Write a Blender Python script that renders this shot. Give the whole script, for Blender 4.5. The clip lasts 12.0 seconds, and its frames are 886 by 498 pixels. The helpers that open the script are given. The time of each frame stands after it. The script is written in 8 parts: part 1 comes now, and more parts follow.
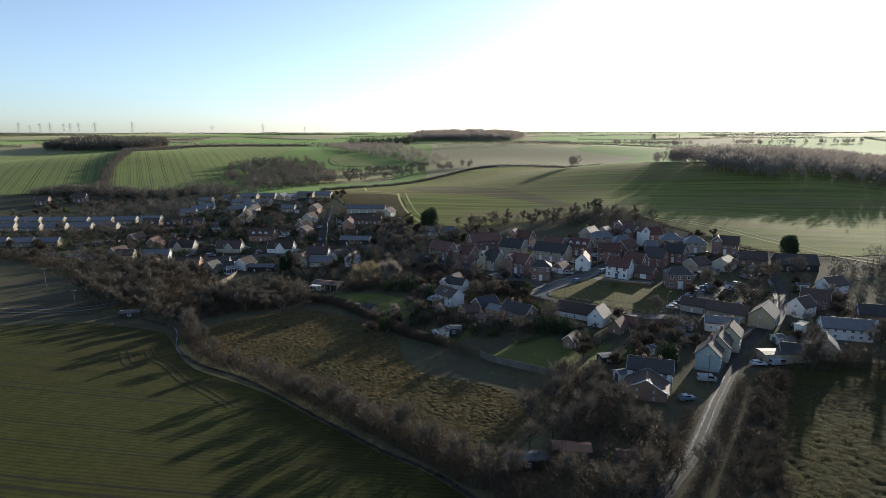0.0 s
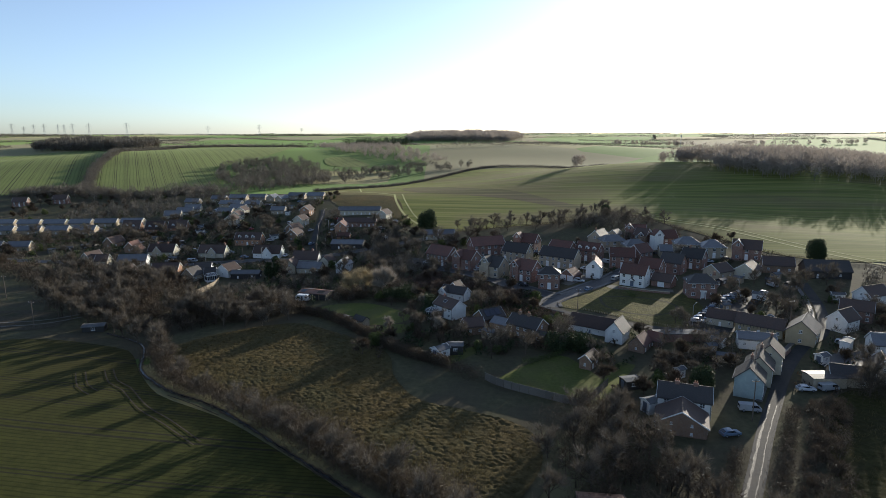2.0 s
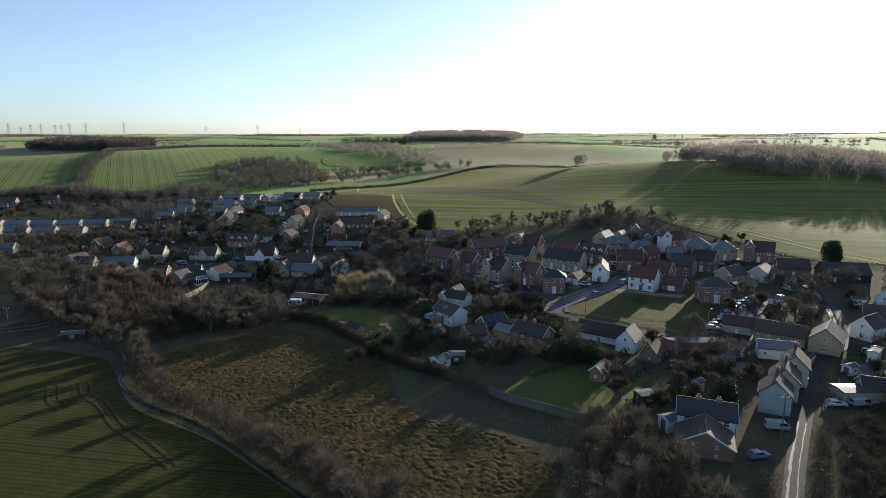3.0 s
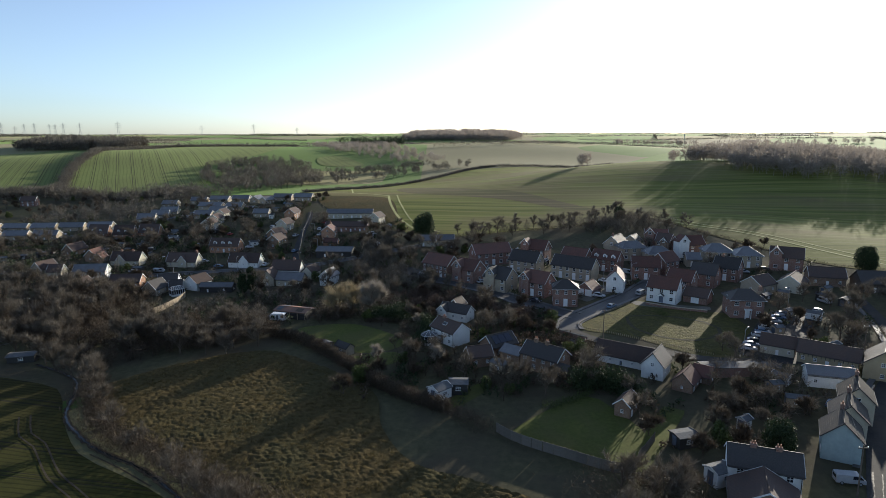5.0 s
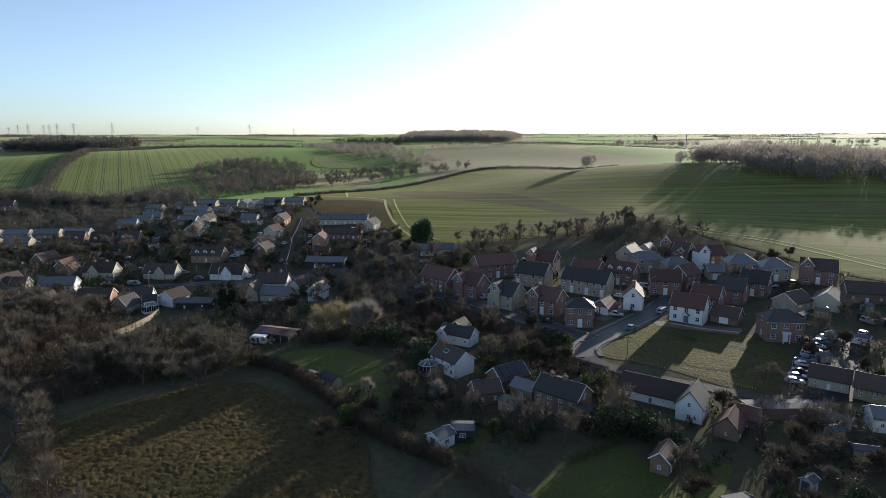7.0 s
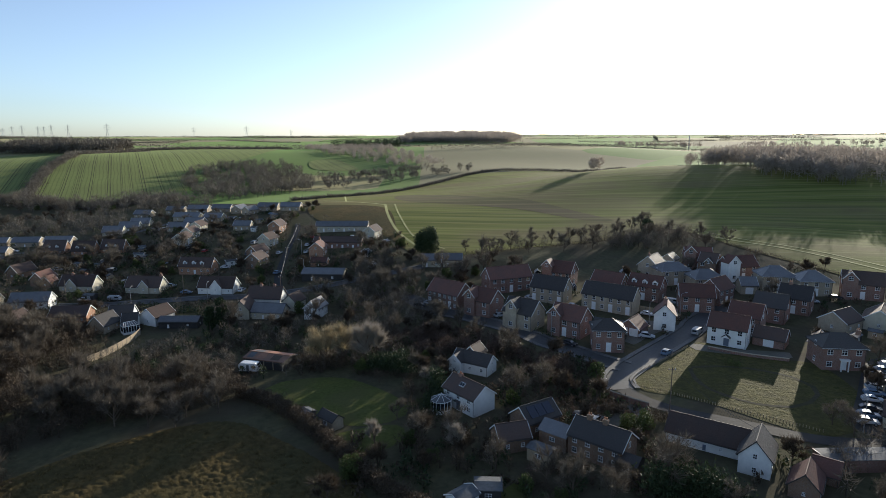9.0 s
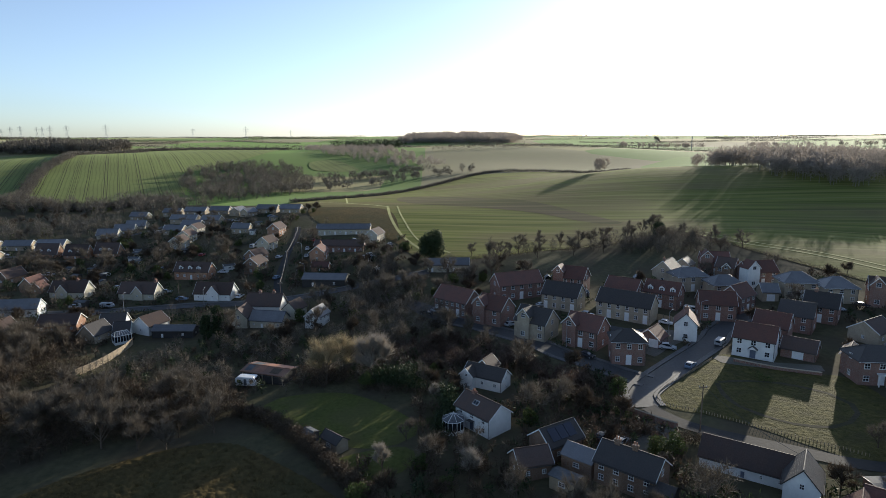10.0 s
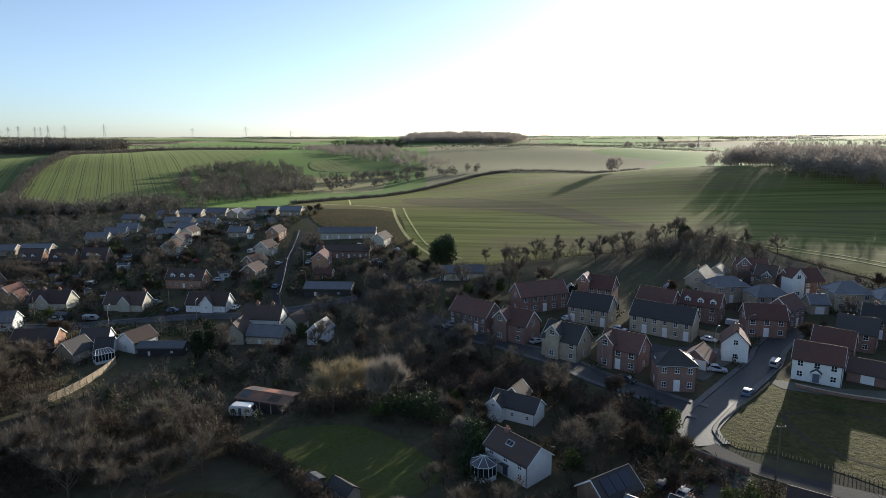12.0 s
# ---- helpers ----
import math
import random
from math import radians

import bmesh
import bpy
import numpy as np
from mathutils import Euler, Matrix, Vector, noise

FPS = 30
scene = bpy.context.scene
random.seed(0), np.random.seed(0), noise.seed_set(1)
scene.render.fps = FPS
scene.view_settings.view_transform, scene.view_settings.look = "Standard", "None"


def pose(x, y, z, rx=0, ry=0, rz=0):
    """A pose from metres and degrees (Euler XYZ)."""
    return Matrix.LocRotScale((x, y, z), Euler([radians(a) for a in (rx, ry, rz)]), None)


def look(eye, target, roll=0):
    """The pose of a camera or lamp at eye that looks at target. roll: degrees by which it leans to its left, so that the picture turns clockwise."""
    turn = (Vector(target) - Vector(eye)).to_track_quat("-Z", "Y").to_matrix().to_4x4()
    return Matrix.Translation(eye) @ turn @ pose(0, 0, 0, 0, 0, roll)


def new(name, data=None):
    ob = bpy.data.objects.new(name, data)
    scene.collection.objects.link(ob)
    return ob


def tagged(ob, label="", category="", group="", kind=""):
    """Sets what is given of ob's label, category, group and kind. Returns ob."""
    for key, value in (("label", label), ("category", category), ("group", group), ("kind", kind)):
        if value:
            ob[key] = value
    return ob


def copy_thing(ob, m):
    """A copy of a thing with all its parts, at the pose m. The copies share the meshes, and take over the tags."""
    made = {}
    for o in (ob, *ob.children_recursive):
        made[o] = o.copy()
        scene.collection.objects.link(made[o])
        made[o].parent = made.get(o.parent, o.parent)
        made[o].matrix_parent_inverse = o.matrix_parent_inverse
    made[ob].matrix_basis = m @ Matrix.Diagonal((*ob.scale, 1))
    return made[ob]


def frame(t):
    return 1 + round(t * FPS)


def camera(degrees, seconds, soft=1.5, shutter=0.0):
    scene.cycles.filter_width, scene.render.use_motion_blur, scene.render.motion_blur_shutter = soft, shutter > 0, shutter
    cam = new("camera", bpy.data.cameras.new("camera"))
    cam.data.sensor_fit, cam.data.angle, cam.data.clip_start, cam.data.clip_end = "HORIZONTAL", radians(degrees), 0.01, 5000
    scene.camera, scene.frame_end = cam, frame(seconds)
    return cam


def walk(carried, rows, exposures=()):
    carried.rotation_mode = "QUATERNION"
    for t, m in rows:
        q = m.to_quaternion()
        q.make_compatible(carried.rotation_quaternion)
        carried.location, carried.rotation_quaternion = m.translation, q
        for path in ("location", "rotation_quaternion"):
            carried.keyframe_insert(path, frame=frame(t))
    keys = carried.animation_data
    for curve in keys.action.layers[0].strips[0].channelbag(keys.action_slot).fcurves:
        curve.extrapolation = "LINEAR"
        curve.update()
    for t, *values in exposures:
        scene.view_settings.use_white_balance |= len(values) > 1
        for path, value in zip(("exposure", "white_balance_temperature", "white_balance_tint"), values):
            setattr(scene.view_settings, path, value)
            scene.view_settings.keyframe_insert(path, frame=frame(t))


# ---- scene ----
cam = camera(72.2, 12.0, soft=0.85)
UNIT = 1.17  # metres to one unit of the plan below
METRES, EYE, TILT, LEAN, TURN = 126.36, 63.18, 2.5, -2.0, 0.0
ROWS = [
    (0.0, 0.0, 0.0, 0.0, -0.51, -13.4, 2.16),
    (0.5, -0.0009, 0.0434, -0.0073, -0.57, -13.31, 2.16),
    (1.0, -0.0022, 0.0865, -0.0142, -0.62, -13.29, 2.15),
    (1.5, -0.0028, 0.1297, -0.0213, -0.66, -13.27, 2.15),
    (2.0, -0.0036, 0.1733, -0.0285, -0.71, -13.25, 2.14),
    (2.5, -0.0045, 0.2167, -0.0357, -0.76, -13.23, 2.14),
    (3.0, -0.0052, 0.2603, -0.043, -0.8, -13.22, 2.14),
    (5.0, -0.0063, 0.4354, -0.0621, -0.99, -13.22, 2.16),
    (5.5, -0.0061, 0.4791, -0.0638, -1.02, -13.21, 2.13),
    (6.0, -0.0066, 0.5219, -0.0649, -1.07, -13.22, 2.15),
    (6.5, -0.0072, 0.5638, -0.0665, -1.11, -13.19, 2.12),
    (7.0, -0.0094, 0.6051, -0.0681, -1.19, -13.17, 2.12),
    (9.0, -0.0372, 0.7621, -0.0722, -1.44, -13.07, 2.18),
    (9.5, -0.0464, 0.8001, -0.0741, -1.46, -13.03, 2.18),
    (10.0, -0.0558, 0.8376, -0.0771, -1.48, -13.0, 2.18),
    (10.5, -0.0651, 0.8745, -0.0799, -1.48, -12.99, 2.18),
    (11.0, -0.074, 0.9114, -0.0836, -1.48, -12.96, 2.17),
    (11.5, -0.0826, 0.9484, -0.0871, -1.48, -12.97, 2.19),
    (12.0, -0.0913, 0.9852, -0.0916, -1.48, -12.96, 2.17),
]
walk(cam, [(t, pose(0, 0, EYE, TILT, LEAN, TURN) @ pose(METRES * x, METRES * y, METRES * z, 90 + pitch, roll, yaw)) for t, x, y, z, yaw, pitch, roll in ROWS], exposures=[(0.0, 0.7, 5950, 9), (12.0, 0.7, 5950, 9)])

# ---- light: low winter sun ahead and to the right, clear sky ----
SUN_AZ, SUN_EL = 36.0, 10.5
TO_SUN = Vector((math.sin(radians(SUN_AZ)) * math.cos(radians(SUN_EL)), math.cos(radians(SUN_AZ)) * math.cos(radians(SUN_EL)), math.sin(radians(SUN_EL))))
world = bpy.data.worlds.new("winter_sky")
scene.world = world
world.use_nodes = True
wn, wl = world.node_tree.nodes, world.node_tree.links
sky = wn.new("ShaderNodeTexSky")
sky.sky_type, sky.sun_disc = "NISHITA", False
sky.sun_elevation, sky.sun_rotation = radians(SUN_EL), radians(SUN_AZ)
sky.altitude, sky.air_density, sky.dust_density, sky.ozone_density = 60, 0.75, 0.6, 2.6
wn["Background"].inputs["Strength"].default_value = 0.13
pale = wn.new("ShaderNodeHueSaturation")
pale.inputs["Saturation"].default_value = 0.74
wl.new(sky.outputs[0], pale.inputs["Color"])
wl.new(pale.outputs[0], wn["Background"].inputs["Color"])
sun_data = bpy.data.lights.new("sun", "SUN")
sun_data.energy, sun_data.angle, sun_data.color = 5.0, radians(0.55), (1.0, 0.87, 0.68)
new("sun", sun_data).matrix_world = look((0, 0, 300), Vector((0, 0, 300)) - TO_SUN)


# ---- materials ----
def nodes_of(name):
    m = bpy.data.materials.new(name)
    m.use_nodes = True
    return m, m.node_tree.nodes, m.node_tree.links


def sheen_from(m, colour):
    """Dewy blades against the light: the sheen takes the growth's own colour."""
    n, l = m.node_tree.nodes, m.node_tree.links
    sc = n.new("ShaderNodeVectorMath")
    sc.operation = "SCALE"
    sc.inputs["Scale"].default_value = 6.0
    l.new(colour, sc.inputs[0])
    l.new(sc.outputs[0], m.node_tree.nodes["Principled BSDF"].inputs["Sheen Tint"])


def surface(name, a, b, rough=0.8, scale=3.0, detail=5, big=0.08, big_mix=0.35, third=None, bump=0.3, bump_dist=0.05, metal=0.0, spec=0.3, coords="Object", sheen=0.0, rand=0.0, stretch=(1, 1, 1)):
    """Two-scale mottled surface: fine grain from a to b, broad stains towards third."""
    m, n, l = nodes_of(name)
    p = n["Principled BSDF"]
    tc = n.new("ShaderNodeTexCoord")
    mp = n.new("ShaderNodeMapping")
    mp.inputs["Scale"].default_value = stretch
    src = tc.outputs["Object"]
    if coords == "World":
        src = n.new("ShaderNodeNewGeometry").outputs["Position"]
    l.new(src, mp.inputs["Vector"])
    f = n.new("ShaderNodeTexNoise")
    f.inputs["Scale"].default_value, f.inputs["Detail"].default_value, f.inputs["Roughness"].default_value = scale, detail, 0.65
    l.new(mp.outputs[0], f.inputs["Vector"])
    g = n.new("ShaderNodeTexNoise")
    g.inputs["Scale"].default_value, g.inputs["Detail"].default_value = big, 3
    l.new(mp.outputs[0], g.inputs["Vector"])
    r = n.new("ShaderNodeValToRGB")
    r.color_ramp.elements[0].position, r.color_ramp.elements[1].position = 0.3, 0.7
    r.color_ramp.elements[0].color, r.color_ramp.elements[1].color = (*a, 1), (*b, 1)
    l.new(f.outputs["Fac"], r.inputs[0])
    r2 = n.new("ShaderNodeValToRGB")
    r2.color_ramp.elements[0].position, r2.color_ramp.elements[1].position = 0.42, 0.62
    r2.color_ramp.elements[0].color, r2.color_ramp.elements[1].color = (0, 0, 0, 1), (big_mix, big_mix, big_mix, 1)
    l.new(g.outputs["Fac"], r2.inputs[0])
    mix = n.new("ShaderNodeMix")
    mix.data_type = "RGBA"
    mix.inputs[7].default_value = (*(third or tuple(c * 0.55 for c in a)), 1)
    l.new(r2.outputs[0], mix.inputs[0])
    l.new(r.outputs[0], mix.inputs[6])
    out = mix.outputs[2]
    if rand:
        oi = n.new("ShaderNodeObjectInfo")
        hs = n.new("ShaderNodeHueSaturation")
        mr = n.new("ShaderNodeMapRange")
        mr.inputs[3].default_value, mr.inputs[4].default_value = 1 - rand, 1 + rand
        l.new(oi.outputs["Random"], mr.inputs[0])
        l.new(mr.outputs[0], hs.inputs["Value"])
        l.new(out, hs.inputs["Color"])
        out = hs.outputs[0]
    l.new(out, p.inputs["Base Color"])
    p.inputs["Roughness"].default_value, p.inputs["Metallic"].default_value = rough, metal
    p.inputs["Specular IOR Level"].default_value = spec
    if sheen:
        p.inputs["Sheen Weight"].default_value, p.inputs["Sheen Roughness"].default_value = sheen, 0.5
        sheen_from(m, out)
    if bump:
        bu = n.new("ShaderNodeBump")
        bu.inputs["Strength"].default_value, bu.inputs["Distance"].default_value = bump, bump_dist
        l.new(f.outputs["Fac"], bu.inputs["Height"])
        l.new(bu.outputs[0], p.inputs["Normal"])
    return m


def tiled(name, a, b, rough, course, spec=0.4, rand=0.2):
    """Roof covering with courses that follow the height, lichen stains and an uneven sheen."""
    m = surface(name, a, b, rough, scale=6.0, big=0.5, big_mix=0.45, third=tuple(0.6 * c + 0.03 for c in a), bump=0.0, spec=spec, rand=rand)
    n, l = m.node_tree.nodes, m.node_tree.links
    tc = n.new("ShaderNodeTexCoord")
    w = n.new("ShaderNodeTexWave")
    w.wave_type, w.bands_direction, w.wave_profile = "BANDS", "Z", "SAW"
    w.inputs["Scale"].default_value = 0.314 / course
    l.new(tc.outputs["Object"], w.inputs["Vector"])
    w2 = n.new("ShaderNodeTexWave")
    w2.wave_type, w2.bands_direction = "BANDS", "X"
    w2.inputs["Scale"].default_value = 0.9
    l.new(tc.outputs["Object"], w2.inputs["Vector"])
    ad = n.new("ShaderNodeMath")
    ad.operation = "MULTIPLY_ADD"
    ad.inputs[1].default_value = 0.4
    l.new(w2.outputs["Fac"], ad.inputs[0])
    l.new(w.outputs["Fac"], ad.inputs[2])
    bu = n.new("ShaderNodeBump")
    bu.inputs["Strength"].default_value, bu.inputs["Distance"].default_value = 0.5, 0.04
    l.new(ad.outputs[0], bu.inputs["Height"])
    l.new(bu.outputs[0], n["Principled BSDF"].inputs["Normal"])
    return m


def bricked(name, a, b, mortar):
    m = surface(name, a, b, 0.85, scale=2.5, big=0.4, big_mix=0.4, bump=0.15, rand=0.12)
    n, l = m.node_tree.nodes, m.node_tree.links
    base = n["Principled BSDF"].inputs["Base Color"].links[0].from_socket
    tc, sp, ad, cb = n.new("ShaderNodeTexCoord"), n.new("ShaderNodeSeparateXYZ"), n.new("ShaderNodeMath"), n.new("ShaderNodeCombineXYZ")
    l.new(tc.outputs["Object"], sp.inputs[0])
    l.new(sp.outputs[0], ad.inputs[0]), l.new(sp.outputs[1], ad.inputs[1])
    l.new(ad.outputs[0], cb.inputs[0]), l.new(sp.outputs[2], cb.inputs[1])
    br = n.new("ShaderNodeTexBrick")
    br.inputs["Scale"].default_value, br.inputs["Brick Width"].default_value, br.inputs["Row Height"].default_value, br.inputs["Mortar Size"].default_value = 1.0, 0.225, 0.075, 0.008
    l.new(cb.outputs[0], br.inputs["Vector"])
    l.new(base, br.inputs["Color1"])
    l.new(base, br.inputs["Color2"])
    br.inputs["Mortar"].default_value = (*mortar, 1)
    l.new(br.outputs["Color"], n["Principled BSDF"].inputs["Base Color"])
    return m


def crop(name, a, b, angle, row, third, tram=0.0, stretch=(1, 1, 1), sheen=0.06, stripe=0.55, track=0.13):
    """Sown field: drilled rows and wheel tracks across the given heading, over mottled growth."""
    m = surface(name, a, b, 0.95, scale=0.35, detail=8, big=0.012, big_mix=0.75, third=third, bump=0.6, bump_dist=0.15, spec=0.1, coords="World", sheen=sheen, stretch=stretch)
    n, l = m.node_tree.nodes, m.node_tree.links
    p = n["Principled BSDF"]
    base = p.inputs["Base Color"].links[0].from_socket
    geo, rot = n.new("ShaderNodeNewGeometry"), n.new("ShaderNodeMapping")
    rot.inputs["Rotation"].default_value = (0, 0, radians(angle))
    l.new(geo.outputs["Position"], rot.inputs["Vector"])
    w = n.new("ShaderNodeTexWave")
    w.wave_type, w.bands_direction = "BANDS", "Y"
    w.inputs["Scale"].default_value, w.inputs["Distortion"].default_value, w.inputs["Detail"].default_value, w.inputs["Detail Scale"].default_value = 0.314 / row, 3.5, 4, 0.25
    l.new(rot.outputs[0], w.inputs["Vector"])
    ramp = n.new("ShaderNodeValToRGB")
    ramp.color_ramp.elements[0].position, ramp.color_ramp.elements[1].position = 0.0, 0.35
    ramp.color_ramp.elements[0].color, ramp.color_ramp.elements[1].color = (0.55, 0.55, 0.55, 1), (1, 1, 1, 1)
    l.new(w.outputs["Fac"], ramp.inputs[0])
    mul = n.new("ShaderNodeMix")
    mul.data_type, mul.blend_type = "RGBA", "MULTIPLY"
    mul.inputs[0].default_value = stripe
    l.new(base, mul.inputs[6]), l.new(ramp.outputs[0], mul.inputs[7])
    out = mul.outputs[2]
    if tram:
        sp, md, gt = n.new("ShaderNodeSeparateXYZ"), n.new("ShaderNodeMath"), n.new("ShaderNodeMath")
        l.new(rot.outputs[0], sp.inputs[0])
        md.operation, gt.operation = "MODULO", "LESS_THAN"
        md.inputs[1].default_value = tram
        ab = n.new("ShaderNodeMath")
        ab.operation = "ABSOLUTE"
        sway, part_sum = n.new("ShaderNodeMath"), n.new("ShaderNodeMath")
        bend, gain = n.new("ShaderNodeMath"), n.new("ShaderNodeMath")
        bend.operation, gain.operation, sway.operation, part_sum.operation = "MULTIPLY", "MULTIPLY", "SINE", "ADD"
        bend.inputs[1].default_value, gain.inputs[1].default_value = 0.17, 0.22 * tram
        l.new(sp.outputs[1], bend.inputs[0]), l.new(bend.outputs[0], sway.inputs[0]), l.new(sway.outputs[0], gain.inputs[0])
        l.new(sp.outputs[1], part_sum.inputs[0]), l.new(gain.outputs[0], part_sum.inputs[1])
        l.new(part_sum.outputs[0], ab.inputs[0])
        l.new(ab.outputs[0], md.inputs[0])
        sub, ab2 = n.new("ShaderNodeMath"), n.new("ShaderNodeMath")
        sub.operation, ab2.operation = "SUBTRACT", "ABSOLUTE"
        sub.inputs[1].default_value = 2.0
        l.new(md.outputs[0], sub.inputs[0]), l.new(sub.outputs[0], ab2.inputs[0])
        sub2, ab3 = n.new("ShaderNodeMath"), n.new("ShaderNodeMath")
        sub2.operation, ab3.operation = "SUBTRACT", "ABSOLUTE"
        sub2.inputs[1].default_value = 0.9
        l.new(ab2.outputs[0], sub2.inputs[0]), l.new(sub2.outputs[0], ab3.inputs[0])
        gt.inputs[1].default_value = track
        l.new(ab3.outputs[0], gt.inputs[0])
        dk = n.new("ShaderNodeMix")
        dk.data_type = "RGBA"
        dk.inputs[7].default_value = (0.022, 0.02, 0.012, 1)
        sc = n.new("ShaderNodeMath")
        sc.operation = "MULTIPLY"
        sc.inputs[1].default_value = 0.9
        l.new(gt.outputs[0], sc.inputs[0]), l.new(sc.outputs[0], dk.inputs[0])
        l.new(out, dk.inputs[6])
        out = dk.outputs[2]
    l.new(out, p.inputs["Base Color"])
    sheen_from(m, out)
    return m


def streaked(name, a, b, third, angle):
    """Thin winter growth in long uneven streaks along the drilling, with pale wheel lines."""
    m, n, l = nodes_of(name)
    p = n["Principled BSDF"]
    geo, rot = n.new("ShaderNodeNewGeometry"), n.new("ShaderNodeMapping")
    rot.inputs["Rotation"].default_value = (0, 0, radians(angle))
    l.new(geo.outputs["Position"], rot.inputs["Vector"])
    def noise(scale, detail, stretch):
        mp, f = n.new("ShaderNodeMapping"), n.new("ShaderNodeTexNoise")
        mp.inputs["Scale"].default_value = stretch
        f.inputs["Scale"].default_value, f.inputs["Detail"].default_value, f.inputs["Roughness"].default_value = scale, detail, 0.6
        l.new(rot.outputs[0], mp.inputs["Vector"]), l.new(mp.outputs[0], f.inputs["Vector"])
        return f.outputs["Fac"]
    def ramp(src, lo, hi, c0, c1):
        r = n.new("ShaderNodeValToRGB")
        r.color_ramp.elements[0].position, r.color_ramp.elements[1].position = lo, hi
        r.color_ramp.elements[0].color, r.color_ramp.elements[1].color = (*c0, 1), (*c1, 1)
        l.new(src, r.inputs[0])
        return r.outputs[0]
    def mix(fac, x, y, kind="MIX"):
        q = n.new("ShaderNodeMix")
        q.data_type, q.blend_type = "RGBA", kind
        l.new(fac, q.inputs[0]), l.new(x, q.inputs[6]), l.new(y, q.inputs[7])
        return q.outputs[2]
    streak = noise(0.22, 6, (0.03, 1.0, 1.0))
    grain = noise(0.9, 5, (0.5, 1.0, 1.0))
    patch = noise(0.014, 3, (0.6, 1.4, 1.0))
    growth = ramp(streak, 0.36, 0.62, a, b)
    bare = ramp(grain, 0.3, 0.7, tuple(0.8 * c for c in third), third)
    col = mix(ramp(patch, 0.46, 0.62, (0, 0, 0), (0.75, 0.75, 0.75)), growth, bare)
    w = n.new("ShaderNodeTexWave")
    w.wave_type, w.bands_direction = "BANDS", "Y"
    w.inputs["Scale"].default_value, w.inputs["Distortion"].default_value, w.inputs["Detail Scale"].default_value = 0.314 / 13.0, 0.6, 0.2
    l.new(rot.outputs[0], w.inputs["Vector"])
    pale = n.new("ShaderNodeRGB")
    pale.outputs[0].default_value = (0.2, 0.185, 0.08, 1)
    col = mix(ramp(w.outputs["Fac"], 0.93, 0.99, (0, 0, 0), (0.5, 0.5, 0.5)), col, pale.outputs[0])
    l.new(col, p.inputs["Base Color"])
    p.inputs["Roughness"].default_value, p.inputs["Specular IOR Level"].default_value = 0.95, 0.04
    p.inputs["Sheen Weight"].default_value, p.inputs["Sheen Roughness"].default_value = 0.03, 0.5
    sheen_from(m, col)
    bu = n.new("ShaderNodeBump")
    bu.inputs["Strength"].default_value, bu.inputs["Distance"].default_value = 0.5, 0.15
    l.new(grain, bu.inputs["Height"]), l.new(bu.outputs[0], p.inputs["Normal"])
    return m


def patchwork(name):
    """Distant farmland: parcels of pasture, sown crop, plough and stubble."""
    m = surface(name, (0.05, 0.075, 0.022), (0.075, 0.1, 0.03), 0.95, scale=0.05, detail=8, big=0.004, big_mix=0.4, third=(0.07, 0.06, 0.035), bump=0.3, bump_dist=0.3, spec=0.1, coords="World", sheen=0.16)
    n, l = m.node_tree.nodes, m.node_tree.links
    base = n["Principled BSDF"].inputs["Base Color"].links[0].from_socket
    geo, mp, vo = n.new("ShaderNodeNewGeometry"), n.new("ShaderNodeMapping"), n.new("ShaderNodeTexVoronoi")
    mp.inputs["Scale"].default_value = (0.0034, 0.0026, 0)
    vo.distance = "MANHATTAN"
    vo.inputs["Scale"].default_value = 1.0
    l.new(geo.outputs["Position"], mp.inputs["Vector"]), l.new(mp.outputs[0], vo.inputs["Vector"])
    sp, r = n.new("ShaderNodeSeparateXYZ"), n.new("ShaderNodeValToRGB")
    l.new(vo.outputs["Color"], sp.inputs[0])
    l.new(sp.outputs[0], r.inputs[0])
    r.color_ramp.interpolation = "CONSTANT"
    e = r.color_ramp.elements
    e[0].position, e[0].color = 0.0, (0.06, 0.1, 0.025, 1)
    e[1].position, e[1].color = 0.3, (0.1, 0.085, 0.06, 1)
    for pos, col in ((0.5, (0.08, 0.11, 0.035, 1)), (0.68, (0.14, 0.12, 0.07, 1)), (0.82, (0.05, 0.08, 0.022, 1))):
        k = e.new(pos)
        k.color = col
    mx = n.new("ShaderNodeMix")
    mx.data_type = "RGBA"
    mx.inputs[0].default_value = 0.7
    l.new(base, mx.inputs[6]), l.new(r.outputs[0], mx.inputs[7])
    l.new(mx.outputs[2], n["Principled BSDF"].inputs["Base Color"])
    sheen_from(m, mx.outputs[2])
    return m


def plain(name, col, rough=0.5, metal=0.0, spec=0.5, coat=0.0, rand=0.0):
    m = surface(name, tuple(c * 0.85 for c in col), col, rough, scale=8, big=0.7, big_mix=0.25, bump=0.0, metal=metal, spec=spec, rand=rand)
    m.node_tree.nodes["Principled BSDF"].inputs["Coat Weight"].default_value = coat
    return m


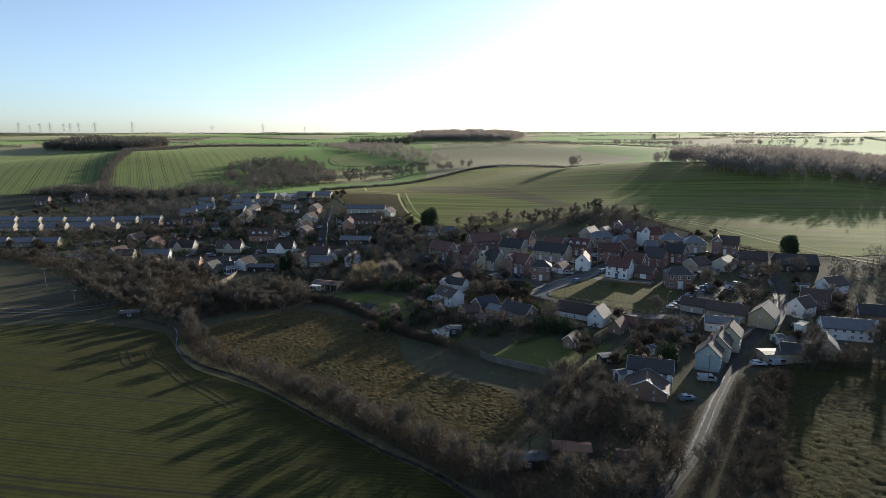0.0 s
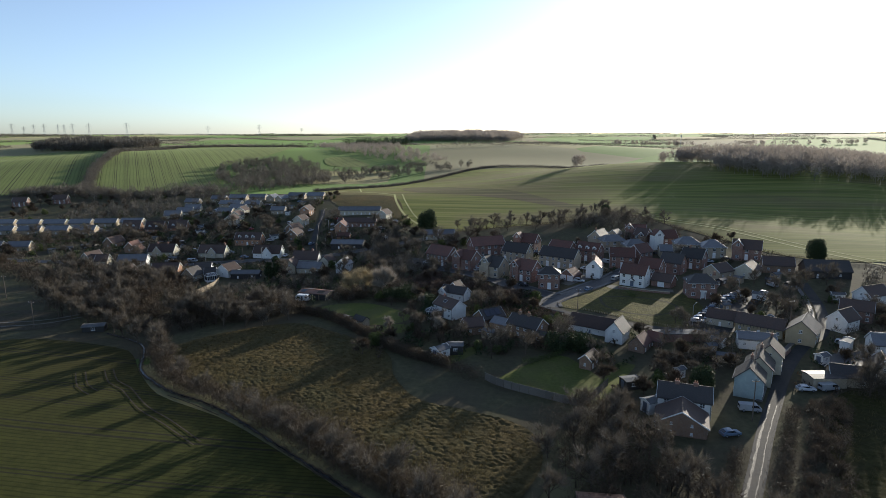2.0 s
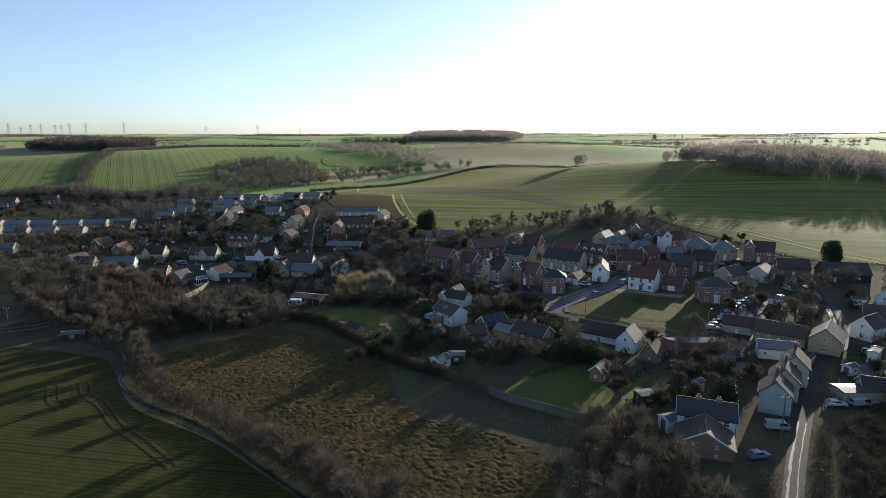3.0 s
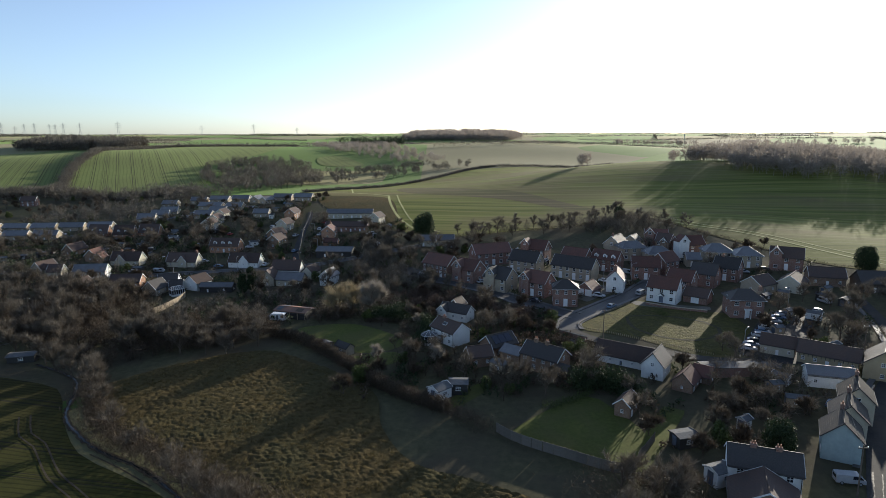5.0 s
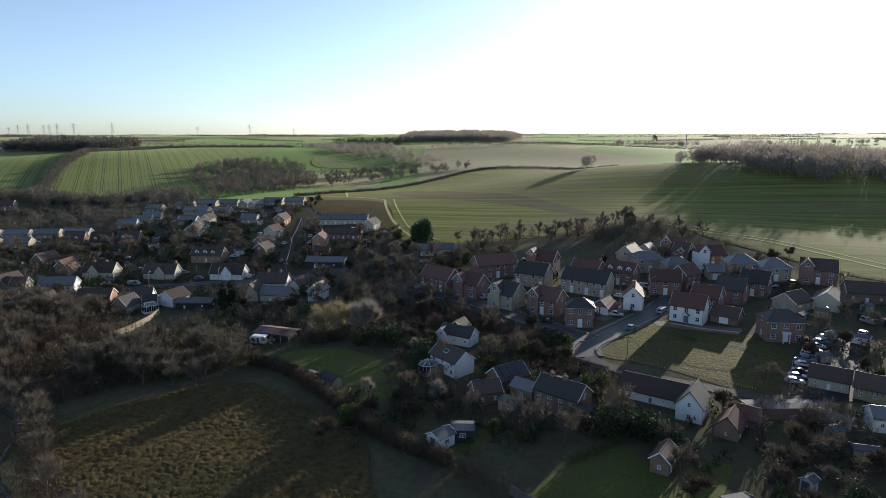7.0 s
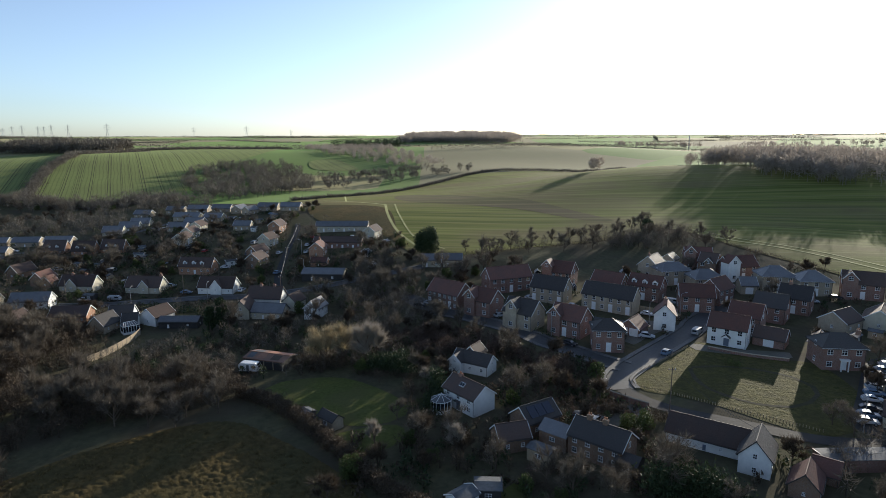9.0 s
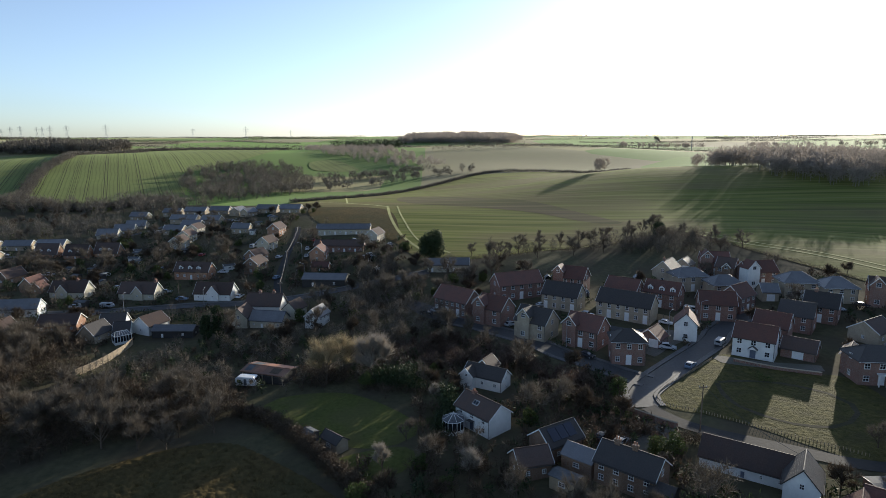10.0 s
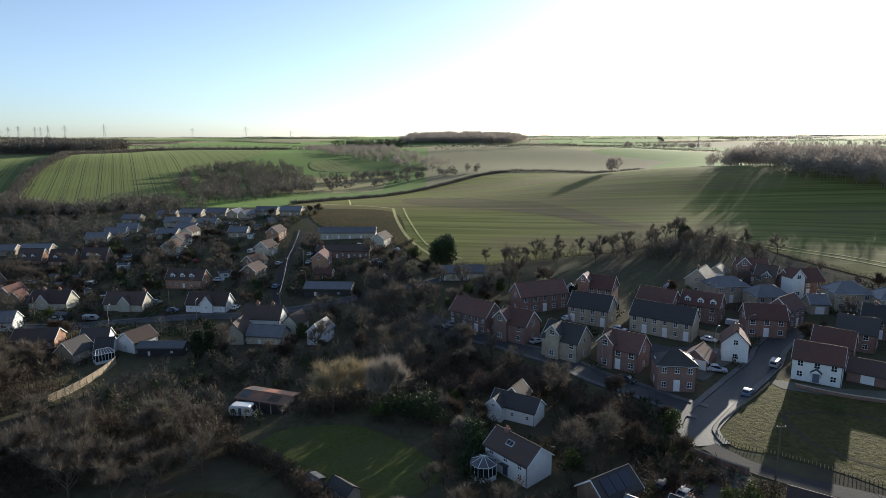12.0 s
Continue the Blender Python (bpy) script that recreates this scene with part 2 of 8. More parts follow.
def foliage(name, a, b, rough=0.7, trans=0.25):
    """Leaves and twigs: colour varies piece by piece, thin pieces let some light through."""
    m, n, l = nodes_of(name)
    p = n["Principled BSDF"]
    geo, r = n.new("ShaderNodeNewGeometry"), n.new("ShaderNodeValToRGB")
    r.color_ramp.elements[0].color, r.color_ramp.elements[1].color = (*a, 1), (*b, 1)
    l.new(geo.outputs["Random Per Island"], r.inputs[0])
    l.new(r.outputs[0], p.inputs["Base Color"])
    p.inputs["Roughness"].default_value, p.inputs["Specular IOR Level"].default_value = rough, 0.2
    if trans:
        t, mx = n.new("ShaderNodeBsdfTranslucent"), n.new("ShaderNodeMixShader")
        mx.inputs[0].default_value = trans
        l.new(r.outputs[0], t.inputs["Color"])
        l.new(p.outputs[0], mx.inputs[1]), l.new(t.outputs[0], mx.inputs[2])
        l.new(mx.outputs[0], n["Material Output"].inputs["Surface"])
    return m


M_FAR = patchwork("far_farmland")
M_GARDEN = surface("garden_ground", (0.062, 0.06, 0.034), (0.108, 0.1, 0.056), 0.95, scale=0.6, big=0.06, big_mix=0.7, third=(0.072, 0.06, 0.043), bump=0.6, bump_dist=0.1, spec=0.05, coords="World")
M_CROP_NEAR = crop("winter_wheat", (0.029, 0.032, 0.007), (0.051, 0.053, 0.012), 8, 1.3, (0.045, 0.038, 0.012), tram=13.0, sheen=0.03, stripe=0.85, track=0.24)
M_CROP_HILL = crop("young_crop", (0.085, 0.108, 0.036), (0.118, 0.138, 0.046), 64, 3.0, (0.085, 0.1, 0.035), tram=10.0, sheen=0.1, track=0.2)
M_STUBBLE = streaked("sown_hillside", (0.085, 0.098, 0.024), (0.175, 0.18, 0.052), (0.15, 0.12, 0.062), 6)
M_FALLOW = streaked("fallow_brown_strip", (0.085, 0.07, 0.04), (0.145, 0.118, 0.068), (0.09, 0.09, 0.035), 6)
M_ROUGH = surface("rough_pasture", (0.049, 0.037, 0.017), (0.114, 0.085, 0.036), 0.95, scale=0.8, detail=8, big=0.05, big_mix=0.6, third=(0.052, 0.051, 0.024), bump=0.9, bump_dist=0.3, spec=0.04, coords="World", sheen=0.05)
M_PADDOCK = surface("paddock_grass", (0.026, 0.027, 0.01), (0.064, 0.058, 0.021), 0.95, scale=0.9, detail=8, big=0.07, big_mix=0.6, third=(0.04, 0.034, 0.018), bump=1.0, bump_dist=0.3, spec=0.03, coords="World", sheen=0.04)
M_LAWN = surface("lawn", (0.045, 0.054, 0.014), (0.078, 0.086, 0.024), 0.9, scale=1.2, big=0.15, big_mix=0.5, third=(0.07, 0.066, 0.028), bump=0.5, bump_dist=0.05, spec=0.1, coords="World", sheen=0.3)
M_GREEN = surface("village_green_turf", (0.031, 0.034, 0.011), (0.1, 0.087, 0.03), 0.88, scale=0.9, detail=8, big=0.3, big_mix=0.7, third=(0.05, 0.046, 0.02), bump=1.0, bump_dist=0.3, spec=0.05, coords="World", sheen=0.15)
M_ROAD = surface("asphalt", (0.05, 0.051, 0.053), (0.078, 0.078, 0.08), 0.6, scale=1.5, big=0.15, big_mix=0.5, third=(0.064, 0.06, 0.056), bump=0.3, bump_dist=0.03, spec=0.2, coords="World")
M_LANE = surface("dark_narrow_asphalt", (0.034, 0.034, 0.035), (0.052, 0.051, 0.05), 0.8, scale=1.5, big=0.2, big_mix=0.7, third=(0.062, 0.057, 0.05), bump=0.4, bump_dist=0.04, spec=0.1, coords="World")
M_PAVE = surface("pavement", (0.085, 0.084, 0.082), (0.15, 0.146, 0.138), 0.7, scale=2, big=0.2, bump=0.2, bump_dist=0.02, coords="World")
M_GRAVEL = surface("gravel", (0.1, 0.093, 0.08), (0.18, 0.165, 0.135), 0.9, scale=3, big=0.1, big_mix=0.6, third=(0.09, 0.09, 0.06), bump=0.5, coords="World")
M_YARD = surface("muddy_yard", (0.05, 0.043, 0.03), (0.098, 0.084, 0.06), 0.9, scale=0.8, detail=8, big=0.1, big_mix=0.6, third=(0.05, 0.052, 0.028), bump=0.6, bump_dist=0.08, spec=0.04, coords="World")
# paler than M_LANE: sun glare on wet asphalt put into the colour
M_WET_GLARE = surface("wet_glare_asphalt", (0.042, 0.04, 0.037), (0.075, 0.071, 0.064), 0.6, scale=1.6, big=0.35, big_mix=0.9, third=(0.032, 0.031, 0.029), bump=0.9, bump_dist=0.08, spec=0.1, coords="World")
M_STRAW = surface("pale_dry_grass", (0.16, 0.165, 0.07), (0.25, 0.24, 0.11), 0.9, scale=1.0, big=0.1, coords="World", spec=0.1, sheen=0.2)
M_SOIL = surface("bare_soil", (0.05, 0.042, 0.03), (0.08, 0.065, 0.045), 0.95, scale=2, big=0.2, coords="World", spec=0.1)
M_WATER = plain("brook_water", (0.015, 0.018, 0.018), 0.2, spec=0.3)
M_BRICK = bricked("red_brick", (0.18, 0.088, 0.066), (0.27, 0.135, 0.1), (0.27, 0.24, 0.2))
M_ORANGE = bricked("orange_brick", (0.31, 0.145, 0.075), (0.41, 0.2, 0.11), (0.4, 0.33, 0.25))
M_BROWN = bricked("brown_brick", (0.16, 0.09, 0.055), (0.24, 0.14, 0.085), (0.28, 0.24, 0.19))
M_BUFF = bricked("buff_brick", (0.28, 0.22, 0.145), (0.38, 0.3, 0.2), (0.42, 0.38, 0.31))
M_STONE = surface("flint_and_stone", (0.32, 0.265, 0.19), (0.44, 0.37, 0.27), 0.85, scale=2.0, big=0.3, bump=0.4, rand=0.1)
M_WHITE = surface("white_render", (0.62, 0.62, 0.59), (0.74, 0.73, 0.7), 0.8, scale=1.0, big=0.4, big_mix=0.3, third=(0.55, 0.55, 0.5), bump=0.1, bump_dist=0.01)
M_CREAM = surface("cream_render", (0.38, 0.345, 0.26), (0.49, 0.445, 0.34), 0.8, scale=1.0, big=0.4, big_mix=0.3, third=(0.46, 0.42, 0.33), bump=0.1, bump_dist=0.01, rand=0.08)
M_YELLOW = surface("pale_yellow_render", (0.3, 0.24, 0.145), (0.38, 0.31, 0.195), 0.8, scale=1.0, big=0.4, big_mix=0.35, third=(0.33, 0.27, 0.17), bump=0.1, bump_dist=0.01)
M_BLUE = surface("pale_blue_render", (0.24, 0.3, 0.3), (0.31, 0.37, 0.365), 0.8, scale=1.0, big=0.4, big_mix=0.35, third=(0.2, 0.24, 0.235), bump=0.1, bump_dist=0.01)
M_BOARD = surface("dark_weatherboard", (0.03, 0.03, 0.03), (0.055, 0.05, 0.045), 0.7, scale=4, stretch=(1, 1, 6))
M_TILE_RED = tiled("red_pantile", (0.108, 0.057, 0.045), (0.168, 0.088, 0.07), 0.7, 0.28, spec=0.12)
M_TILE_BROWN = tiled("brown_tile", (0.072, 0.05, 0.042), (0.112, 0.079, 0.065), 0.7, 0.26, spec=0.12)
M_SLATE = tiled("dark_slate", (0.05, 0.045, 0.042), (0.085, 0.077, 0.072), 0.62, 0.24, spec=0.16)
M_OLDSLATE = tiled("patched_old_slate", (0.036, 0.033, 0.031), (0.095, 0.079, 0.066), 0.7, 0.24, spec=0.1, rand=0.3)
M_TILE_GREY = tiled("grey_concrete_tile", (0.12, 0.12, 0.125), (0.18, 0.18, 0.185), 0.48, 0.3, spec=0.38)
M_SHEET = tiled("rusty_corrugated_sheet", (0.17, 0.085, 0.05), (0.26, 0.14, 0.085), 0.6, 0.8)
M_RUST = tiled("bright_rusted_sheet", (0.26, 0.11, 0.055), (0.38, 0.18, 0.1), 0.6, 0.8)
M_FELT = surface("grey_felt", (0.09, 0.095, 0.1), (0.15, 0.155, 0.16), 0.8, scale=2, big=0.5, spec=0.12)
M_TRIM = plain("white_painted_trim", (0.8, 0.8, 0.78), 0.4)
M_DARKTRIM = plain("dark_painted_trim", (0.05, 0.045, 0.04), 0.5)
M_POT = plain("terracotta_pot", (0.4, 0.18, 0.1), 0.8)
M_GLASS = plain("window_glass", (0.02, 0.024, 0.03), 0.06, spec=0.8)
M_DOOR = plain("painted_door", (0.1, 0.12, 0.16), 0.4, rand=0.5)
M_WOOD = surface("weathered_wood", (0.26, 0.21, 0.14), (0.42, 0.34, 0.23), 0.8, scale=3, stretch=(1, 1, 8))
M_FENCE = surface("grey_fence_board", (0.11, 0.098, 0.082), (0.19, 0.17, 0.142), 0.85, scale=3, stretch=(1, 1, 8), rand=0.15)
M_POLE = surface("creosoted_pole", (0.09, 0.07, 0.055), (0.16, 0.13, 0.1), 0.85, scale=3, stretch=(4, 4, 0.5))
M_STEEL = plain("galvanised_steel", (0.35, 0.36, 0.37), 0.5, metal=0.7)
M_WIRE = plain("overhead_wire", (0.05, 0.05, 0.05), 0.5)
M_TYRE = plain("tyre_rubber", (0.02, 0.02, 0.02), 0.85)
M_SOLAR = plain("solar_panel", (0.012, 0.015, 0.03), 0.15, spec=0.7)
M_BARK = surface("bark", (0.07, 0.055, 0.042), (0.14, 0.11, 0.08), 0.9, scale=4, spec=0.1, rand=0.15)
M_TWIG = foliage("bare_twigs", (0.08, 0.067, 0.053), (0.185, 0.155, 0.116), trans=0.15)
# paler than M_TWIG: distance haze is put into the twig colour
M_HAZED_TWIG = foliage("hazed_far_twigs", (0.22, 0.19, 0.16), (0.36, 0.31, 0.26), trans=0.4)
M_COPSE = foliage("dark_copse_twigs", (0.085, 0.075, 0.06), (0.18, 0.155, 0.12), trans=0.15)
M_WILLOW = foliage("golden_willow_twigs", (0.22, 0.175, 0.1), (0.4, 0.33, 0.2), trans=0.3)
M_PALE = foliage("pale_grey_twigs", (0.2, 0.175, 0.145), (0.34, 0.3, 0.25), trans=0.3)
M_HEDGE = foliage("hedge_twigs", (0.045, 0.035, 0.025), (0.112, 0.084, 0.056), trans=0.15)
M_EVERGREEN = foliage("evergreen_leaves", (0.022, 0.036, 0.016), (0.06, 0.078, 0.032), trans=0.1)
M_SHRUB = foliage("ivy_and_laurel_leaves", (0.04, 0.06, 0.018), (0.1, 0.12, 0.035), trans=0.15)
M_RUSSET = foliage("russet_bare_twigs", (0.06, 0.042, 0.032), (0.15, 0.104, 0.076), trans=0.15)
M_TUSSOCK = foliage("dry_tussock_grass", (0.072, 0.057, 0.024), (0.178, 0.143, 0.06), trans=0.3)


# ---- geometry helpers ----
def finish(me, mat):
    me.materials.append(mat)
    return me


def part(name, bm, mat, parent, label="", m=None):
    """One mesh object under a thing or part."""
    me = bm
    if isinstance(bm, bmesh.types.BMesh):
        me = bpy.data.meshes.new(name)
        bmesh.ops.recalc_face_normals(bm, faces=bm.faces)
        bm.to_mesh(me)
        bm.free()
        me.materials.append(mat)
    ob = new(name, me)
    if parent:
        ob.parent = parent
    if m is not None:
        ob.matrix_basis = m
    return tagged(ob, label)


def thing(name, m, label, category, group="", kind=""):
    ob = tagged(new(name), label, category, group, kind)
    ob.empty_display_size = 0.5
    ob.matrix_basis = m
    return ob


def box(bm, x0, x1, y0, y1, z0, z1, bevel=0.0):
    v = [bm.verts.new(c) for c in ((x0, y0, z0), (x1, y0, z0), (x1, y1, z0), (x0, y1, z0), (x0, y0, z1), (x1, y0, z1), (x1, y1, z1), (x0, y1, z1))]
    fs = [bm.faces.new([v[i] for i in q]) for q in ((3, 2, 1, 0), (4, 5, 6, 7), (0, 1, 5, 4), (1, 2, 6, 5), (2, 3, 7, 6), (3, 0, 4, 7))]
    if bevel:
        bmesh.ops.bevel(bm, geom=list({e for f in fs for e in f.edges}), offset=bevel, segments=2, affect="EDGES")
    return bm


def boxes(*dims):
    bm = bmesh.new()
    for d in dims:
        box(bm, *d)
    return bm


def loft(bm, a, b):
    """Closed solid between two outlines with the same count of points."""
    va, vb = [bm.verts.new(p) for p in a], [bm.verts.new(p) for p in b]
    n = len(va)
    bm.faces.new(va[::-1]), bm.faces.new(vb)
    for i in range(n):
        bm.faces.new((va[i], va[(i + 1) % n], vb[(i + 1) % n], vb[i]))
    return bm


def tube(bm, p, q, r0, r1, n=6):
    p, q = Vector(p), Vector(q)
    d = (q - p).normalized()
    s = d.cross(Vector((0.3, 0.2, 1)) if abs(d.z) < 0.9 else Vector((1, 0, 0))).normalized()
    t = d.cross(s)
    ring = lambda c, r: [c + r * (math.cos(k * math.tau / n) * s + math.sin(k * math.tau / n) * t) for k in range(n)]
    return loft(bm, ring(p, r0), ring(q, r1))


def tri_mesh(name, tris, mat):
    """Mesh of loose triangles from an array of n x 3 corners x 3 coordinates."""
    tris = np.asarray(tris, dtype=np.float32)
    n = len(tris)
    me = bpy.data.meshes.new(name)
    me.vertices.add(3 * n), me.loops.add(3 * n), me.polygons.add(n)
    me.vertices.foreach_set("co", tris.ravel())
    idx = np.arange(3 * n, dtype=np.int32)
    me.loops.foreach_set("vertex_index", idx)
    me.polygons.foreach_set("loop_start", idx[::3].copy())
    me.update(calc_edges=True)
    me.materials.append(mat)
    return me


# ---- the land ----
NEAR_SWELLS = [(-40, 130, -2.7, 60), (-90, 170, -1.1, 70), (40, 130, -0.7, 60), (40, 210, 0.2, 60), (-60, 240, -3.4, 60), (-120, 290, -2.2, 70), (90, 280, -1.7, 60), (0, 310, 2.2, 60), (120, 320, 5.6, 60), (170, 260, 2.3, 70), (-170, 380, -0.1, 80), (-30, 390, 3.2, 70), (0, 30, -1.2, 90), (200, 160, -0.4, 90), (-250, 250, -1.3, 110), (-250, 380, -2.7, 90)]
HILLS = [(-90, 430, 5.7, 80), (60, 440, 8.3, 90), (150, 500, 14.1, 90), (240, 430, 10.0, 90), (300, 540, 15.4, 120), (-220, 500, 0.2, 100), (-340, 640, 13.3, 140), (-230, 800, 13.9, 180), (-100, 680, -4.3, 110), (40, 640, 6.6, 110), (-420, 520, 4.1, 140), (-20, 1000, 9.2, 200), (80, 1420, 15.8, 260), (200, 900, 14.1, 200), (-500, 1000, 9.1, 250)]


def land(x, y):
    x, y = np.asarray(x, float), np.asarray(y, float)
    z = 50 * (1 - np.exp(-(x * x + y * y) / 1400.0**2))
    for a, b, h, s in NEAR_SWELLS + HILLS:
        z = z + h * np.exp(-((x - a) ** 2 + (y - b) ** 2) / s**2)
    far = np.clip((np.hypot(x, y) - 900) / 800, 0, 1)
    z = z + far * (3.0 * np.sin(x / 310 + 1.0) * np.cos(y / 420) + 2.0 * np.sin(x / 130 + y / 170))
    z = z - 0.5 * np.exp(-(brook_gap(x, y) / 9.0) ** 2)
    return z


BROOK = [(-150, 196), (-120, 188), (-92, 181), (-78, 172), (-71, 156.5), (-65, 149.5), (-58, 143.6), (-49, 138.4), (-40, 131), (-24, 115), (-11, 102), (2, 90), (20, 62), (34, 20), (40, -60)]


def brook_gap(x, y):
    d = np.full(np.shape(x), 1e9)
    for (ax, ay), (bx, by) in zip(BROOK, BROOK[1:]):
        k = np.clip(((x - ax) * (bx - ax) + (y - ay) * (by - ay)) / ((bx - ax) ** 2 + (by - ay) ** 2), 0, 1)
        d = np.minimum(d, np.hypot(x - ax - k * (bx - ax), y - ay - k * (by - ay)))
    return d


def ground_at(x, y):
    return float(land(x, y))


def steps(lo, hi, fine, out_lo, out_hi):
    mid = np.arange(lo, hi + 0.1, fine)
    def grow(first, last):
        s, p, r = fine, first, []
        while abs(p - first) < abs(last - first):
            s *= 1.16
            p += math.copysign(s, last - first)
            r.append(p)
        return r
    return np.array(grow(lo, out_lo)[::-1] + list(mid) + grow(hi, out_hi))


gx, gy = steps(-260, 320, 4.0, -4800, 4800), steps(-40, 660, 4.0, -3000, 4900)
GX, GY = np.meshgrid(gx, gy)
GZ = land(GX, GY)
co = np.stack([GX.ravel(), GY.ravel(), GZ.ravel()], 1)
w = len(gx)
i0 = (np.arange(len(gy) - 1)[:, None] * w + np.arange(w - 1)[None]).ravel()
me = bpy.data.meshes.new("ground")
me.from_pydata(co.tolist(), [], np.stack([i0, i0 + 1, i0 + w + 1, i0 + w], 1).tolist())
me.polygons.foreach_set("use_smooth", np.ones(len(me.polygons), dtype=bool))
tagged(new("ground", finish(me, M_FAR)), "rolling winter farmland of green and brown fields", "ground", kind="structure")


def smooth(pts, step=3.0, closed=False):
    """Points along a soft curve through the given ones."""
    p = [Vector(q) for q in pts]
    n, out = len(p), []
    for i in range(n if closed else n - 1):
        g = lambda k: p[k % n] if closed else p[min(max(k, 0), n - 1)]
        a, b, c, d = g(i - 1), g(i), g(i + 1), g(i + 2)
        m = max(1, int((c - b).length / step))
        for j in range(m):
            t = j / m
            out.append(0.5 * ((2 * b) + (c - a) * t + (2 * a - 5 * b + 4 * c - d) * t * t + (3 * b - a - 3 * c + d) * t**3))
    if not closed:
        out.append(p[-1])
    return out


def sheet(name, outline, mat, label, category, lift=0.1, cell=5.0, kind="structure", soft=True):
    """A piece of the land laid over an outline, following the ground."""
    from mathutils.geometry import delaunay_2d_cdt
    edge = smooth(outline, cell, True) if soft else [Vector(q) for q in smooth_straight(outline, cell)]
    xs, ys = [q.x for q in edge], [q.y for q in edge]
    pts = list(edge)
    ex, ey = np.array(xs), np.array(ys)
    for x in np.arange(min(xs) + cell / 2, max(xs), cell):
        for y in np.arange(min(ys) + cell / 2, max(ys), cell):
            if np.min((ex - x) ** 2 + (ey - y) ** 2) > (0.5 * cell) ** 2:
                pts.append(Vector((x, y)))
    n = len(edge)
    vs, _, fs, *_ = delaunay_2d_cdt(pts, [], [list(range(n))], 1, 1e-4)
    vv = np.array([(q.x, q.y) for q in vs])
    zz = land(vv[:, 0], vv[:, 1]) + lift
    bm = bmesh.new()
    bv = [bm.verts.new((a, b, c)) for (a, b), c in zip(vv, zz)]
    for f in fs:
        bm.faces.new([bv[k] for k in f])
    for f in bm.faces:
        f.normal_update()
        if f.normal.z < 0:
            f.normal_flip()
        f.smooth = True
    me = bpy.data.meshes.new(name)
    bm.to_mesh(me)
    bm.free()
    return tagged(new(name, finish(me, mat)), label, category, kind=kind)


def smooth_straight(pts, step):
    out = []
    for a, b in zip(pts, pts[1:] + pts[:1]):
        a, b = Vector(a), Vector(b)
        m = max(1, int((b - a).length / step))
        out += [a.lerp(b, j / m) for j in range(m)]
    return out


def ribbon(name, line, width, mat, label, category, lift=0.14, thick=0.0, step=2.5, kind="structure", side=0.0, rag=0.0):
    """A strip that follows a line over the ground; thick gives it standing edges."""
    p = smooth(line, step)
    bm = bmesh.new()
    rows = []
    for i, q in enumerate(p):
        d = (p[min(i + 1, len(p) - 1)] - p[max(i - 1, 0)]).normalized()
        nrm = Vector((-d.y, d.x))
        wear = random.Random(i * 7 + int(side * 100))
        wob, wide = side + rag * 0.16 * wear.uniform(-1, 1), width * (1 + rag * wear.uniform(-1, 0.6))
        a, b = q + nrm * (wob + wide / 2), q + nrm * (wob - wide / 2)
        za, zb = ground_at(a.x, a.y) + lift, ground_at(b.x, b.y) + lift
        r = [(a.x, a.y, za), (b.x, b.y, zb)]
        if thick:
            r += [(b.x, b.y, zb - thick), (a.x, a.y, za - thick)]
        rows.append([bm.verts.new(c) for c in r])
    for r, s in zip(rows, rows[1:]):
        bm.faces.new((r[0], r[1], s[1], s[0]))
        if thick:
            bm.faces.new((r[1], r[2], s[2], s[1]))
            bm.faces.new((r[3], r[0], s[0], s[3]))
    me = bpy.data.meshes.new(name)
    bm.normal_update()
    bm.to_mesh(me)
    bm.free()
    return tagged(new(name, finish(me, mat)), label, category, kind=kind)


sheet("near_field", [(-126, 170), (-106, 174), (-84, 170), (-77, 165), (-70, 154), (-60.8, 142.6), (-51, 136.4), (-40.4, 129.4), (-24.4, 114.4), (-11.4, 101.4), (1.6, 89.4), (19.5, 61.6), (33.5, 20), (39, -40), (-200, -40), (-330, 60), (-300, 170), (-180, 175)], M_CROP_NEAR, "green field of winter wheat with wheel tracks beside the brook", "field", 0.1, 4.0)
# separate sheet whose outline follows the shade on the meadow's garden side
sheet("shaded_pasture", [(-72, 166), (-68, 175), (-60, 187), (-42, 192), (-22, 180), (-3, 158), (9, 140), (19, 126), (20, 111), (13, 98), (7, 88), (-1, 95), (-13, 108), (-32, 130), (-52, 145), (-66, 155)], M_GARDEN, "smooth pasture laid over the shaded side of the meadow", "pasture", 0.12, 3.0)


def mounds(x, y, gap=1.25, high=0.42):
    """Height of close-set grass tussocks with narrow gaps between them."""
    best = np.full(np.shape(x), 9.0)
    ci, cj = np.floor(x / gap), np.floor(y / gap)
    for di in (-1, 0, 1):
        for dj in (-1, 0, 1):
            a, b = ci + di, cj + dj
            ra = np.modf(np.sin(a * 12.99 + b * 78.23) * 4375.85)[0] * 0.5
            rb = np.modf(np.sin(a * 39.35 + b * 11.14) * 2345.67)[0] * 0.5
            best = np.minimum(best, np.hypot(x - (a + 0.5 + ra * 0.9) * gap, y - (b + 0.5 + rb * 0.9) * gap))
    return high * np.sqrt(np.clip(1 - (best / (0.68 * gap)) ** 2, 0, 1))


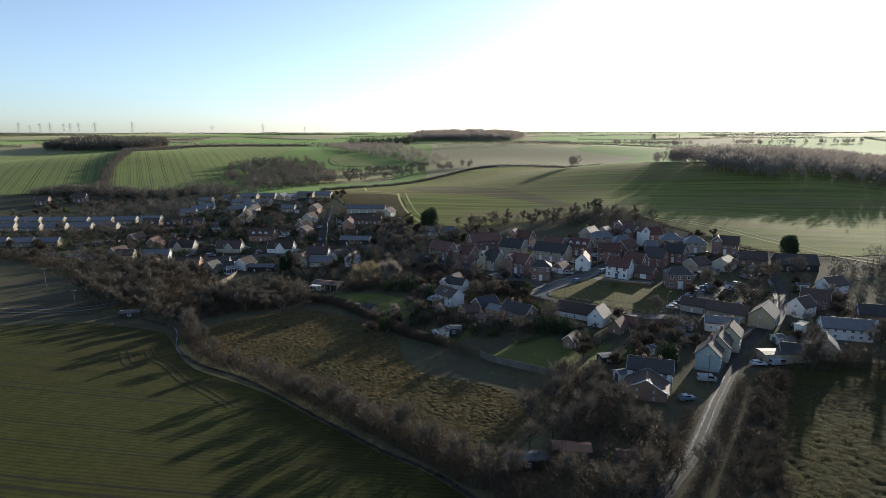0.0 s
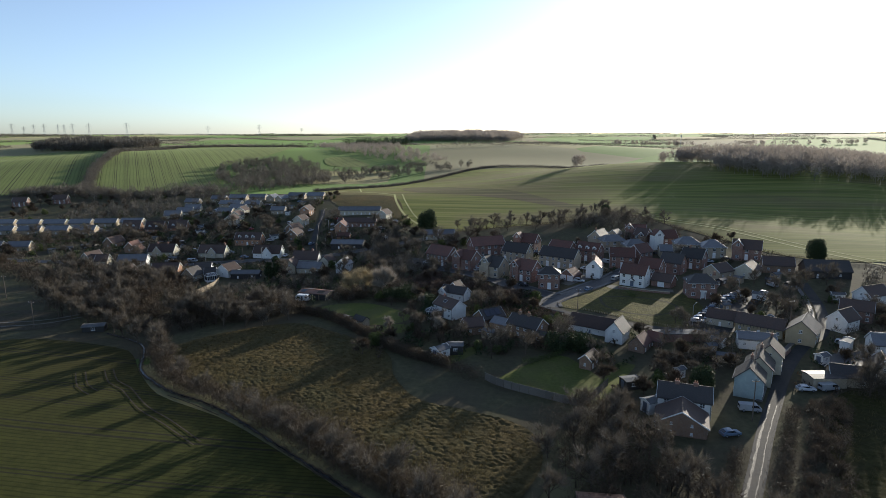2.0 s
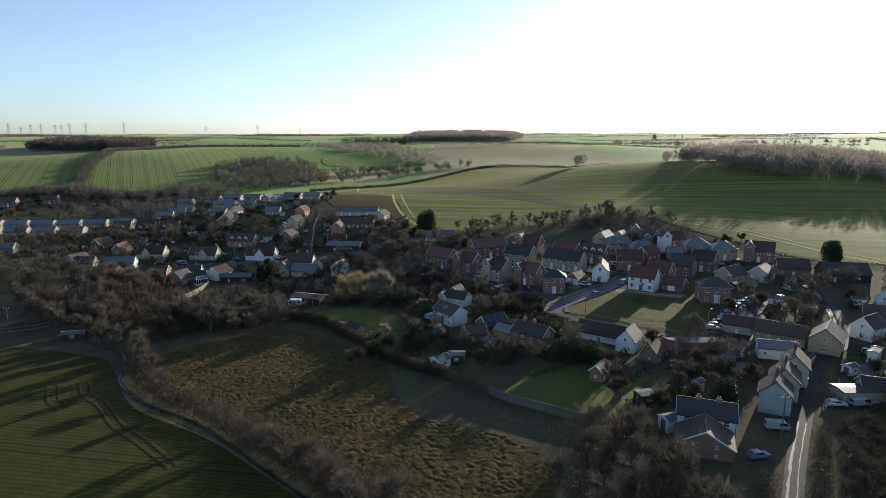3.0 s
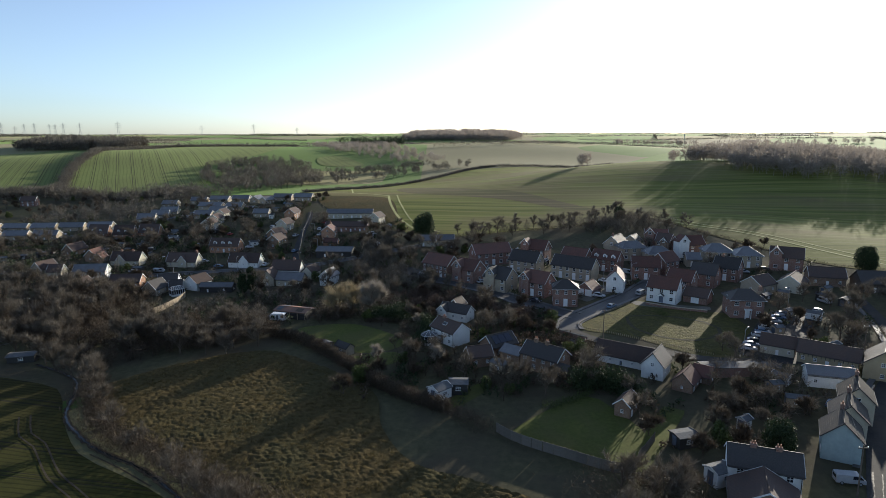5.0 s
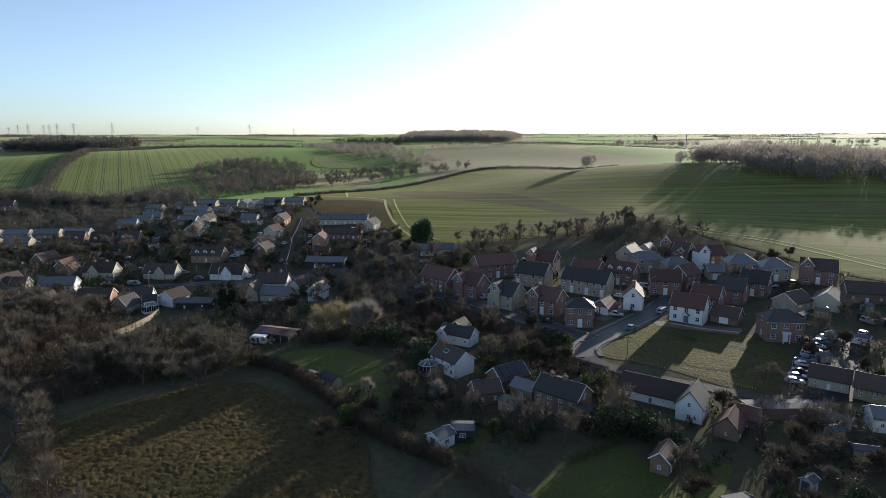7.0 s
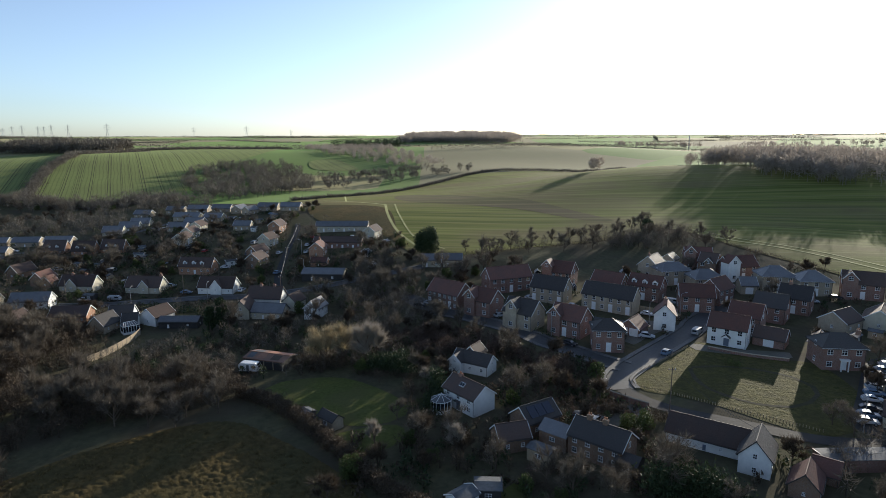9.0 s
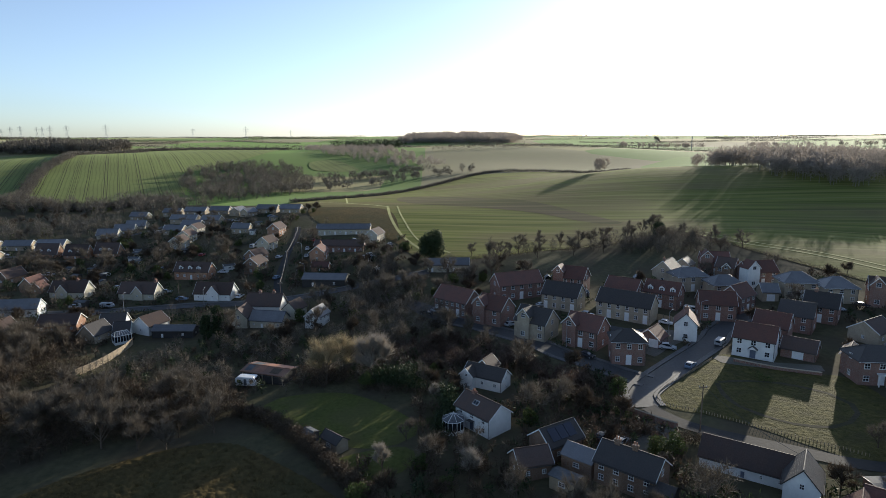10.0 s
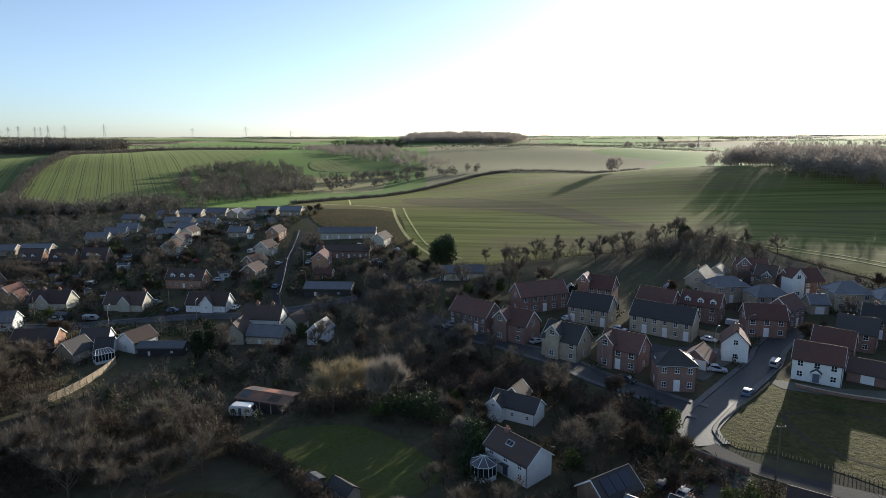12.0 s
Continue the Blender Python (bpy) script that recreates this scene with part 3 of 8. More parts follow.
# tussock outline kept to the sunlit part of the meadow
rough = sheet("rough_meadow", [(-71, 166), (-67, 173), (-56, 183), (-42, 188), (-29, 179.5), (-18, 169), (-12, 160), (-10, 148), (-4, 136), (6, 130), (16, 122), (17, 111), (11, 99), (5, 90), (-1, 97), (-13, 110), (-32, 132), (-52, 147), (-65, 157)], M_ROUGH, "rough brown tussocky meadow behind a hedge", "meadow", 0.14, 0.34)
at = np.empty(3 * len(rough.data.vertices), np.float32)
rough.data.vertices.foreach_get("co", at)
at = at.reshape(-1, 3)
mx, my = 0.83 * at[:, 0] + 0.56 * at[:, 1] + 0.6 * np.sin(at[:, 1] * 0.9), -0.56 * at[:, 0] + 0.83 * at[:, 1] + 0.6 * np.sin(at[:, 0] * 0.7)
at[:, 2] += mounds(mx, my, 1.0, 0.36) * (0.65 + 0.35 * np.sin(mx * 0.37) * np.sin(my * 0.29 + 1)) + mounds(at[:, 0] + 0.5 * at[:, 1], at[:, 1] - 0.4 * at[:, 0], 0.7, 0.12)
rough.data.vertices.foreach_set("co", at.ravel())
sheet("village_ground", [(-330, 330), (-345, 160), (-180, 170), (-126, 165), (-106, 169), (-86, 166), (-76, 161), (-71, 166), (-57, 184), (-42, 188.5), (-23, 176), (-5, 155), (7, 138), (16, 125), (24, 108), (10, 85), (24, 60), (60, 60), (110, 80), (240, 90), (360, 180), (380, 300), (300, 278), (215, 247), (160, 236), (135, 251), (125, 274), (112, 303), (99, 336), (64, 325), (35, 318), (7, 307), (-12, 314), (-20, 345), (-56, 374), (-66, 420), (-110, 440), (-170, 470), (-260, 470), (-340, 420)], M_GARDEN, "dark winter gardens and grass between the houses", "ground", 0.06, 4.0)
sheet("hillside_field", [(-85, 440), (-34, 505), (31, 610), (110, 625), (140, 560), (168, 505), (190, 500), (330, 470), (420, 340), (330, 285), (220, 250), (160, 238), (135, 251), (125, 274), (112, 303), (99, 338), (64, 325), (35, 318), (7, 307), (-12, 314), (-18, 350), (-27, 396), (-60, 415)], M_STUBBLE, "pale green sown field on the hillside beyond the village", "field", 0.16, 7.0)
sheet("fallow_strip", [(-22, 468), (-5, 461), (8, 449), (26, 432), (48, 417), (70, 383), (82, 361), (69, 364), (46, 388), (22, 402), (4, 411), (-13, 420), (-24, 440)], M_FALLOW, "brown fallow strip across the hillside field", "field", 0.2, 6.0)
sheet("rough_bank", [(-67, 412), (-29, 403), (-18, 350), (-13.5, 318), (-24, 341), (-56, 372)], M_ROUGH, "rough brown bank above the terraces", "grass bank", 0.2, 5.0)
sheet("hill_field", [(-262, 478), (-300, 560), (-330, 650), (-370, 790), (-380, 930), (-330, 1060), (-240, 1130), (-205, 1000), (-193, 790), (-206, 665), (-215, 612), (-187, 550), (-177, 495), (-200, 466), (-222, 458)], M_CROP_HILL, "bright green sown field with straight rows on the hill", "field", 0.3, 10.0)
sheet("west_field", [(-500, 480), (-560, 700), (-480, 900), (-390, 850), (-345, 680), (-315, 600), (-274, 490), (-290, 455), (-400, 430)], M_CROP_HILL, "green sown field striped with long shadows", "field", 0.3, 10.0)
sheet("lawn", [(-38, 199), (-36, 206), (-22, 206), (-8, 191), (-15, 184), (-30, 190)], M_LAWN, "mown lawn with long shadows in a big garden", "lawn", 0.1, 2.5)
sheet("lawn", [(12, 143), (19, 151), (29, 157), (33, 150), (35, 141), (28, 132), (19, 138)], M_LAWN, "walled lawn lit in strips by the low sun", "lawn", 0.1, 2.5)
sheet("lawn", [(1, 154), (5, 156), (11, 163), (9, 165), (3, 159)], M_LAWN, "small sunlit lawn beside sheds", "lawn", 0.1, 1.5)
sheet("garden_plot", [(-24, 176), (-20, 182), (-10, 184), (-9, 178), (-18, 173)], M_LAWN, "sunlit strip of grass by a shed", "lawn", 0.1, 2.0)
sheet("village_green", [(37, 197), (41, 202), (47, 207), (54, 214), (60, 219), (63, 216), (70, 208), (78, 205), (79, 195), (74, 180), (62, 174), (56, 178), (49, 186), (42, 191), (38, 193)], M_GREEN, "village green of worn winter turf", "village green", 0.12, 2.0)
sheet("farm_yard", [(-150, 190), (-128, 199), (-111, 197), (-108, 186), (-116, 180), (-130, 173), (-160, 176)], M_YARD, "muddy grey yard with wheel tracks", "yard", 0.14, 4.0)
paddock = sheet("paddock", [(53, 82), (60, 100), (68, 116), (84, 134), (112, 131), (140, 112), (120, 70), (84, 52), (58, 62)], M_PADDOCK, "rough paddock of coarse grass beside the road", "paddock", 0.12, 0.6)
at = np.empty(3 * len(paddock.data.vertices), np.float32)
paddock.data.vertices.foreach_get("co", at)
at = at.reshape(-1, 3)
at[:, 2] += mounds(0.9 * at[:, 0] + 0.4 * at[:, 1], 0.9 * at[:, 1] - 0.4 * at[:, 0], 1.6, 0.26)
paddock.data.vertices.foreach_set("co", at.ravel())
for line in ([(-150, 188), (-132, 186), (-116, 190), (-108, 196)], [(-146, 181), (-128, 182), (-114, 187), (-106, 194)]):
    ribbon("wheel_track", line, 0.8, M_GRAVEL, "pale wheel track across the muddy yard", "track", 0.22)
ribbon("green_path", [(51.2, 203.5), (50.1, 198.3), (50.6, 193.2), (52.6, 190.0), (56.4, 186.4), (62, 184.8), (66.3, 186.3), (69.9, 189.5), (71.2, 193.1), (69.8, 197.7), (67.9, 199.7), (63.5, 202.7), (57.5, 204.2), (51.6, 203.9)], 1.0, M_YARD, "worn oval path across the green", "path", 0.14, rag=0.3)
ribbon("brook_bank", BROOK[2:], 1.2, M_SOIL, "muddy bank of the brook", "bank", 0.17, step=0.9, rag=0.5)
ribbon("water", BROOK[2:], 0.42, M_WATER, "narrow brook between muddy banks", "brook", 0.2, step=0.9, rag=0.6)

# roads, with kerbed pavements
MAIN = [(20, 62), (34, 84), (42, 94), (48.5, 103.5), (56.5, 116), (65, 128.5), (76, 144), (88, 158), (100, 169), (112, 190), (122, 215)]
LANE = [(100, 169), (80, 171), (62, 172.5), (50, 179), (41, 184.5), (36.5, 189), (34, 194), (34.5, 199.5), (40, 206), (50, 216), (61, 227), (66, 234), (74, 242), (84, 250)]
BRANCH = [(38, 205), (34, 209), (29, 215.5), (24, 221), (19, 229.5), (12, 237), (6, 243), (-4, 250)]
CLOSE = [(61, 227), (54, 233), (44, 234.5), (36, 240)]
WEST = [(-260, 275), (-200, 270), (-140, 265), (-110, 266), (-97, 269.5), (-78, 273), (-62, 273), (-45, 276), (-20, 286), (8, 300)]
STREET = [(-52, 275), (-57, 291), (-60, 313), (-62, 334), (-64, 358), (-66, 368)]
BUNG = [(-260, 338), (-210, 341), (-180, 338), (-160, 345), (-139, 380), (-128, 396), (-100, 392)]
# LANE[:7] takes the dark asphalt in place of the shade past the hall
for line, wid, tag in ((MAIN, 2.9, "wet village street between hedges and cottages"), (LANE[:7], 3.2, "narrow lane past the hall"), (LANE[6:], 4.4, "estate road curving round the green"), (BRANCH, 4.4, "cul-de-sac in front of new houses"), (CLOSE, 5.0, "short close between new houses"), (WEST, 3.4, "road past chalet bungalows"), (STREET, 2.5, "straight street up the hill"), (BUNG, 3.4, "road between rows of bungalows")):
    ribbon("road", line, wid, M_LANE if line in (MAIN, STREET, LANE[:7]) else M_ROAD, tag, "road", 0.17)
for line, off in ((LANE[6:], 2.9), (LANE[6:], -2.9), (BRANCH, 2.7), (BRANCH, -2.7), (MAIN[5:], 2.6), (WEST, 2.3)):
    ribbon("pavement", line, 1.1, M_PAVE, "raised pale pavement with a kerb", "pavement", 0.29, 0.2, side=off)
# strips laid on the road for the sun's gleam along it
for off, wid in ((0.72, 0.42), (-0.5, 0.16)):
    ribbon("wheel_track", MAIN[:6], wid, M_WET_GLARE, "wet wheel strip paled for sun glare on the narrow road", "road", 0.2, step=0.8, side=off, rag=0.4)
ribbon("field_track", [(-27.5, 411), (-24, 380), (-17.5, 346), (-9, 322), (-4, 314)], 1.3, M_STRAW, "pale track along the edge of the hillside field", "track", 0.22)
ribbon("field_track", [(-22.5, 412), (-18.5, 380), (-10, 336), (2, 316)], 0.8, M_STRAW, "pale wheel line along the edge of the hillside field", "track", 0.22)
ribbon("field_path", [(-51, 428), (-55, 455), (-62, 500)], 0.9, M_STRAW, "faint footpath over the hillside field", "path", 0.22)
ribbon("field_track", [(-86, 443), (-51, 428), (-27.5, 411)], 1.2, M_STRAW, "pale grass strip above the rough bank", "track", 0.22)
ribbon("field_track", [(99, 342), (112, 316), (133, 290.6), (161, 236), (190, 205)], 1.0, M_STRAW, "pale wheel line across the hillside field", "track", 0.22)
ribbon("field_track", [(103, 344), (117, 316), (138, 291), (166, 238), (195, 207)], 0.8, M_STRAW, "pale wheel line across the hillside field", "track", 0.22)
for line in ([(30.4, 198.4), (32.2, 199.2)], [(32.2, 199.2), (31.2, 200.8)], [(31.2, 200.8), (30.4, 198.4)]):
    ribbon("road_marking", line, 0.18, M_TRIM, "white painted triangle at the road junction", "road marking", 0.19)
sheet("car_park", [(68, 176), (77, 189), (92, 206), (101, 203), (88, 184), (78, 172)], M_LANE, "tarmac car park by the green", "car park", 0.15, 3.0)
sheet("forecourt", [(86, 147), (98, 156), (106, 149), (98, 141)], M_ROAD, "wet tarmac yard beside the street", "yard", 0.13, 3.0)
sheet("driveway", [(22, 181), (26, 187), (31, 190), (36, 184), (30, 176), (24, 177)], M_GRAVEL, "gravel drive between hedges", "driveway", 0.15, 2.0)
sheet("driveway", [(28, 134), (34, 141), (42, 152), (45, 150), (38, 140), (31, 131)], M_LAWN, "sunlit grass strip along a cottage garden", "lawn", 0.14, 2.0)
sheet("driveway", [(32.3, 187.0), (35.2, 184.4), (34.0, 181.6), (31.4, 177.4), (28.6, 178.6), (31.6, 184.4)], M_GRAVEL, "gravel drive between clipped hedges", "driveway", 0.15, 1.5)
sheet("forecourt", [(-12.4, 261.1), (-9.0, 264.3), (-2.3, 256.5), (6.9, 249.1), (7.5, 243.6), (1.0, 246.8), (-6.4, 250.7)], M_ROAD, "tarmac forecourt with parked cars", "forecourt", 0.15, 2.0)
sheet("driveway", [(57, 214), (66, 210), (76, 208), (77, 211), (66, 214), (58, 218)], M_GRAVEL, "pale gravel drive beside the green", "driveway", 0.16, 2.0)
sheet("driveway", [(44, 218), (50, 224), (56, 229), (53, 232), (46, 226), (42, 221)], M_GRAVEL, "pale forecourt with parked cars", "driveway", 0.16, 2.0)
for line in ([(-81.8, 152.6), (-77.4, 145.7), (-73.5, 142.5)], [(-83.6, 151.8), (-78.8, 144.2), (-74.4, 140.6)], [(-76.9, 155.4), (-72.3, 148.5), (-68.1, 145.5), (-60, 136.1), (-52.4, 129.8), (-43.4, 121.3)], [(-78.4, 154.4), (-73.6, 147.2), (-69.2, 144), (-61, 134.6), (-53.4, 128.4), (-44.2, 120)], [(-58.5, 142), (-51.8, 138), (-44.1, 132.6)]):
    ribbon("wheel_track", line, 0.3, M_SOIL, "dark wheel track round the headland", "track", 0.24)


# ---- buildings ----
FOOT = []  # footprints, to keep plants off the houses
MESHES = {}


def lattice(xc, zc, d):
    """One connected frame: sill, jambs, head and glazing bars with open lights between."""
    bm = bmesh.new()
    v = [[bm.verts.new((x, -d, z)) for z in zc] for x in xc]
    nx = len(xc) - 1
    for i in range(nx):
        for j in range(5):
            light = 2 <= i <= nx - 3 and i % 2 == 0 and j in (1, 3)
            if light or (i in (0, nx - 1) and j > 0):
                continue
            bm.faces.new((v[i][j], v[i + 1][j], v[i + 1][j + 1], v[i][j + 1]))
    bmesh.ops.delete(bm, geom=[q for q in bm.verts if not q.link_faces], context="VERTS")
    out = bmesh.ops.extrude_face_region(bm, geom=list(bm.faces))
    for q in out["geom"]:
        if isinstance(q, bmesh.types.BMVert):
            q.co.y = 0.0
    return bm


def window_meshes(w, h, bars):
    key = (round(w, 2), round(h, 2), bars)
    if key not in MESHES:
        t, d = 0.06, 0.06
        xc = [-w / 2 - 0.06, -w / 2, -w / 2 + t]
        for k in range(1, bars):
            xc += [-w / 2 + w * k / bars - 0.03, -w / 2 + w * k / bars + 0.03]
        xc += [w / 2 - t, w / 2, w / 2 + 0.06]
        zc = [-h / 2 - 0.07, -h / 2 + t, -0.03, 0.03, h / 2 - t, h / 2]
        made = []
        for nm, bm, mat in (("window_frame", lattice(xc, zc, d), M_TRIM), ("pane", boxes((-w / 2 + t, w / 2 - t, -0.025, -0.005, -h / 2 + t, h / 2 - t)), M_GLASS)):
            me = bpy.data.meshes.new(nm)
            bmesh.ops.recalc_face_normals(bm, faces=bm.faces)
            bm.to_mesh(me), bm.free()
            made.append(finish(me, mat))
        MESHES[key] = made
    return MESHES[key]


def add_window(root, m, w=1.1, h=1.25, bars=2):
    f, p = window_meshes(w, h, bars)
    ob = part("window", f, None, root, m=m)
    part("pane", p, None, ob)


def door_mesh(wide, white):
    key = ("door", wide, white)
    if key not in MESHES:
        w = wide / 2
        bm = boxes((-w - 0.1, -w, -0.09, 0, 0, 2.2), (w, w + 0.1, -0.09, 0, 0, 2.2), (-w - 0.1, w + 0.1, -0.09, 0, 2.1, 2.25), (-w, w, -0.05, -0.005, 0.02, 2.1), (-w + 0.12, w - 0.12, -0.065, -0.05, 0.2, 0.9), (-w + 0.12, w - 0.12, -0.065, -0.05, 1.05, 1.95))
        me = bpy.data.meshes.new("door")
        bmesh.ops.recalc_face_normals(bm, faces=bm.faces)
        bm.to_mesh(me), bm.free()
        MESHES[key] = finish(me, M_TRIM if white else M_DOOR)
    return MESHES[key]


def gable_wall(L, W, eave, ridge, x0=None, base=-1.2):
    bm = bmesh.new()
    prof = [(-W / 2, base), (W / 2, base), (W / 2, eave), (0, ridge), (-W / 2, eave)]
    a, b = (-L / 2, L / 2) if x0 is None else x0
    return loft(bm, [(a, y, z) for y, z in prof], [(b, y, z) for y, z in prof])


def gable_roof(L, W, eave, ridge, over=0.28, verge=0.22, t=0.16, ends=None):
    k = (ridge - eave) / (W / 2)
    ye, ze = W / 2 + over, eave - over * k
    prof = [(-ye, ze), (0, ridge), (ye, ze), (ye, ze + t * 1.25), (0, ridge + t * 1.3), (-ye, ze + t * 1.25)]
    a, b = (-L / 2 - verge, L / 2 + verge) if ends is None else ends
    bm = bmesh.new()
    v0, v1 = [bm.verts.new((a, y, z)) for y, z in prof], [bm.verts.new((b, y, z)) for y, z in prof]
    for i in range(6):
        bm.faces.new((v0[i], v0[(i + 1) % 6], v1[(i + 1) % 6], v1[i]))
    for v, flip in ((v0, 1), (v1, 0)):
        for q in ((0, 1, 4, 5), (1, 2, 3, 4)):
            bm.faces.new([v[i] for i in (q[::-1] if flip else q)])
    return bm


def bargeboard(x, W, eave, ridge, over=0.28, t=0.05, deep=0.22):
    k = (ridge - eave) / (W / 2)
    ye, ze = W / 2 + over, eave - over * k + 0.2
    bm = bmesh.new()
    for s in (-1, 1):
        loft(bm, [(x, s * ye, ze - deep), (x, 0, ridge + 0.22 - deep), (x, 0, ridge + 0.24), (x, s * ye, ze + 0.02)], [(x + t, s * ye, ze - deep), (x + t, 0, ridge + 0.22 - deep), (x + t, 0, ridge + 0.24), (x + t, s * ye, ze + 0.02)])
    return bm


def chimney(root, x, y, z0, z1, mat=None, w=0.55, d=0.8, pots=2):
    bm = boxes((x - d / 2, x + d / 2, y - w / 2, y + w / 2, z0, z1), (x - d / 2 - 0.06, x + d / 2 + 0.06, y - w / 2 - 0.06, y + w / 2 + 0.06, z1 - 0.3, z1 - 0.12))
    c = part("chimney", bm, mat or M_BRICK, root, "brick chimney stack")
    for i in range(pots):
        px = x + (i - (pots - 1) / 2) * 0.36
        part("chimney_pot", tube(bmesh.new(), (px, y, z1 - 0.02), (px, y, z1 + 0.4), 0.13, 0.1, 8), M_POT, c)


FACE = {"f": 0.0, "r": 90.0, "b": 180.0, "l": 270.0}


def on_face(face, L, W, u, z):
    """Pose of something flat on a wall: u metres along it from its middle."""
    off = W / 2 if face in "fb" else L / 2
    return pose(0, 0, 0, 0, 0, FACE[face]) @ pose(u, -off - 0.004, z)


def porch_front(root, u, y, z, kind):
    """The porch over a front door: a flat canopy, a gabled hood on brackets or a white portico on columns."""
    if kind == "gable":
        bm = bmesh.new()
        for side in (-1, 1):
            loft(bm, [(u, y - 1.0, z + 0.75), (u + side * 1.0, y - 1.0, z - 0.05), (u + side * 1.0, y - 1.0, z + 0.03), (u, y - 1.0, z + 0.84)], [(u, y - 0.003, z + 0.75), (u + side * 1.0, y - 0.003, z - 0.05), (u + side * 1.0, y - 0.003, z + 0.03), (u, y - 0.003, z + 0.84)])
        part("porch_roof", bm, M_SLATE, root, "small slate gabled porch roof")
        part("porch_gable", loft(bmesh.new(), [(u - 0.85, y - 0.92, z), (u + 0.85, y - 0.92, z), (u, y - 0.92, z + 0.7)], [(u - 0.85, y - 0.84, z), (u + 0.85, y - 0.84, z), (u, y - 0.84, z + 0.7)]), M_TRIM, root, "white boarded porch gable")
        for side in (-0.8, 0.8):
            part("porch_bracket", tube(bmesh.new(), (u + side, y - 0.01, z - 0.9), (u + side, y - 0.88, z), 0.05, 0.05, 4), M_TRIM, root)
    elif kind == "portico":
        part("entablature", boxes((u - 0.85, u + 0.85, y - 0.9, y - 0.003, z + 0.05, z + 0.32), (u - 0.95, u + 0.95, y - 1.0, y - 0.003, z + 0.32, z + 0.4)), M_TRIM, root, "white portico roof")
        for side in (-0.7, 0.7):
            part("column", tube(bmesh.new(), (u + side, y - 0.75, -0.1), (u + side, y - 0.75, z + 0.06), 0.13, 0.11, 8), M_TRIM, root, "white portico column")
    else:
        part("canopy", boxes((u - 0.7, u + 0.7, y - 0.7, y - 0.002, z + 0.1, z + 0.2)), M_SLATE, root, "small porch canopy")


def house(name, x, y, az, L, W, ridge, wall, roof, label, category="house", pitch=42.0, storeys=2, cols=3, door=1, white_door=True, trim=True, stacks=(), group="", gwin=1, gable=None, hip=None, dormers=(), ww=1.05, gable_mat=None, porch=None, rear=False):
    """A house: walls, roof, boards, gutters, chimneys, windows and doors. gable = (offset, width, depth, ridge) adds a front gable."""
    FOOT.append((x, y, 0.55 * math.hypot(L, W)))
    c, s = math.cos(radians(az)), math.sin(radians(az))
    g = min(ground_at(x + c * a * L / 2 - s * b * W / 2, y + s * a * L / 2 + c * b * W / 2) for a in (-1, 1) for b in (-1, 1)) * 0.5 + ground_at(x, y) * 0.5
    root = thing(name, pose(x, y, g + 0.1, 0, 0, az), label, category, group)
    board = M_TRIM if trim else M_DARKTRIM
    if hip is None:
        eave = ridge - W / 2 * math.tan(radians(pitch))
        part("wall", gable_wall(L, W, eave, ridge - 0.02), wall, root)
        part("roof", gable_roof(L, W, eave, ridge), roof, root)
        for xx in (-L / 2 - 0.275, L / 2 + 0.225):
            part("bargeboard", bargeboard(xx, W, eave, ridge), board, root)
        part("ridge_tiles", tube(bmesh.new(), (-L / 2 - 0.22, 0, ridge + 0.19), (L / 2 + 0.22, 0, ridge + 0.19), 0.12, 0.12, 6), roof, root)
    else:
        eave = ridge - (W / 2) * math.tan(radians(pitch))
        part("wall", boxes((-L / 2, L / 2, -W / 2, W / 2, -1.2, eave)), wall, root)
        bm = bmesh.new()
        o, r = 0.4, hip / 2
        lo = [bm.verts.new(p) for p in ((-L / 2 - o, -W / 2 - o, eave - 0.05), (L / 2 + o, -W / 2 - o, eave - 0.05), (L / 2 + o, W / 2 + o, eave - 0.05), (-L / 2 - o, W / 2 + o, eave - 0.05))]
        up = [bm.verts.new((v.co.x, v.co.y, eave + 0.12)) for v in lo]
        ra, rb = bm.verts.new((-r, 0, ridge)), bm.verts.new((r, 0, ridge))
        bm.faces.new(lo[::-1])
        for i in range(4):
            bm.faces.new((lo[i], lo[(i + 1) % 4], up[(i + 1) % 4], up[i]))
        bm.faces.new((up[0], up[1], rb, ra)), bm.faces.new((up[1], up[2], rb)), bm.faces.new((up[2], up[3], ra, rb)), bm.faces.new((up[3], up[0], ra))
        part("roof", bm, roof, root)
        for sx, sy, rr in ((-1, -1, -r), (1, -1, r), (1, 1, r), (-1, 1, -r)):
            part("hip_tiles", tube(bmesh.new(), (sx * (L / 2 + o), sy * (W / 2 + o), eave + 0.14), (rr, 0, ridge + 0.03), 0.1, 0.1, 5), roof, root)
        part("fascia", boxes((-L / 2 - o - 0.03, L / 2 + o + 0.03, -W / 2 - o - 0.03, -W / 2 - o - 0.003, eave - 0.08, eave + 0.1)), board, root, "white fascia board")
    for sgn in (-1, 1):
        yy = sgn * (W / 2 + (0.36 if hip is None else 0.5))
        zz = eave - 0.22 if hip is None else eave
        part("gutter", tube(bmesh.new(), (-L / 2 - 0.1, yy, zz), (L / 2 + 0.1, yy, zz), 0.06, 0.06, 5), M_DARKTRIM, root)
    part("downpipe", tube(bmesh.new(), (L / 2 - 0.12, -W / 2 - 0.06, eave - 0.1), (L / 2 - 0.12, -W / 2 - 0.06, -0.1), 0.045, 0.045, 5), M_DARKTRIM, root)
    for fx, top in stacks:
        px = fx * L / 2
        chimney(root, px, 0.0, ridge - 0.5, ridge + top, M_BRICK if wall in (M_WHITE, M_CREAM, M_STONE, M_BLUE) else wall)
    k2 = min(1.0, eave / 4.3)
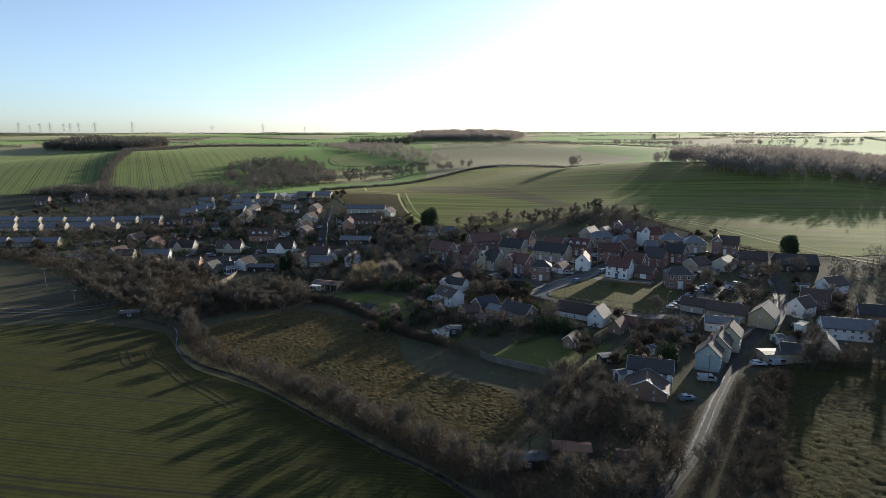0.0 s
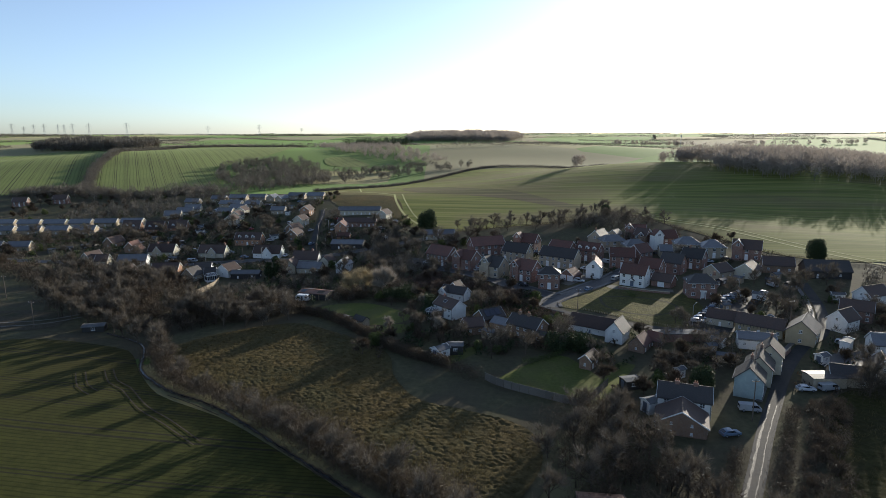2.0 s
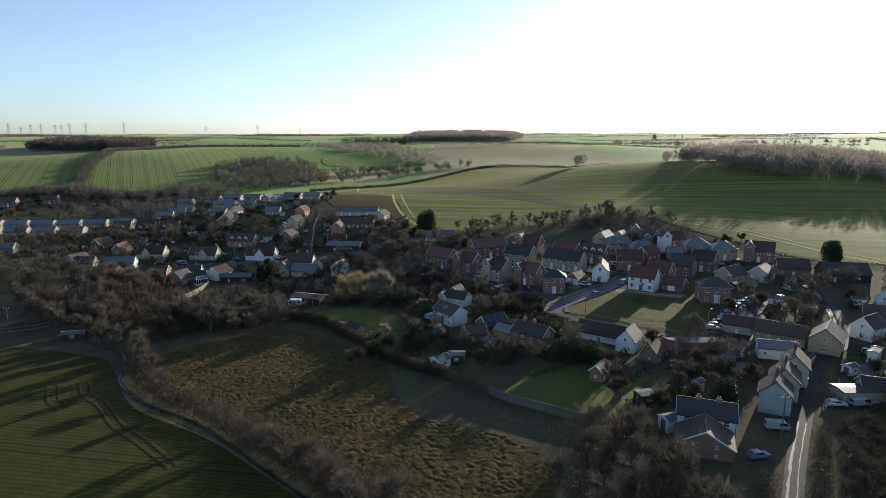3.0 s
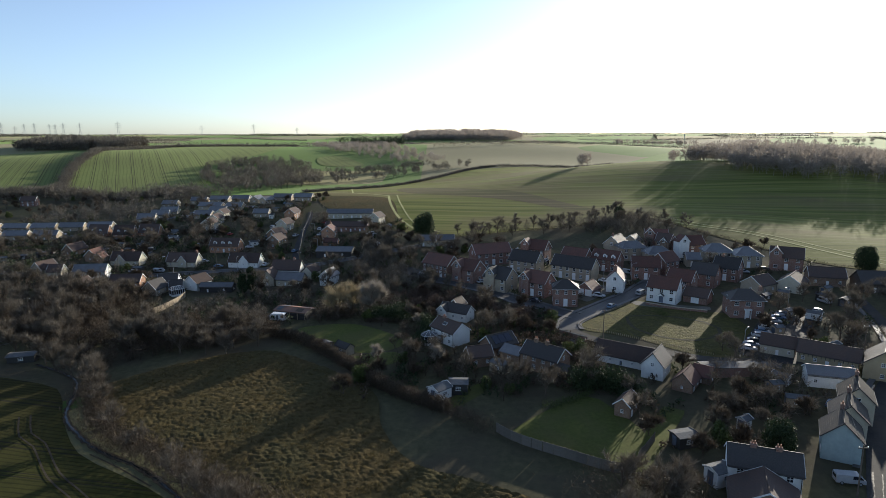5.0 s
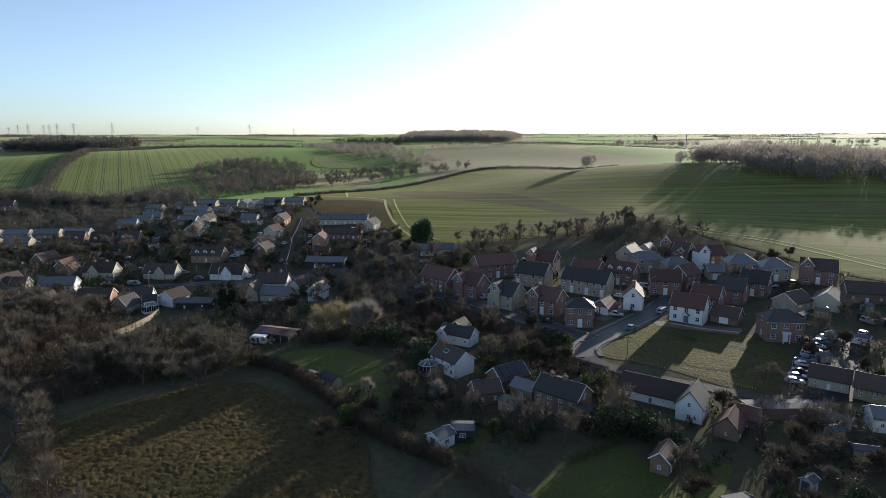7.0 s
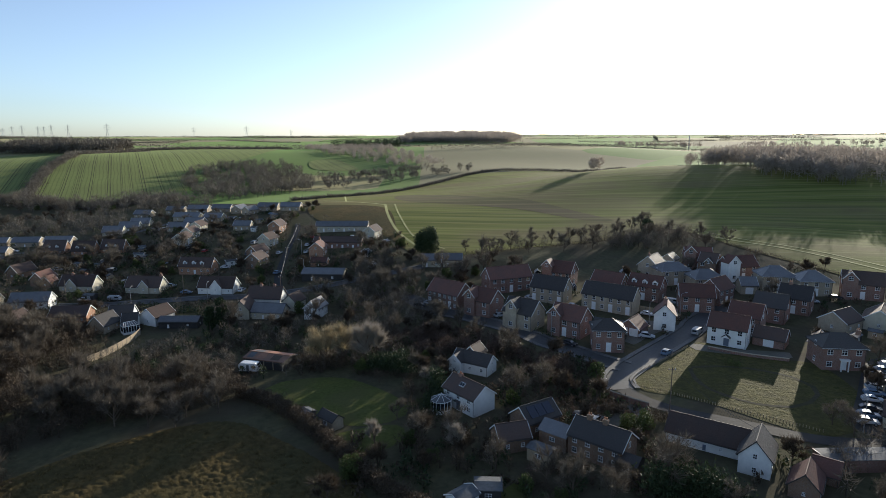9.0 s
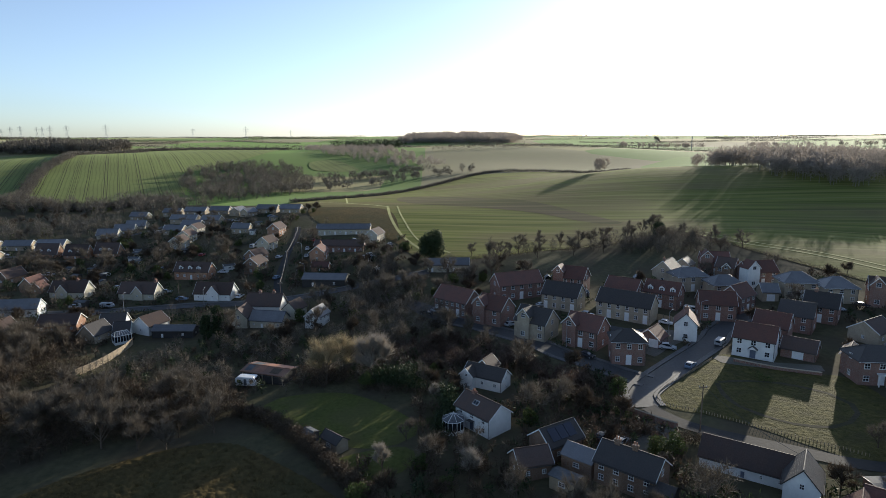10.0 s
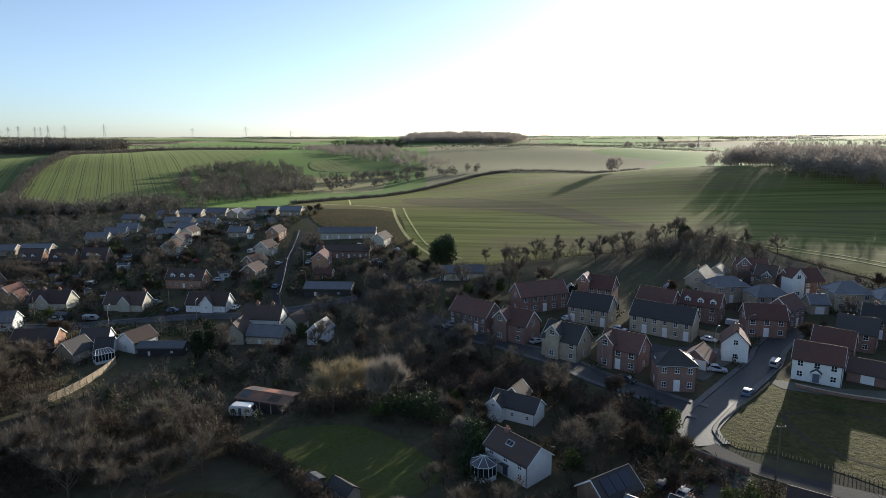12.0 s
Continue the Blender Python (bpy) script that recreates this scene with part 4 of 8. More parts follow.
    zs = [1.35 * k2, eave - 0.85 * k2] if storeys == 2 and eave > 2.9 else ([min(1.4, eave * 0.5)] if storeys >= 1 else [])
    skip = [(gable[0] - gable[1] / 2 - 0.4, gable[0] + gable[1] / 2 + 0.4)] if gable else []
    for face, n in (("f", cols), ("b", cols)):
        for i in range(n):
            u = -L / 2 + L * (i + 0.5) / n
            for k, z in enumerate(zs):
                if face == "f" and any(a < u < b for a, b in skip):
                    continue
                doors = door if isinstance(door, (tuple, list)) else (door,)
                if face == "f" and k == 0 and i in doors:
                    d = part("door", door_mesh(0.95, white_door), None, root, m=on_face("f", L, W, u, 0.05) @ Matrix.Diagonal((k2, 1, k2, 1)))
                    if porch:
                        porch_front(root, u, -W / 2, 2.15 * k2, porch)
                    continue
                if math.cos(radians(az + FACE[face])) < -0.3 and (i + k) % 2:
                    continue
                add_window(root, on_face(face, L, W, u, z), round(ww * k2, 1), round(1.15 * k2, 1))
    for face in "lr":
        if gwin and storeys:
            lo = W * 0.2
            for z in ([1.35 * k2, min(eave + 0.1, ridge - 1.5)] if storeys == 2 else [min(1.4, eave * 0.5)]):
                for u in ((-lo, lo) if gwin == 2 else (0.0,)):
                    add_window(root, on_face(face, L, W, u, z), round(0.9 * k2, 1), round(1.1 * k2, 1))
    if gable:
        gxo, gw, gd, gr = gable
        ge = gr - gw / 2 * math.tan(radians(pitch + 4))
        y1 = 0.0
        y0 = -W / 2 - gd
        prof = [(gxo - gw / 2, -1.2), (gxo + gw / 2, -1.2), (gxo + gw / 2, ge), (gxo, gr), (gxo - gw / 2, ge)]
        part("front_gable", loft(bmesh.new(), [(a, y0, b) for a, b in prof], [(a, y1, b) for a, b in prof]), gable_mat or wall, root)
        rot = pose(gxo, 0, 0, 0, 0, 90)
        ends = (y0 - 0.22, -0.05 if gr < ridge - 0.3 else 0.0)
        part("gable_roof", gable_roof(1, gw, ge, gr, ends=ends), roof, root, m=rot)
        part("bargeboard", bargeboard(y0 - 0.275, gw, ge, gr), board, root, m=rot)
        zl = [1.35 * k2, min(ge + 0.1, gr - 1.1)] if storeys == 2 else [min(1.4, ge * 0.6)]
        for z in zl:
            add_window(root, pose(gxo, y0 - 0.004, z), round(min(1.2, gw * 0.36) * k2, 1), round(1.1 * k2, 1))
    for u in dormers:
        ze = eave + 0.35 if eave < 5 else eave - 0.2
        yf = -W / 2 + 0.55
        prof = [(u - 0.75, ze), (u + 0.75, ze), (u + 0.75, ze + 1.15), (u, ze + 1.75), (u - 0.75, ze + 1.15)]
        dm = part("dormer", loft(bmesh.new(), [(a, yf, b) for a, b in prof], [(a, -0.05, b) for a, b in prof]), M_TRIM, root, "small white dormer")
        part("dormer_roof", gable_roof(1, 1.5, ze + 1.15, ze + 1.75, 0.12, ends=(yf - 0.15, -0.1)), roof, dm, m=pose(u, 0, 0, 0, 0, 90))
        add_window(dm, pose(u, yf - 0.004, ze + 0.62), 1.0, 0.85)
    return root


def shed(name, x, y, az, L, W, h, wall, roof, label, lean=0.4, category="shed", openings=1):
    """A small outbuilding with a shallow gable or sloping roof, a door and a window."""
    FOOT.append((x, y, 0.5 * math.hypot(L, W)))
    root = thing(name, pose(x, y, ground_at(x, y) + 0.08, 0, 0, az), label, category)
    ridge = h + lean
    part("wall", gable_wall(L, W, h, ridge - 0.01, base=-0.6), wall, root)
    part("roof", gable_roof(L, W, h, ridge, 0.2, 0.2, 0.09), roof, root)
    for xx in (-L / 2 - 0.24, L / 2 + 0.2):
        part("bargeboard", bargeboard(xx, W, h, ridge, 0.2, 0.04, 0.14), M_DARKTRIM if wall is not M_WHITE else M_TRIM, root)
    if openings:
        part("door", door_mesh(0.85, False), None, root, m=on_face("l", L, W, 0, 0.0) @ Matrix.Diagonal((1, 1, min(1.0, (h - 0.1) / 2.3), 1)))
        add_window(root, on_face("f", L, W, 0, h * 0.6), min(1.0, L * 0.3), 0.7)
    return root


def garage(name, x, y, az, L, W, ridge, wall, roof, label, doors=2, end="l"):
    root = house(name, x, y, az, L, W, ridge, wall, roof, label, "garage", pitch=38, storeys=0, cols=0, gwin=0)
    for i in range(doors):
        u = (i - (doors - 1) / 2) * 2.6
        m = on_face(end, L, W, u, 0.0)
        d = part("garage_door", boxes((-1.1, 1.1, -0.05, -0.003, 0.0, 2.0), *[(-1.1, 1.1, -0.07, -0.05, 0.1 + 0.42 * k, 0.42 + 0.42 * k) for k in range(4)]), M_TRIM, root, "white up-and-over door", m=m)
    return root


EST, EST2 = -41.0, 49.0
NEW = "new estate houses"
# cottages and houses near the meadow
h = house("cottage", 3.3, 189.9, -52, 8.6, 5.2, 5.2, M_WHITE, M_TILE_BROWN, "white rendered house with a dark brown roof and conservatory", pitch=36, cols=3, door=1, white_door=False, stacks=(), gwin=0, porch=True)
part("roof_window", boxes((-0.66, 0.66, -0.46, 0.46, -0.05, 0.03)), M_TRIM, h, "white framed skylight", m=pose(-0.4, -1.25, 4.5, 36, 0, 0))
part("rooflight_pane", boxes((-0.58, -0.03, -0.38, 0.38, 0.0, 0.04), (0.03, 0.58, -0.38, 0.38, 0.0, 0.04)), M_GLASS, h, m=pose(-0.4, -1.25, 4.52, 36, 0, 0))
chimney(h, -2.2, 0, 4.9, 5.8, M_BRICK)


def conservatory(x, y, az, L, W, label):
    """White-framed glass room with a pitched glass roof on a low wall."""
    root = thing("conservatory", pose(x, y, ground_at(x, y) + 0.1, 0, 0, az), label, "conservatory")
    part("low_wall", boxes((-L / 2, L / 2, -W / 2, W / 2, -0.6, 0.6)), M_WHITE, root)
    n = 6
    for i in range(n + 1):
        xx = -L / 2 + L * i / n
        for yy in (-W / 2, W / 2):
            part("post", boxes((xx - 0.05, xx + 0.05, yy - 0.05, yy + 0.05, 0.6, 2.2)), M_TRIM, root)
        part("rafter", tube(bmesh.new(), (xx, -W / 2, 2.25), (xx * 0.7, 0, 3.1), 0.05, 0.05, 4), M_TRIM, root)
        part("rafter", tube(bmesh.new(), (xx, W / 2, 2.25), (xx * 0.7, 0, 3.1), 0.05, 0.05, 4), M_TRIM, root)
    part("eaves_beam", boxes((-L / 2 - 0.08, L / 2 + 0.08, -W / 2 - 0.08, W / 2 + 0.08, 2.15, 2.27)), M_TRIM, root)
    part("ridge_beam", boxes((-L * 0.36, L * 0.36, -0.06, 0.06, 3.06, 3.16)), M_TRIM, root)
    part("glazing", boxes((-L / 2 + 0.06, L / 2 - 0.06, -W / 2 + 0.03, W / 2 - 0.03, 0.6, 2.15)), M_GLASS, root)
    bm = bmesh.new()
    v = [bm.verts.new(p) for p in ((-L / 2, -W / 2, 2.28), (L / 2, -W / 2, 2.28), (L / 2, W / 2, 2.28), (-L / 2, W / 2, 2.28), (-L * 0.35, 0, 3.08), (L * 0.35, 0, 3.08))]
    for q in ((0, 1, 5, 4), (1, 2, 5), (2, 3, 4, 5), (3, 0, 4), (3, 2, 1, 0)):
        bm.faces.new([v[i] for i in q])
    part("glass_roof", bm, M_FELT, root, "pale glazed roof")
    return root


def glass_octagon(x, y, az, R, label):
    """White-framed eight-sided glass room with a pointed glass roof on a low wall."""
    root = thing("conservatory", pose(x, y, ground_at(x, y) + 0.1, 0, 0, az), label, "conservatory")
    ring = lambda r, z: [(r * math.cos(math.tau * (k + 0.5) / 8), r * math.sin(math.tau * (k + 0.5) / 8), z) for k in range(8)]
    part("low_wall", loft(bmesh.new(), ring(R, -0.6), ring(R, 0.65)), M_WHITE, root)
    part("glazing", loft(bmesh.new(), ring(R - 0.07, 0.65), ring(R - 0.07, 2.2)), M_GLASS, root)
    bm = bmesh.new()
    lo, top = [bm.verts.new(p) for p in ring(R + 0.05, 2.27)], bm.verts.new((0, 0, 3.25))
    for k in range(8):
        bm.faces.new((lo[k], lo[(k + 1) % 8], top))
    bm.faces.new(lo[::-1])
    part("glass_roof", bm, M_FELT, root, "pale glazed roof")
    for k in range(8):
        (ax, ay, _), (bx, by, _) = ring(R, 0)[k], ring(R, 0)[(k + 1) % 8]
        part("post", tube(bmesh.new(), (ax, ay, 0.65), (ax, ay, 2.22), 0.06, 0.06, 4), M_TRIM, root)
        part("mullion", tube(bmesh.new(), ((ax + bx) / 2, (ay + by) / 2, 0.65), ((ax + bx) / 2, (ay + by) / 2, 2.22), 0.045, 0.045, 4), M_TRIM, root)
        part("eaves_beam", tube(bmesh.new(), (ax, ay, 2.22), (bx, by, 2.22), 0.08, 0.08, 4), M_TRIM, root)
        part("rafter", tube(bmesh.new(), (ax * 1.02, ay * 1.02, 2.3), (0, 0, 3.29), 0.045, 0.045, 4), M_TRIM, root)
    part("finial", tube(bmesh.new(), (0, 0, 3.2), (0, 0, 3.6), 0.06, 0.02, 6), M_TRIM, root)
    return root


glass_octagon(-1.9, 188.6, -52, 2.0, "white eight-sided conservatory against a white house")
h = house("cottage", 5.6, 206.4, -34, 8.5, 4.1, 4.1, M_WHITE, M_SLATE, "white cottage with a slate roof and a gabled wing", pitch=38, cols=3, door=-1, gable=(-2.9, 2.9, 1.4, 4.0), gwin=1)
house("brick_house", 5.9, 209.0, 56, 4.0, 3.4, 4.9, M_BROWN, M_TILE_BROWN, "brown brick wing behind a white cottage", pitch=44, cols=1, door=-1)
house("brick_house", 23.2, 170.9, -42, 9.0, 5.5, 5.4, M_BROWN, M_SLATE, "dark brick house with a slate roof and lean-to", pitch=36, cols=4, door=-1, stacks=((-0.5, 0.9), (0.1, 0.9)))
shed("garden_room", 17.2, 175.2, -42, 5.0, 4.2, 2.5, M_BROWN, M_TILE_GREY, "low annex with a sunlit tiled roof", 1.2, "annex")
shed("lean_to", 26.0, 165.8, -42, 3.2, 3.0, 2.2, M_DARKTRIM, M_SLATE, "dark glazed lean-to against a brick house", 0.9, "lean-to")
h = house("bungalow", 14.2, 180.4, 31, 6.9, 5.0, 4.7, M_BROWN, M_SLATE, "brick chalet with solar panels on a dark roof", pitch=38, cols=2, door=-1, storeys=1)
for i in range(3):
    part("solar_panel", boxes((-0.8, 0.8, -1.1, 1.1, 0.0, 0.06)), M_SOLAR, h, m=pose(-1.7 + 1.7 * i, -1.25, 3.98, 38, 0, 0))
house("bungalow", 9.2, 174.9, 14, 5.2, 4.2, 4.1, M_BROWN, M_TILE_BROWN, "small brown brick bungalow among shrubs", pitch=38, cols=2, door=-1, storeys=1)
house("village_hall", 41.2, 173.2, -36, 12.0, 5.2, 4.0, M_WHITE, M_TILE_BROWN, "long low white hall with a dark slate roof", "hall", pitch=40, cols=5, door=2, storeys=1, white_door=False, trim=False)
house("cottage", 45.6, 166.4, 55, 6.2, 4.4, 5.4, M_WHITE, M_SLATE, "white gabled cottage joined to the hall", pitch=48, cols=2, door=-1, gwin=1, trim=False)
house("cottage", 49.2, 159.9, 52, 5.4, 3.8, 3.7, M_BROWN, M_TILE_RED, "small cottage with a mossy red tile roof", pitch=45, cols=2, door=0, storeys=1, trim=False)
house("cottage", 53.8, 162.5, -41, 3.5, 3.1, 3.1, M_BROWN, M_TILE_RED, "low tiled outbuilding beside a cottage", "outbuilding", pitch=45, cols=1, door=0, storeys=1, trim=False)
house("garden_cottage", 34.4, 150.4, 54, 4.8, 2.8, 3.4, M_BROWN, M_TILE_BROWN, "small brown garden building with a brown roof", "outbuilding", pitch=40, cols=2, door=0, storeys=1)
# the new estate round the green
house("hipped_house", 37.2, 216.6, -9, 7.0, 6.0, 7.2, M_BRICK, M_SLATE, "double-fronted red brick house with a hipped slate roof", pitch=36, cols=3, door=1, hip=1.6, group=NEW, ww=0.95)
h = house("narrow_house", 56.0, 230.3, 66, 6.4, 5.0, 6.7, M_WHITE, M_TILE_RED, "narrow white house with a red tile roof and tall chimney", pitch=45, cols=2, door=0, group=NEW, trim=False)
chimney(h, -2.7, 0.0, 5.8, 8.4, M_BRICK, 0.95, 0.8)
garage("garage", 46.6, 226.6, 49, 5.5, 5.4, 4.0, M_BRICK, M_TILE_RED, "brick double garage with white doors")
house("brick_terrace", 1.9, 253.8, -43, 11.4, 6.6, 7.2, M_BRICK, M_TILE_RED, "red brick terrace with three white doors", cols=6, door=(0, 2, 4), group=NEW, ww=0.85)
house("brick_house", 11.4, 244.9, -41, 8, 6.4, 7.2, M_BRICK, M_TILE_RED, "red brick house with a front gable and white boards", cols=2, door=-1, gable=(-2.6, 3.6, 0.8, 7.2), group=NEW)
house("buff_house", 20.4, 233.8, -41, 8.6, 6.6, 7.2, M_STONE, M_SLATE, "buff stone house with a front gable and slate roof", cols=3, door=1, gable=(-1.4, 3.2, 0.7, 7.4), group=NEW, porch="portico")
house("brick_house", 31.1, 227.2, -41, 8.4, 6.4, 7.2, M_BRICK, M_TILE_RED, "red brick house with a front gable and red tiles", cols=3, door=1, gable=(-2.6, 3.4, 0.8, 7.2), group=NEW)
house("brick_terrace", 20.1, 266.4, 19, 14.2, 6.6, 7.5, M_BRICK, M_TILE_RED, "long red brick terrace with a white porch", cols=5, door=2, group=NEW)
house("stone_terrace", 31.8, 255.4, -35, 10.4, 6.6, 7.2, M_STONE, M_SLATE, "pale stone pair of houses under dark slate", cols=4, door=(0, 3), group=NEW, ww=0.9)
house("stone_terrace", 46.8, 246.3, -38, 14.5, 6.4, 7.2, M_STONE, M_SLATE, "long pale stone terrace under dark slate", cols=6, door=(1, 3, 5), group=NEW, ww=0.95, gwin=0)
house("brick_house", 38.4, 272.9, -33, 9, 6.6, 7.2, M_BRICK, M_TILE_RED, "red brick house with a deep red roof", cols=4, door=1, group=NEW, gable=(-3.4, 3.2, 0.5, 7.8))
house("brick_house", 50.6, 260.5, -41, 9.4, 6.4, 7.0, M_BRICK, M_TILE_RED, "red brick house with a plain red roof", cols=3, door=1, group=NEW)
house("brick_house", 60.6, 256.5, -39, 9.6, 6.2, 7.0, M_BRICK, M_TILE_RED, "red brick house with white dormers", cols=3, door=1, dormers=(-3.0, 0.2, 3.2), group=NEW)
house("stone_house", 70.4, 279.4, 49, 8, 6.6, 7.2, M_STONE, M_SLATE, "grey stone house with a gable to the close", cols=2, door=-1, stacks=((-0.8, 1.0),), group=NEW)
house("brick_house", 88.1, 285.1, -14, 8.6, 6.2, 7.2, M_BRICK, M_TILE_RED, "red brick house with a gable at its side", cols=3, door=1, gable=(-2.8, 3.4, 0.6, 8.0), group=NEW)
garage("garage", 80.6, 290.2, 49, 5.2, 5.0, 4.2, M_STONE, M_SLATE, "grey garage with white doors by the field")
house("white_house", 95.9, 273.0, 10, 10.6, 6.4, 7.2, M_BRICK, M_TILE_RED, "brick house with a white boarded gable end", cols=3, door=1, gable=(-4.0, 4.0, 0.9, 8.0), gable_mat=M_WHITE, group=NEW)
house("brick_house", 88.6, 277.0, -41, 5.5, 5.6, 7.4, M_BROWN, M_TILE_BROWN, "brown brick wing with a small gable", cols=2, door=-1, gable=(0.6, 2.4, 0.4, 6.2), group=NEW)
house("hipped_house", 73.6, 271.4, 6, 9.4, 7, 6.9, M_STONE, M_TILE_GREY, "pale stone house with a grey hipped roof", pitch=34, cols=3, door=1, hip=4.5, group=NEW)
house("hipped_house", 80.7, 263.0, 0, 8.6, 7.4, 6.7, M_STONE, M_TILE_GREY, "stone house with a hipped grey roof", pitch=34, cols=3, door=1, hip=3.0, group=NEW)
house("brick_house", 70.1, 244.8, -14, 9, 6.2, 7.2, M_BRICK, M_TILE_RED, "red brick house facing the close", cols=3, door=1, group=NEW)
house("brick_house", 79.1, 251.1, 35, 8, 6, 7.2, M_BRICK, M_TILE_RED, "red brick house with white window frames", cols=3, door=1, group=NEW)
house("hipped_house", 101.3, 261.0, -8, 9.4, 7.6, 7.2, M_STONE, M_TILE_GREY, "double-fronted stone house with a white porch", pitch=36, cols=3, door=1, hip=2.5, group=NEW, porch="portico")
garage("garage", 91.8, 258.8, -8, 4.6, 5.0, 4.6, M_STONE, M_TILE_GREY, "stone garage beside a hipped house", 1, "f")
house("hipped_house", 109.0, 255.1, -10, 8.6, 7.6, 7.0, M_STONE, M_TILE_GREY, "stone house with a pyramid roof", pitch=36, cols=3, door=1, hip=1.6, group=NEW)
house("brick_house", 120.0, 249.1, -29, 10, 6.6, 7.4, M_BRICK, M_TILE_BROWN, "brick house with a front gable near the field", cols=3, door=1, gable=(-3.2, 3.6, 0.8, 7.8), group=NEW)
house("brick_house", 85.9, 234.7, -41, 7.6, 6.4, 7.0, M_BRICK, M_SLATE, "brick house with a dark slate roof", cols=2, door=0, group=NEW, trim=False)
house("brick_house", 95.9, 240.6, -41, 7.8, 6.6, 7.2, M_BRICK, M_SLATE, "brick house with a dark roof and chimney", cols=3, door=1, stacks=((-0.4, 0.8),), group=NEW)
house("white_house", 66.7, 218.4, -37, 8.4, 5.8, 7.0, M_WHITE, M_TILE_RED, "white house with a red tile roof and open porch", pitch=43, cols=3, door=1, group=NEW, white_door=False, porch="gable")
house("brick_house", 75.0, 226.4, -41, 7.4, 6.2, 7.2, M_BRICK, M_TILE_RED, "red brick house behind a white one", cols=2, door=-1, group=NEW)
garage("garage", 75.9, 216.8, -41, 6.7, 5.0, 4.0, M_BRICK, M_TILE_BROWN, "low brick garage block with a white door", 1, "f")
house("hipped_house", 82.6, 204.0, -8, 8.4, 6.8, 7.2, M_BRICK, M_SLATE, "double-fronted red brick house with white porch and slate hips", pitch=36, cols=3, door=1, hip=3.0, group=NEW, stacks=((0.95, 0.6),), porch="portico")
garage("garage", 84.6, 213.0, 49, 6.0, 3.0, 3.6, M_BRICK, M_TILE_BROWN, "garage with a pale door beside the green", 1)
house("bungalow", 109.0, 226.4, 49, 9.0, 7.0, 5.0, M_CREAM, M_TILE_BROWN, "cream bungalow with a wide gable window", pitch=34, cols=2, door=-1, storeys=1)
house("bungalow", 98.4, 225.8, 30, 8.0, 6.6, 5.0, M_STONE, M_TILE_BROWN, "grey bungalow with a low gable", pitch=34, cols=2, door=-1, storeys=1)
house("bungalow", 122.0, 231.0, -20, 10.0, 7.0, 5.2, M_BROWN, M_TILE_BROWN, "brown brick bungalow by the field edge", pitch=34, cols=3, door=1, storeys=1)
house("barn", 134.0, 222.8, -12, 14.0, 8.0, 5.6, M_BOARD, M_SLATE, "long dark boarded barn with a slate roof", "barn", pitch=36, cols=2, door=0, storeys=1, trim=False)
# along the village street
house("street_cottage", 63.1, 134.5, 59, 6.0, 5.2, 6.3, M_BLUE, M_OLDSLATE, "pale blue rendered end cottage with patched mossy slates", pitch=43, cols=3, door=1, stacks=((0.9, 1.0),), trim=False, gwin=0)
house("street_cottage", 68.1, 140.3, 59, 6.4, 5.0, 6.2, M_CREAM, M_OLDSLATE, "terraced cottage on the street with worn grey tiles", pitch=43, cols=3, door=1, stacks=((0.9, 1.0),), trim=False)
house("street_cottage", 73.6, 146.4, 59, 6.7, 5.0, 6.4, M_CREAM, M_OLDSLATE, "cream terraced cottage with patched grey tiles", pitch=43, cols=3, door=1, stacks=((0.9, 0.9),), trim=False)
house("white_cottage", 77.3, 159.4, -19, 8.2, 4.4, 3.6, M_WHITE, M_TILE_GREY, "low white building with a wide slate roof", pitch=26, cols=3, door=1, storeys=1)
house("yellow_house", 91.3, 163.5, 51, 9.0, 6.4, 5.9, M_YELLOW, M_SLATE, "pale yellow house at the street corner", pitch=40, cols=3, door=1, trim=False)
h = house("timbered_house", 83.6, 169.1, -40, 11.2, 4.5, 4.5, M_YELLOW, M_TILE_BROWN, "long low house with dark timbers in its upper wall", pitch=42, cols=5, door=2, storeys=1, trim=False)
for i in range(13):
    part("timber", boxes((-5.2 + 0.8 * i, -5.08 + 0.8 * i, -2.31, -2.272, 1.55, 2.3)), M_DARKTRIM, h)
house("low_house", 76.8, 176.3, -36, 6.9, 4.2, 4.0, M_CREAM, M_TILE_BROWN, "low cream house with a brown roof", pitch=40, cols=3, door=1, storeys=1, trim=False)
house("white_house", 106.0, 170.5, 30, 6.5, 5.0, 5.5, M_WHITE, M_TILE_BROWN, "white cottage at the bend of the street", pitch=42, cols=2, door=0)
house("long_house", 106.5, 151.8, -18, 11.6, 5.4, 5.1, M_WHITE, M_TILE_GREY, "long white house with a band of windows", pitch=36, cols=6, door=2)
house("workshop", 86.0, 137.9, -21, 7.7, 5.0, 3.7, M_STONE, M_SLATE, "low workshop with a dark roof beside the street", "workshop", pitch=32, cols=2, door=0, storeys=1)
house("stone_house", 93.5, 139.1, 62, 6.0, 4.5, 5.2, M_STONE, M_SLATE, "grey stone house with a white-edged gable", pitch=44, cols=2, door=-1)
house("brick_house", 43.9, 120.9, 68, 6.6, 8.6, 4.5, M_BROWN, M_TILE_BROWN, "dark brown brick house with a wide gable among trees", pitch=29, cols=3, door=-1, gwin=2)
house("long_house", 46.8, 127.1, -22, 9.4, 5.2, 5.5, M_WHITE, M_SLATE, "pale-ended house with a long slate roof behind the trees", pitch=36, cols=3, door=1, stacks=((-0.3, 0.7), (0.4, 0.7)))
shed("shed", 41.0, 127.8, 20, 3.4, 2.6, 2.3, M_WHITE, M_FELT, "small white painted garden shed")
